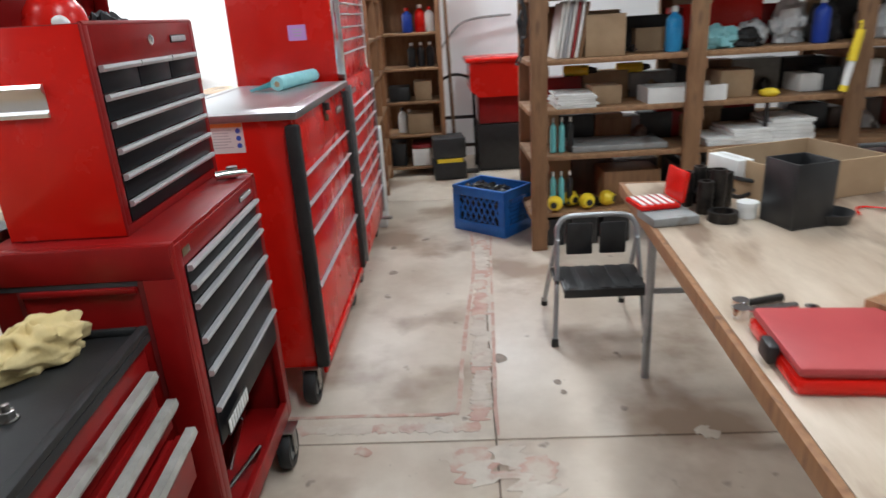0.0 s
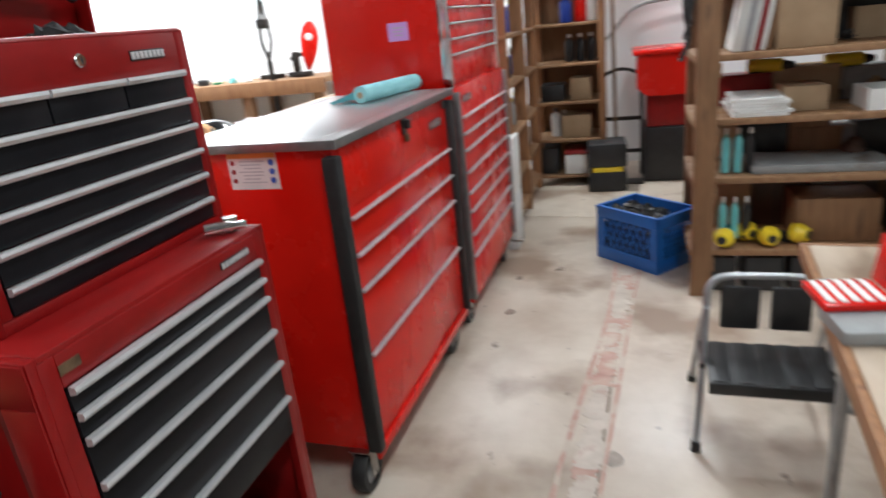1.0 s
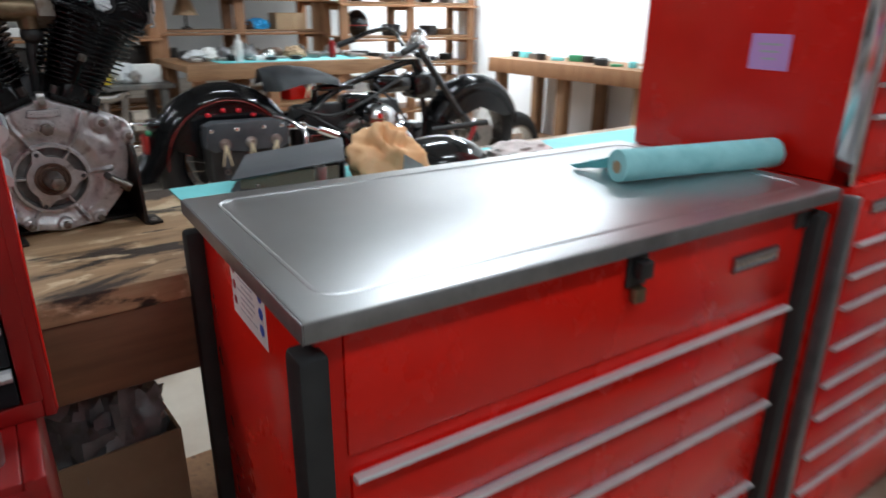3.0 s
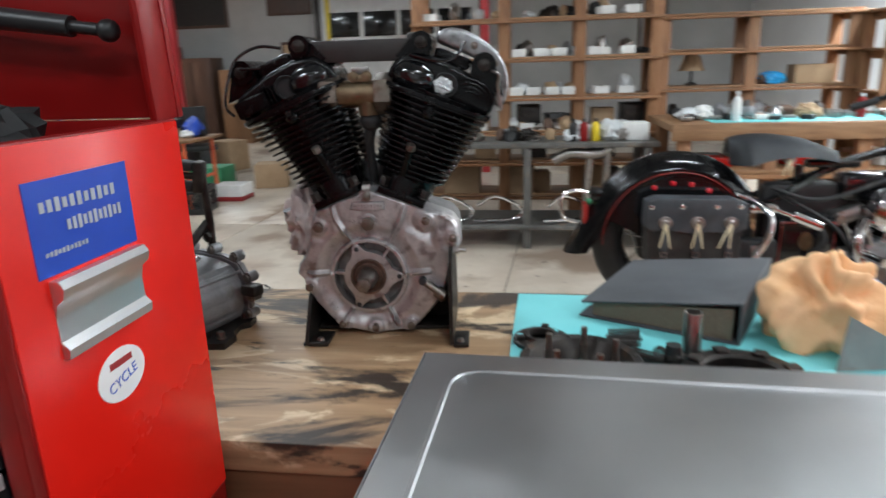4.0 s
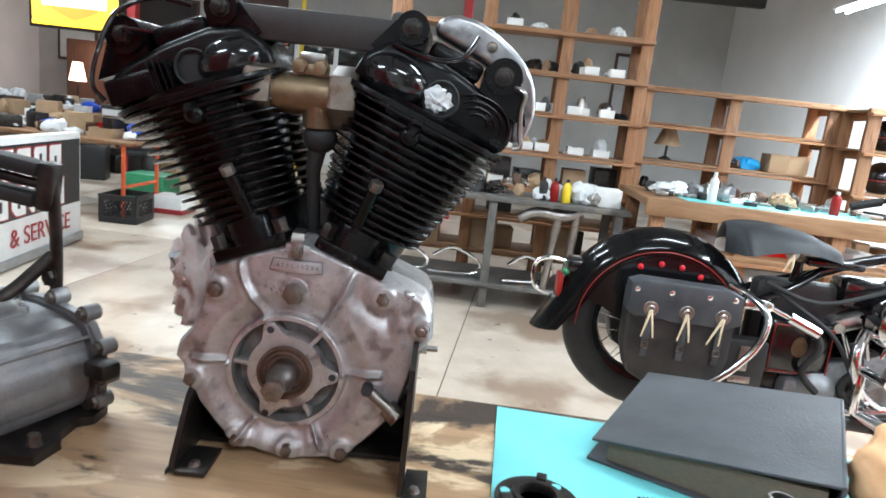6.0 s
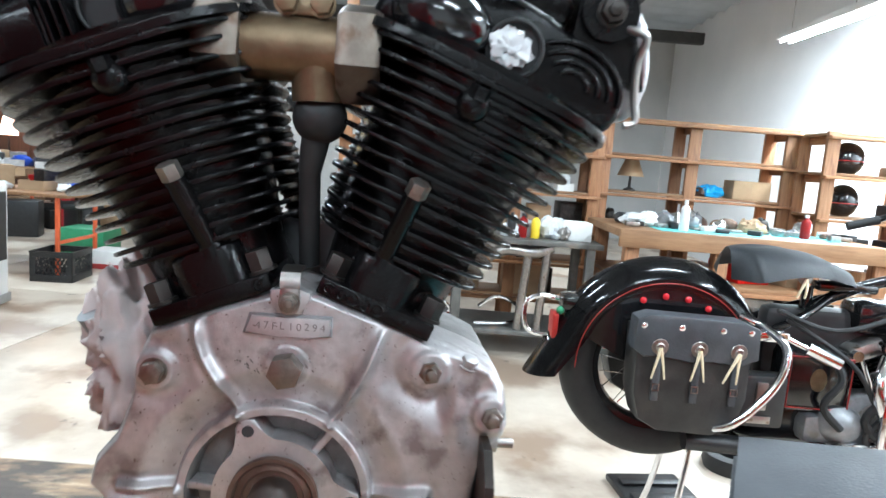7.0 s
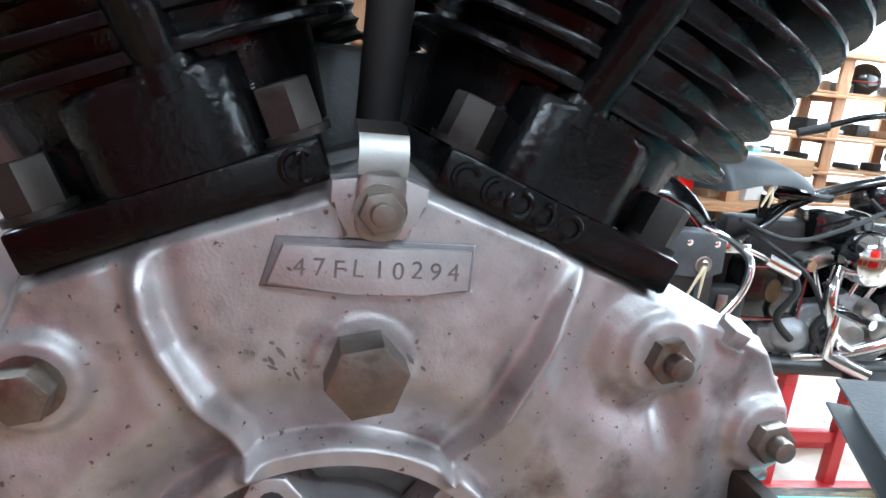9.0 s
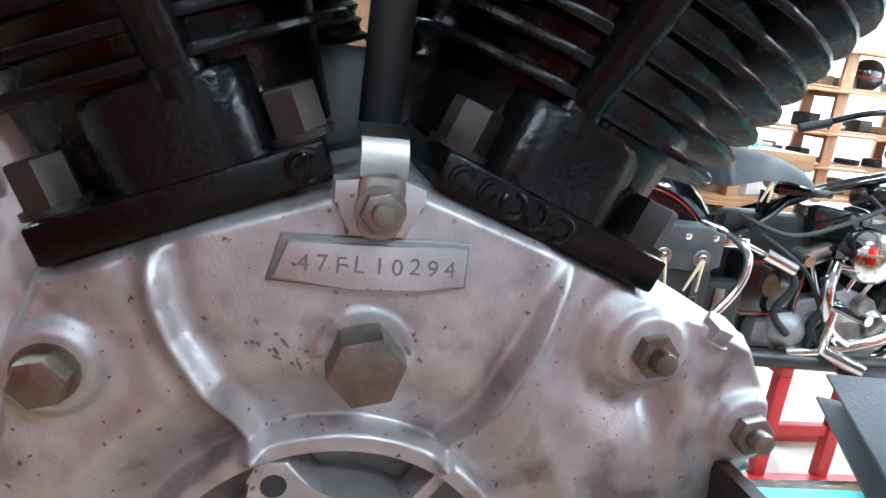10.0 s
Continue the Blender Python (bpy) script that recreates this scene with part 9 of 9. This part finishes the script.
for k, y in enumerate((1.6, 2.1, 2.75)):
    put("storage_carton", -6.2, y, 0.30, (0.3, 0.32, 0.24), CARD, "brown carton on the low shelving", "box", "cardboard boxes")

# lamp, picture and cloth behind the low shelving
tl = thing("table_lamp", at(-6.32, 3.60, 1.2008), "small table lamp with pale shade on the shelving", "lamp")
bm = bmesh.new()
alathe(bm, [(0.0001, 0), (0.05, 0), (0.05, 0.012), (0.012, 0.03), (0.010, 0.13), (0.0001, 0.13)], None, 18)
part("base", bm, BLACK_STEEL, tl)
bm = bmesh.new()
alathe(bm, [(0.11, 0.12), (0.055, 0.26), (0.05, 0.26), (0.105, 0.12)], None, 24, closed=True)
part("shade", bm, CARD, tl)

# ---- far left side of the hall ----
SB = Matrix.Translation((-5.68, -1.19, 0.0)) @ pose(0, 0, 0, 0, 0, 9.5)
sg = thing("sign_board", SB, "large white metal sign board with black panel, standing on the floor", "sign")
# local x runs along the board towards the camera side, face looks along +y
LW, LH = 2.4, 0.90
boxpart("frame_panel", (0, -0.10, 0.02), (LW, 0.0, LH), WHITE_PLASTIC, sg, 0.012)
boxpart("black_field", (0.03, 0.0, 0.34), (LW - 0.03, 0.004, LH - 0.05), BLACK_PLASTIC, sg, 0.001)
boxpart("bottom_rail", (0, 0.0, 0.02), (LW, 0.018, 0.085), TUBE_GREY, sg, 0.004)
for row, (z, h, x0, widths) in enumerate(((0.718, 0.205, 0.34, (0.165, 0.165, 0.165, 0.165, 0.165, 0.165, 0.165)), (0.465, 0.205, 0.30, (0.165, 0.165, 0.07, 0.165, 0.165, 0.165, 0.165)))):
    x = x0
    for k, w in enumerate(widths):
        c = 0.035 + 0.015 * (k % 2)
        form = [(x, z - h / 2), (x + w - c, z - h / 2), (x + w, z - h / 2 + c), (x + w, z + h / 2 - c * 0.4), (x + w - c * 0.4, z + h / 2), (x, z + h / 2)]
        bm = bmesh.new()
        aprism(bm, [(a, -b) for a, b in form], 0.0065, 0.0085, pose(0, 0, 0, -90, 0, 0) @ pose(0, 0, 0, 0, 0, 0))
        blk = part("pale_block", bm, WHITE_PLASTIC, sg)
        mx, mz = x + w / 2, z
        bm = bmesh.new()
        aprism(bm, [(mx + (a - mx) * 1.17, -(mz + (b - mz) * 1.11)) for a, b in form], 0.0042, 0.0062, pose(0, 0, 0, -90, 0, 0))
        part("block_edge", bm, DARK_RED_INK, blk)
        if w > 0.1:
            bm = bmesh.new()
            box2(bm, (x + w * 0.40, 0.0086, z - h * 0.26), (x + w * 0.60, 0.0096, z + h * (0.26 if k % 2 else 0.10)), 0)
            part("dark_notch", bm, BLACK_PLASTIC, blk)
        x += w + 0.048
letters("lettering", "& SERVICE", 0.185, Matrix.Translation((0.62, 0.0065, 0.205)) @ FACE_PY, DARK_RED_INK, sg, 0.002)
letters("lettering", "S", 0.185, Matrix.Translation((1.22, 0.0065, 0.205)) @ FACE_PY, DARK_RED_INK, sg, 0.002)

# lit sign hung from the roof
ls = thing("lit_sign", at(-7.5, -2.46, 1.83), "lit yellow and white advertising sign box hung in the hall", "sign")
boxpart("case", (-0.10, -0.52, -0.03), (-0.004, 0.52, 0.94), BLACK_STEEL, ls, 0.01)
boxpart("lower_panel", (-0.003, -0.48, 0.0), (0.006, 0.48, 0.50), SIGN_YELLOW, ls, 0.002)
boxpart("upper_panel", (-0.003, -0.48, 0.505), (0.006, 0.48, 0.90), SIGN_WHITE, ls, 0.002)
bm = bmesh.new()
aprism(bm, [(-0.30, 0.40), (0.30, 0.40), (0.26, 0.16), (0.0, 0.06), (-0.26, 0.16)], 0.006, 0.009, FACE_X)
part("emblem", bm, SIGN_ORANGE, ls, "plain orange shield shape")
bm = bmesh.new()
box2(bm, (0.009, -0.36, 0.20), (0.012, 0.36, 0.32), 0.001)
part("emblem_bar", bm, SIGN_WHITE, ls)
bm = bmesh.new()
for k in range(7):
    box2(bm, (0.006, -0.36 + 0.105 * k, 0.56), (0.009, -0.29 + 0.105 * k, 0.66), 0)
    if k < 6:
        box2(bm, (0.006, -0.30 + 0.105 * k, 0.74), (0.009, -0.23 + 0.105 * k, 0.84), 0)
part("print_block", bm, INK, ls)
bm = bmesh.new()
for y in (-0.4, 0.4):
    acyl(bm, (-0.05, y, 0.94), (-0.05, y, 2.39), 0.006, seg=6)
part("hanger", bm, STEEL, ls)

for k, (x, y) in enumerate(((-9.0, -2.68), (-9.2, 1.6))):
    p_ = boxpart("steel_post", (x - 0.055, y - 0.055, 0), (x + 0.055, y + 0.055, HC - 0.2), RED_POST, None, 0.005)
    tagged(p_, "red painted steel roof post", "post", "roof posts", "structure")
p_ = boxpart("yellow_pipe", (-11.02, -1.1, 0), (-10.96, -1.04, HC - 0.2), YELLOW, None, 0.005)
tagged(p_, "yellow painted upright pipe", "pipe", "", "structure")

# crates and boxes on the floor
milk_crate(at(-6.65, -1.36, 0, 6), (0.40, 0.36, 0.27), BLACK_PLASTIC, "black plastic milk crate on the hall floor")
put("printed_carton", -7.35, -1.25, 0, (0.32, 0.36, 0.18), PAPER, "white and red printed carton on the hall floor", "box")
put("printed_carton", -7.345, -1.25, 0.001, (0.34, 0.37, 0.05), DARK_RED_INK, "red printed carton base on the hall floor", "box")
put("cardboard_box", -8.2, -1.1, 0, (0.35, 0.40, 0.30), CARD, "brown cardboard box on the hall floor", "box", "cardboard boxes", rz=15)
put("green_box", -8.1, -1.9, 0, (0.4, 0.5, 0.28), GREEN, "green plastic box on the hall floor", "box")
# folding tables with clutter
def trestle(m, w, d, h, label, leg):
    root = thing("folding_table", m, label, "table", "folding tables")
    boxpart("top", (-d / 2, -w / 2, h - 0.03), (d / 2, w / 2, h), WOOD_OLD, root, 0.004)
    for y in (-w / 2 + 0.12, w / 2 - 0.12):
        for x in (-d / 2 + 0.06, d / 2 - 0.06):
            boxpart("leg", (x - 0.016, y - 0.016, 0), (x + 0.016, y + 0.016, h - 0.03), leg, root, 0.003)
        boxpart("cross_bar", (-d / 2 + 0.06, y - 0.012, 0.3), (d / 2 - 0.06, y + 0.012, 0.33), leg, root, 0.002)
    return root


trestle(at(-7.0, -2.5, 0), 2.4, 0.75, 0.76, "folding table with orange legs and plastic bags on it", ORANGE_FRAME)
trestle(at(-10.2, -4.6, 0), 2.6, 0.75, 0.80, "long folding table with clutter in the hall", DARK_WOOD)
trestle(at(-9.0, -4.2, 0), 2.0, 0.7, 0.74, "folding table with boxes in the hall", ORANGE_FRAME)
r8 = random.Random(66)
for k in range(26):
    t_ = k % 3
    bx, by, bz, wy = ((-7.0, -2.5, 0.76, 2.2), (-10.2, -4.6, 0.80, 2.4), (-9.0, -4.2, 0.74, 1.8))[t_]
    s = (0.15 + 0.2 * r8.random(), 0.12 + 0.2 * r8.random(), 0.05 + 0.18 * r8.random())
    bm = bmesh.new()
    rough_cloth(bm, (0, 0, 0), s, 400 + k, 10, 0.35, 2.0)
    ob = part("parts_bag", bm, r8.choice([CLEAR_BAG, PAPER, CARD, BLACK_PLASTIC, CLEAR_BAG, BLUE_LABEL]), None)
    ob.matrix_basis = at(bx - 0.2 + 0.4 * r8.random(), by - wy / 2 + wy * r8.random(), bz + 0.0008, 90 * r8.random())
    tagged(ob, "bag or bundle of goods on a folding table", "bundle", "table goods")
for k in range(44):
    t_ = k % 3
    bx, by, bz, wy = ((-7.0, -2.5, 0.76, 2.3), (-10.2, -4.6, 0.80, 2.5), (-9.0, -4.2, 0.74, 1.9))[t_]
    px_, py_ = bx - 0.28 + 0.56 * r8.random(), by - wy / 2 + wy * r8.random()
    if k % 4 == 0:
        open_carton("parts_tray", px_, py_, bz, (0.30, 0.24, 0.09), 40 * r8.random(), "open pale plastic tray of parts on a folding table", None, r8.choice([CLEAR_BAG, WHITE_PLASTIC, CARD]))
    else:
        put("goods_box", px_, py_, bz, (0.10 + 0.16 * r8.random(), 0.10 + 0.20 * r8.random(), 0.05 + 0.17 * r8.random()), r8.choice([BLACK_PLASTIC, WOOD_OLD, CARD, GREY_STEEL, DARK_WOOD, WHITE_PLASTIC, BLACK_STEEL, RED_OLD]),
            "small box of goods on a folding table", "box", "table boxes", 0.006, 90 * r8.random())
for k in range(14):
    put("floor_box", -8.0 - 3.2 * r8.random(), -1.9 - 2.6 * r8.random(), 0.0, (0.3 + 0.2 * r8.random(), 0.25 + 0.2 * r8.random(), 0.2 + 0.3 * r8.random()), r8.choice([CARD, BLACK_PLASTIC, DARK_WOOD, WHITE_PLASTIC, GREEN, BLACK_RUBBER]),
        "storage box standing on the hall floor", "box", "floor boxes", 0.008, 90 * r8.random())
# dark cabinets, lamp and pictures on the end wall
for k, (y, w, h, mt, nm) in enumerate(((-5.9, 1.3, 2.0, DARK_WOOD, "dark wooden wardrobe"), (-4.75, 0.8, 1.75, DARK_WOOD, "dark wooden cabinet"), (-3.9, 0.6, 1.5, WOOD_OLD, "brown wooden cabinet"))):
    c = thing("cabinet", at(-13.6, y, 0), nm + " standing at the end wall", "cabinet", "cabinets")
    boxpart("body", (-0.3, -w / 2, 0), (0.3, w / 2, h), mt, c, 0.01)
    for q in (-1, 1):
        boxpart("door", (0.301, q * w / 4 - w / 4 + 0.02, 0.1), (0.32, q * w / 4 + w / 4 - 0.02, h - 0.08), mt, c, 0.006)
fl_ = thing("floor_lamp", at(-12.6, -5.85, 0), "lit lamp with glowing pink shade among the cabinets", "lamp")
bm = bmesh.new()
acyl(bm, (0, 0, 0), (0, 0, 1.2), 0.02, seg=10)
acyl(bm, (0, 0, 0), (0, 0, 0.03), 0.15, seg=20)
part("stem", bm, BLACK_STEEL, fl_)
bm = bmesh.new()
alathe(bm, [(0.15, 1.20), (0.08, 1.55), (0.075, 1.55), (0.145, 1.20)], None, 24, closed=True)
part("shade", bm, LAMP_GLOW, fl_)
pl = bpy.data.lights.new("shade_lamp", "POINT")
pl.energy, pl.color, pl.shadow_soft_size = 25, (1.0, 0.6, 0.4), 0.1
po = new("shade_lamp", pl)
po.matrix_basis = at(-12.6, -5.85, 1.75)
for k, (y, z, w, h, mt) in enumerate(((-2.9, 1.5, 0.7, 1.1, CARD), (-3.0, 3.0, 1.0, 0.8, DARK_WOOD), (-5.2, 2.75, 1.6, 0.7, BLACK_PLASTIC), (4.6, 2.3, 0.55, 1.3, GREY_INK), (-7.1, 2.4, 0.9, 1.6, PAPER))):
    pc = thing("wall_picture", at(X0 + 0.02, y, z), "framed dark picture hung on the end wall", "picture", "wall pictures")
    boxpart("picture_frame", (-0.018, -w / 2, -h / 2), (0.01, w / 2, h / 2), DARK_WOOD, pc, 0.004)
    boxpart("picture_sheet", (0.011, -w / 2 + 0.06, -h / 2 + 0.06), (0.015, w / 2 - 0.06, h / 2 - 0.06), mt, pc, 0)
# roller door with dark window band in the end wall
rd = thing("roller_door", at(X0 + 0.01, -0.6, 0), "white sectional door with dark window panes", "door", "", "structure")
boxpart("door_leaf", (0, -1.7, 0), (0.06, 1.7, 2.9), WHITE_PLASTIC, rd, 0.004)
for k in range(4):
    boxpart("pane", (0.061, -1.55 + 0.8 * k, 2.1), (0.07, -0.85 + 0.8 * k, 2.6), BLACK_GLOSS, rd, 0.002)
boxpart("door_frame", (0, -1.82, 0), (0.10, -1.71, 3.0), BLACK_STEEL, rd, 0.004)
boxpart("door_frame", (0, 1.71, 0), (0.10, 1.82, 3.0), BLACK_STEEL, rd, 0.004)
# chair and easel-like dark things on the floor
ch = thing("office_chair", at(-8.6, -2.3, 0, 40), "dark office chair standing in the hall", "chair")
boxpart("seat", (-0.22, -0.22, 0.43), (0.22, 0.22, 0.50), BLACK_RUBBER, ch, 0.02)
boxpart("backrest", (-0.24, -0.21, 0.55), (-0.18, 0.21, 1.0), BLACK_RUBBER, ch, 0.02)
bm = bmesh.new()
acyl(bm, (0, 0, 0.06), (0, 0, 0.43), 0.03, seg=12)
for k in range(5):
    acyl(bm, (0, 0, 0.09), (0.26 * math.cos(k * 1.257), 0.26 * math.sin(k * 1.257), 0.03), 0.018, seg=8)
part("base", bm, BLACK_STEEL, ch)
atub = bmesh.new()
atube(atub, [(-2.9, 1.15, 0.004), (-3.3, 0.9, 0.004), (-3.7, 0.95, 0.004), (-4.3, 0.4, 0.004)], 0.005, 6)
tagged(part("floor_cable", atub, BLACK_RUBBER, None), "black cable lying on the hall floor", "cable")

# ---- things on the engine bench ----
# open-sided binder: two covers, a spine, a block of pages
bd = thing("binder", at(-1.280, 2.578, BZ + 0.0032, -26), "thick charcoal cloth binder of loose pages lying on the mat", "binder")
# local: x towards the camera side is 0 at the near spine corner, extends back (-x) and left (-y)
boxpart("back_cover", (-0.285, -0.268, 0.0), (0.008, 0.002, 0.004), BINDER, bd, 0.0015)
bm = bmesh.new()
vs = []
box2(bm, (-0.285, -0.268, 0), (0.008, 0.002, 0.004), 0.0015)
cv = part("front_cover", bm, BINDER, bd)
cv.matrix_basis = pose(0, 0, 0.068, 9.0, 0, 0)
boxpart("spine", (-0.285, 0.0, 0.0), (0.008, 0.005, 0.073), BINDER, bd, 0.002)
PAGES = ramp_mat("aged_page_edges", (0.10, 0.075, 0.055), (0.24, 0.185, 0.13), 90, 0.8, stretch=(1, 1, 30), bump=0.3)
bm = bmesh.new()
aprism(bm, [(-0.245, 0.0045), (-0.01, 0.0045), (-0.01, 0.058), (-0.06, 0.052), (-0.14, 0.045), (-0.22, 0.035), (-0.245, 0.028)], -0.278, 0.0, Matrix(((0, 0, 1, 0), (1, 0, 0, 0), (0, 1, 0, 0), (0, 0, 0, 1))))
part("page_block", bm, PAGES, bd, "stack of aged page edges")
# orange rag and grey cover behind
bm = bmesh.new()
rough_cloth(bm, (0, 0, 0), (0.17, 0.18, 0.125), 3.3, 44, 0.30, 1.2, 0.14)
ob = part("rag", bm, ORANGE_RAG, None, angle=80)
ob.matrix_basis = at(-1.32, 2.720, BZ + 0.0032, 25)
tagged(ob, "crumpled orange cotton shop rag on the bench", "rag")
root = thing("cover_casting", at(-1.37, 2.93, BZ + 0.0032, -20), "black and silver engine cover casting lying on the bench", "casting")
bm = bmesh.new()
asphere(bm, (0, 0, 0.0), 0.11, 24, None, (0.9, 1.3, 0.75))
for v in bm.verts:
    v.co.z = max(v.co.z, 0)
part("shell", bm, BLACK_GLOSS, root)
bm = bmesh.new()
for k, (x, y) in enumerate(((0.02, 0.17), (0.06, 0.20), (-0.03, 0.22))):
    alathe(bm, [(0.0001, 0.04), (0.03, 0.035), (0.04, 0.0), (0.0001, 0.0)], at(x, y, 0), 18)
box2(bm, (-0.05, 0.13, 0), (0.08, 0.26, 0.02), 0.008)
part("bright_cover", bm, STEEL, root)
bm = bmesh.new()
rough_cloth(bm, (0, 0, 0), (0.18, 0.26, 0.05), 8.8, 20, 0.4, 2.4)
ob = part("rag", bm, WHITE_RAG, None)
ob.matrix_basis = at(-1.30, 3.17, BZ + 0.0032, 25)
tagged(ob, "crumpled pale rag lying on the bench", "rag")
root = thing("grey_sheet", at(-1.20, 2.74, BZ + 0.0032, 10), "bent grey gasket sheet standing on the mat", "sheet")
bm = bmesh.new()
aprism(bm, [(-0.05, 0), (0.05, 0), (0.02, 0.05), (-0.04, 0.085)], -0.002, 0.002, FACE_X)
part("sheet", bm, GREY_STEEL, root)

# clutch parts on the mat
def on_mat(x, y, rz=0.0):
    return at(x, y, BZ + 0.0032, rz)


pp = thing("pressure_plate", on_mat(-1.272, 2.264, 20), "dark round pressure plate with holes lying on the mat", "clutch part", "clutch parts")
bm = bmesh.new()
alathe(bm, [(0.020, 0.003), (0.044, 0.003), (0.044, 0.0), (0.046, 0.0), (0.047, 0.006), (0.044, 0.008), (0.030, 0.008), (0.027, 0.014), (0.021, 0.014), (0.019, 0.010), (0.020, 0.003)], None, 48)
part("plate", bm, BLACK_STEEL, pp)
for k in range(3):
    a = k * 2.094
    bm = bmesh.new()
    acyl(bm, (0.036 * math.cos(a), 0.036 * math.sin(a), 0.008), (0.036 * math.cos(a), 0.036 * math.sin(a), 0.0088), 0.0055, seg=14)
    part("hole", bm, TEAL, pp)
    bm = bmesh.new()
    box2(bm, (-0.006, 0.030, 0.008), (0.006, 0.044, 0.015), 0.002, pose(0, 0, 0, 0, 0, 60 + 120 * k))
    part("lug", bm, BLACK_STEEL, pp)
hub = thing("clutch_hub", on_mat(-1.128, 2.318, 10), "dark steel clutch basket with upright studs on the mat", "clutch part", "clutch parts")
bm = bmesh.new()
alathe(bm, [(0.024, 0.010), (0.030, 0.010), (0.032, 0.002), (0.062, 0.002), (0.072, 0.018), (0.078, 0.030), (0.086, 0.032), (0.088, 0.036), (0.084, 0.040), (0.074, 0.037), (0.066, 0.024), (0.058, 0.010), (0.034, 0.010), (0.033, 0.022), (0.024, 0.022), (0.022, 0.016), (0.024, 0.010)], None, 64)
part("basket", bm, BLACK_STEEL, hub)
for k in range(5):
    a = k * 1.2566 + 0.3
    bm = bmesh.new()
    acyl(bm, (0.050 * math.cos(a), 0.050 * math.sin(a), 0.008), (0.050 * math.cos(a), 0.050 * math.sin(a), 0.040), 0.0060, seg=12)
    acyl(bm, (0.050 * math.cos(a), 0.050 * math.sin(a), 0.040), (0.050 * math.cos(a), 0.050 * math.sin(a), 0.066), 0.0048, seg=12)
    part("stud", bm, BOLT, hub)
for k in range(10):
    a = k * 0.628
    bm = bmesh.new()
    acyl(bm, (0.044 * math.cos(a), 0.044 * math.sin(a), 0.0098), (0.044 * math.cos(a), 0.044 * math.sin(a), 0.0112), 0.0042, seg=10)
    part("hole", bm, TEAL if k % 2 else INK, hub)
for k in range(12):
    a = k * 0.5236
    bm = bmesh.new()
    asphere(bm, (0.079 * math.cos(a), 0.079 * math.sin(a), 0.037), 0.0035, 8)
    part("rivet", bm, BLACK_STEEL, hub)


def spring(x, y, rz, n_=11, ln=0.052, r=0.0095):
    bm = bmesh.new()
    pts = [(r * math.cos(t), -ln / 2 + ln * t / (2 * math.pi * n_), r + 0.0016 + r * math.sin(t)) for t in [i * math.pi / 6 for i in range(12 * n_ + 1)]]
    atube(bm, pts, 0.0015, 6, 0)
    ob = part("spring", bm, BLACK_STEEL, None)
    ob.matrix_basis = on_mat(x, y, rz)
    return tagged(ob, "black coil clutch spring lying on the mat", "spring", "clutch springs")


for x, y, rz in ((-1.282, 2.400, 4), (-1.259, 2.394, 6), (-1.236, 2.390, 2), (-1.196, 2.425, -28), (-1.195, 2.455, -62), (-1.212, 2.266, 8)):
    spring(x, y, rz)
lathe_thing("shaft_sleeve", [(0.0105, 0.005), (0.0105, 0.076), (0.0135, 0.076), (0.0145, 0.073), (0.0145, 0.010), (0.023, 0.009), (0.024, 0.0), (0.012, 0.0), (0.0105, 0.005)], STEEL, on_mat(-1.225, 2.493), "steel sleeve standing on its flange on the mat", "sleeve", "clutch parts", 28)
lathe_thing("rubber_stud", [(0.0001, 0), (0.011, 0), (0.012, 0.02), (0.011, 0.034), (0.0001, 0.035)], BLACK_RUBBER, on_mat(-1.195, 2.460), "small black rubber plug on the mat", "plug")
rg2 = thing("clutch_ring", on_mat(-1.135, 2.545, 0), "dark toothed clutch ring lying on the mat", "clutch part", "clutch parts")
bm = bmesh.new()
alathe(bm, [(0.055, 0.004), (0.055, 0.018), (0.060, 0.022), (0.078, 0.022), (0.084, 0.018), (0.084, 0.0), (0.060, 0.0), (0.055, 0.004)], None, 56)
part("ring", bm, BLACK_STEEL, rg2)
for k in range(8):
    bm = bmesh.new()
    box2(bm, (-0.010, 0.060, 0.0215), (0.010, 0.080, 0.027), 0.002, pose(0, 0, 0, 0, 0, 45 * k + 12))
    part("lug", bm, BLACK_STEEL, rg2)

# box of dark engine parts under the bench
open_carton("carton", -1.22, 1.965, 0.22, (0.34, 0.22, 0.38), 3, "open carton of oily engine parts under the bench")
lo_ = thing("low_bench_shelf", at(-1.232, 2.6, 0), "wooden shelf boards under the bench", "shelf")
boxpart("board", (-0.25, -2.05, 0.19), (0.25, 2.05, 0.22), WOOD_OLD, lo_, 0.003)
r9 = random.Random(8)
for k in range(6):
    bm = bmesh.new()
    rough_cloth(bm, (0, 0, 0), (0.15, 0.12, 0.17), 500 + k, 14, 0.5, 2.6)
    ob = part("engine_part", bm, (BLACK_STEEL, BLACK_ENGINE, ALU_GREY)[k % 3], None)
    ob.matrix_basis = at(-1.30 + 0.09 * (k % 3), 1.93 + 0.07 * (k // 3), 0.55, 60 * k)
    tagged(ob, "dark oily engine part in the carton", "part", "parts in the carton")
solid("carton_fill", (-0.16, -0.10, 0.0), (0.16, 0.10, 0.33), BLACK_RUBBER, "dark oily parts filling the carton", "parts", "stuff", 0.01, at(-1.22, 1.965, 0.2275, 3))
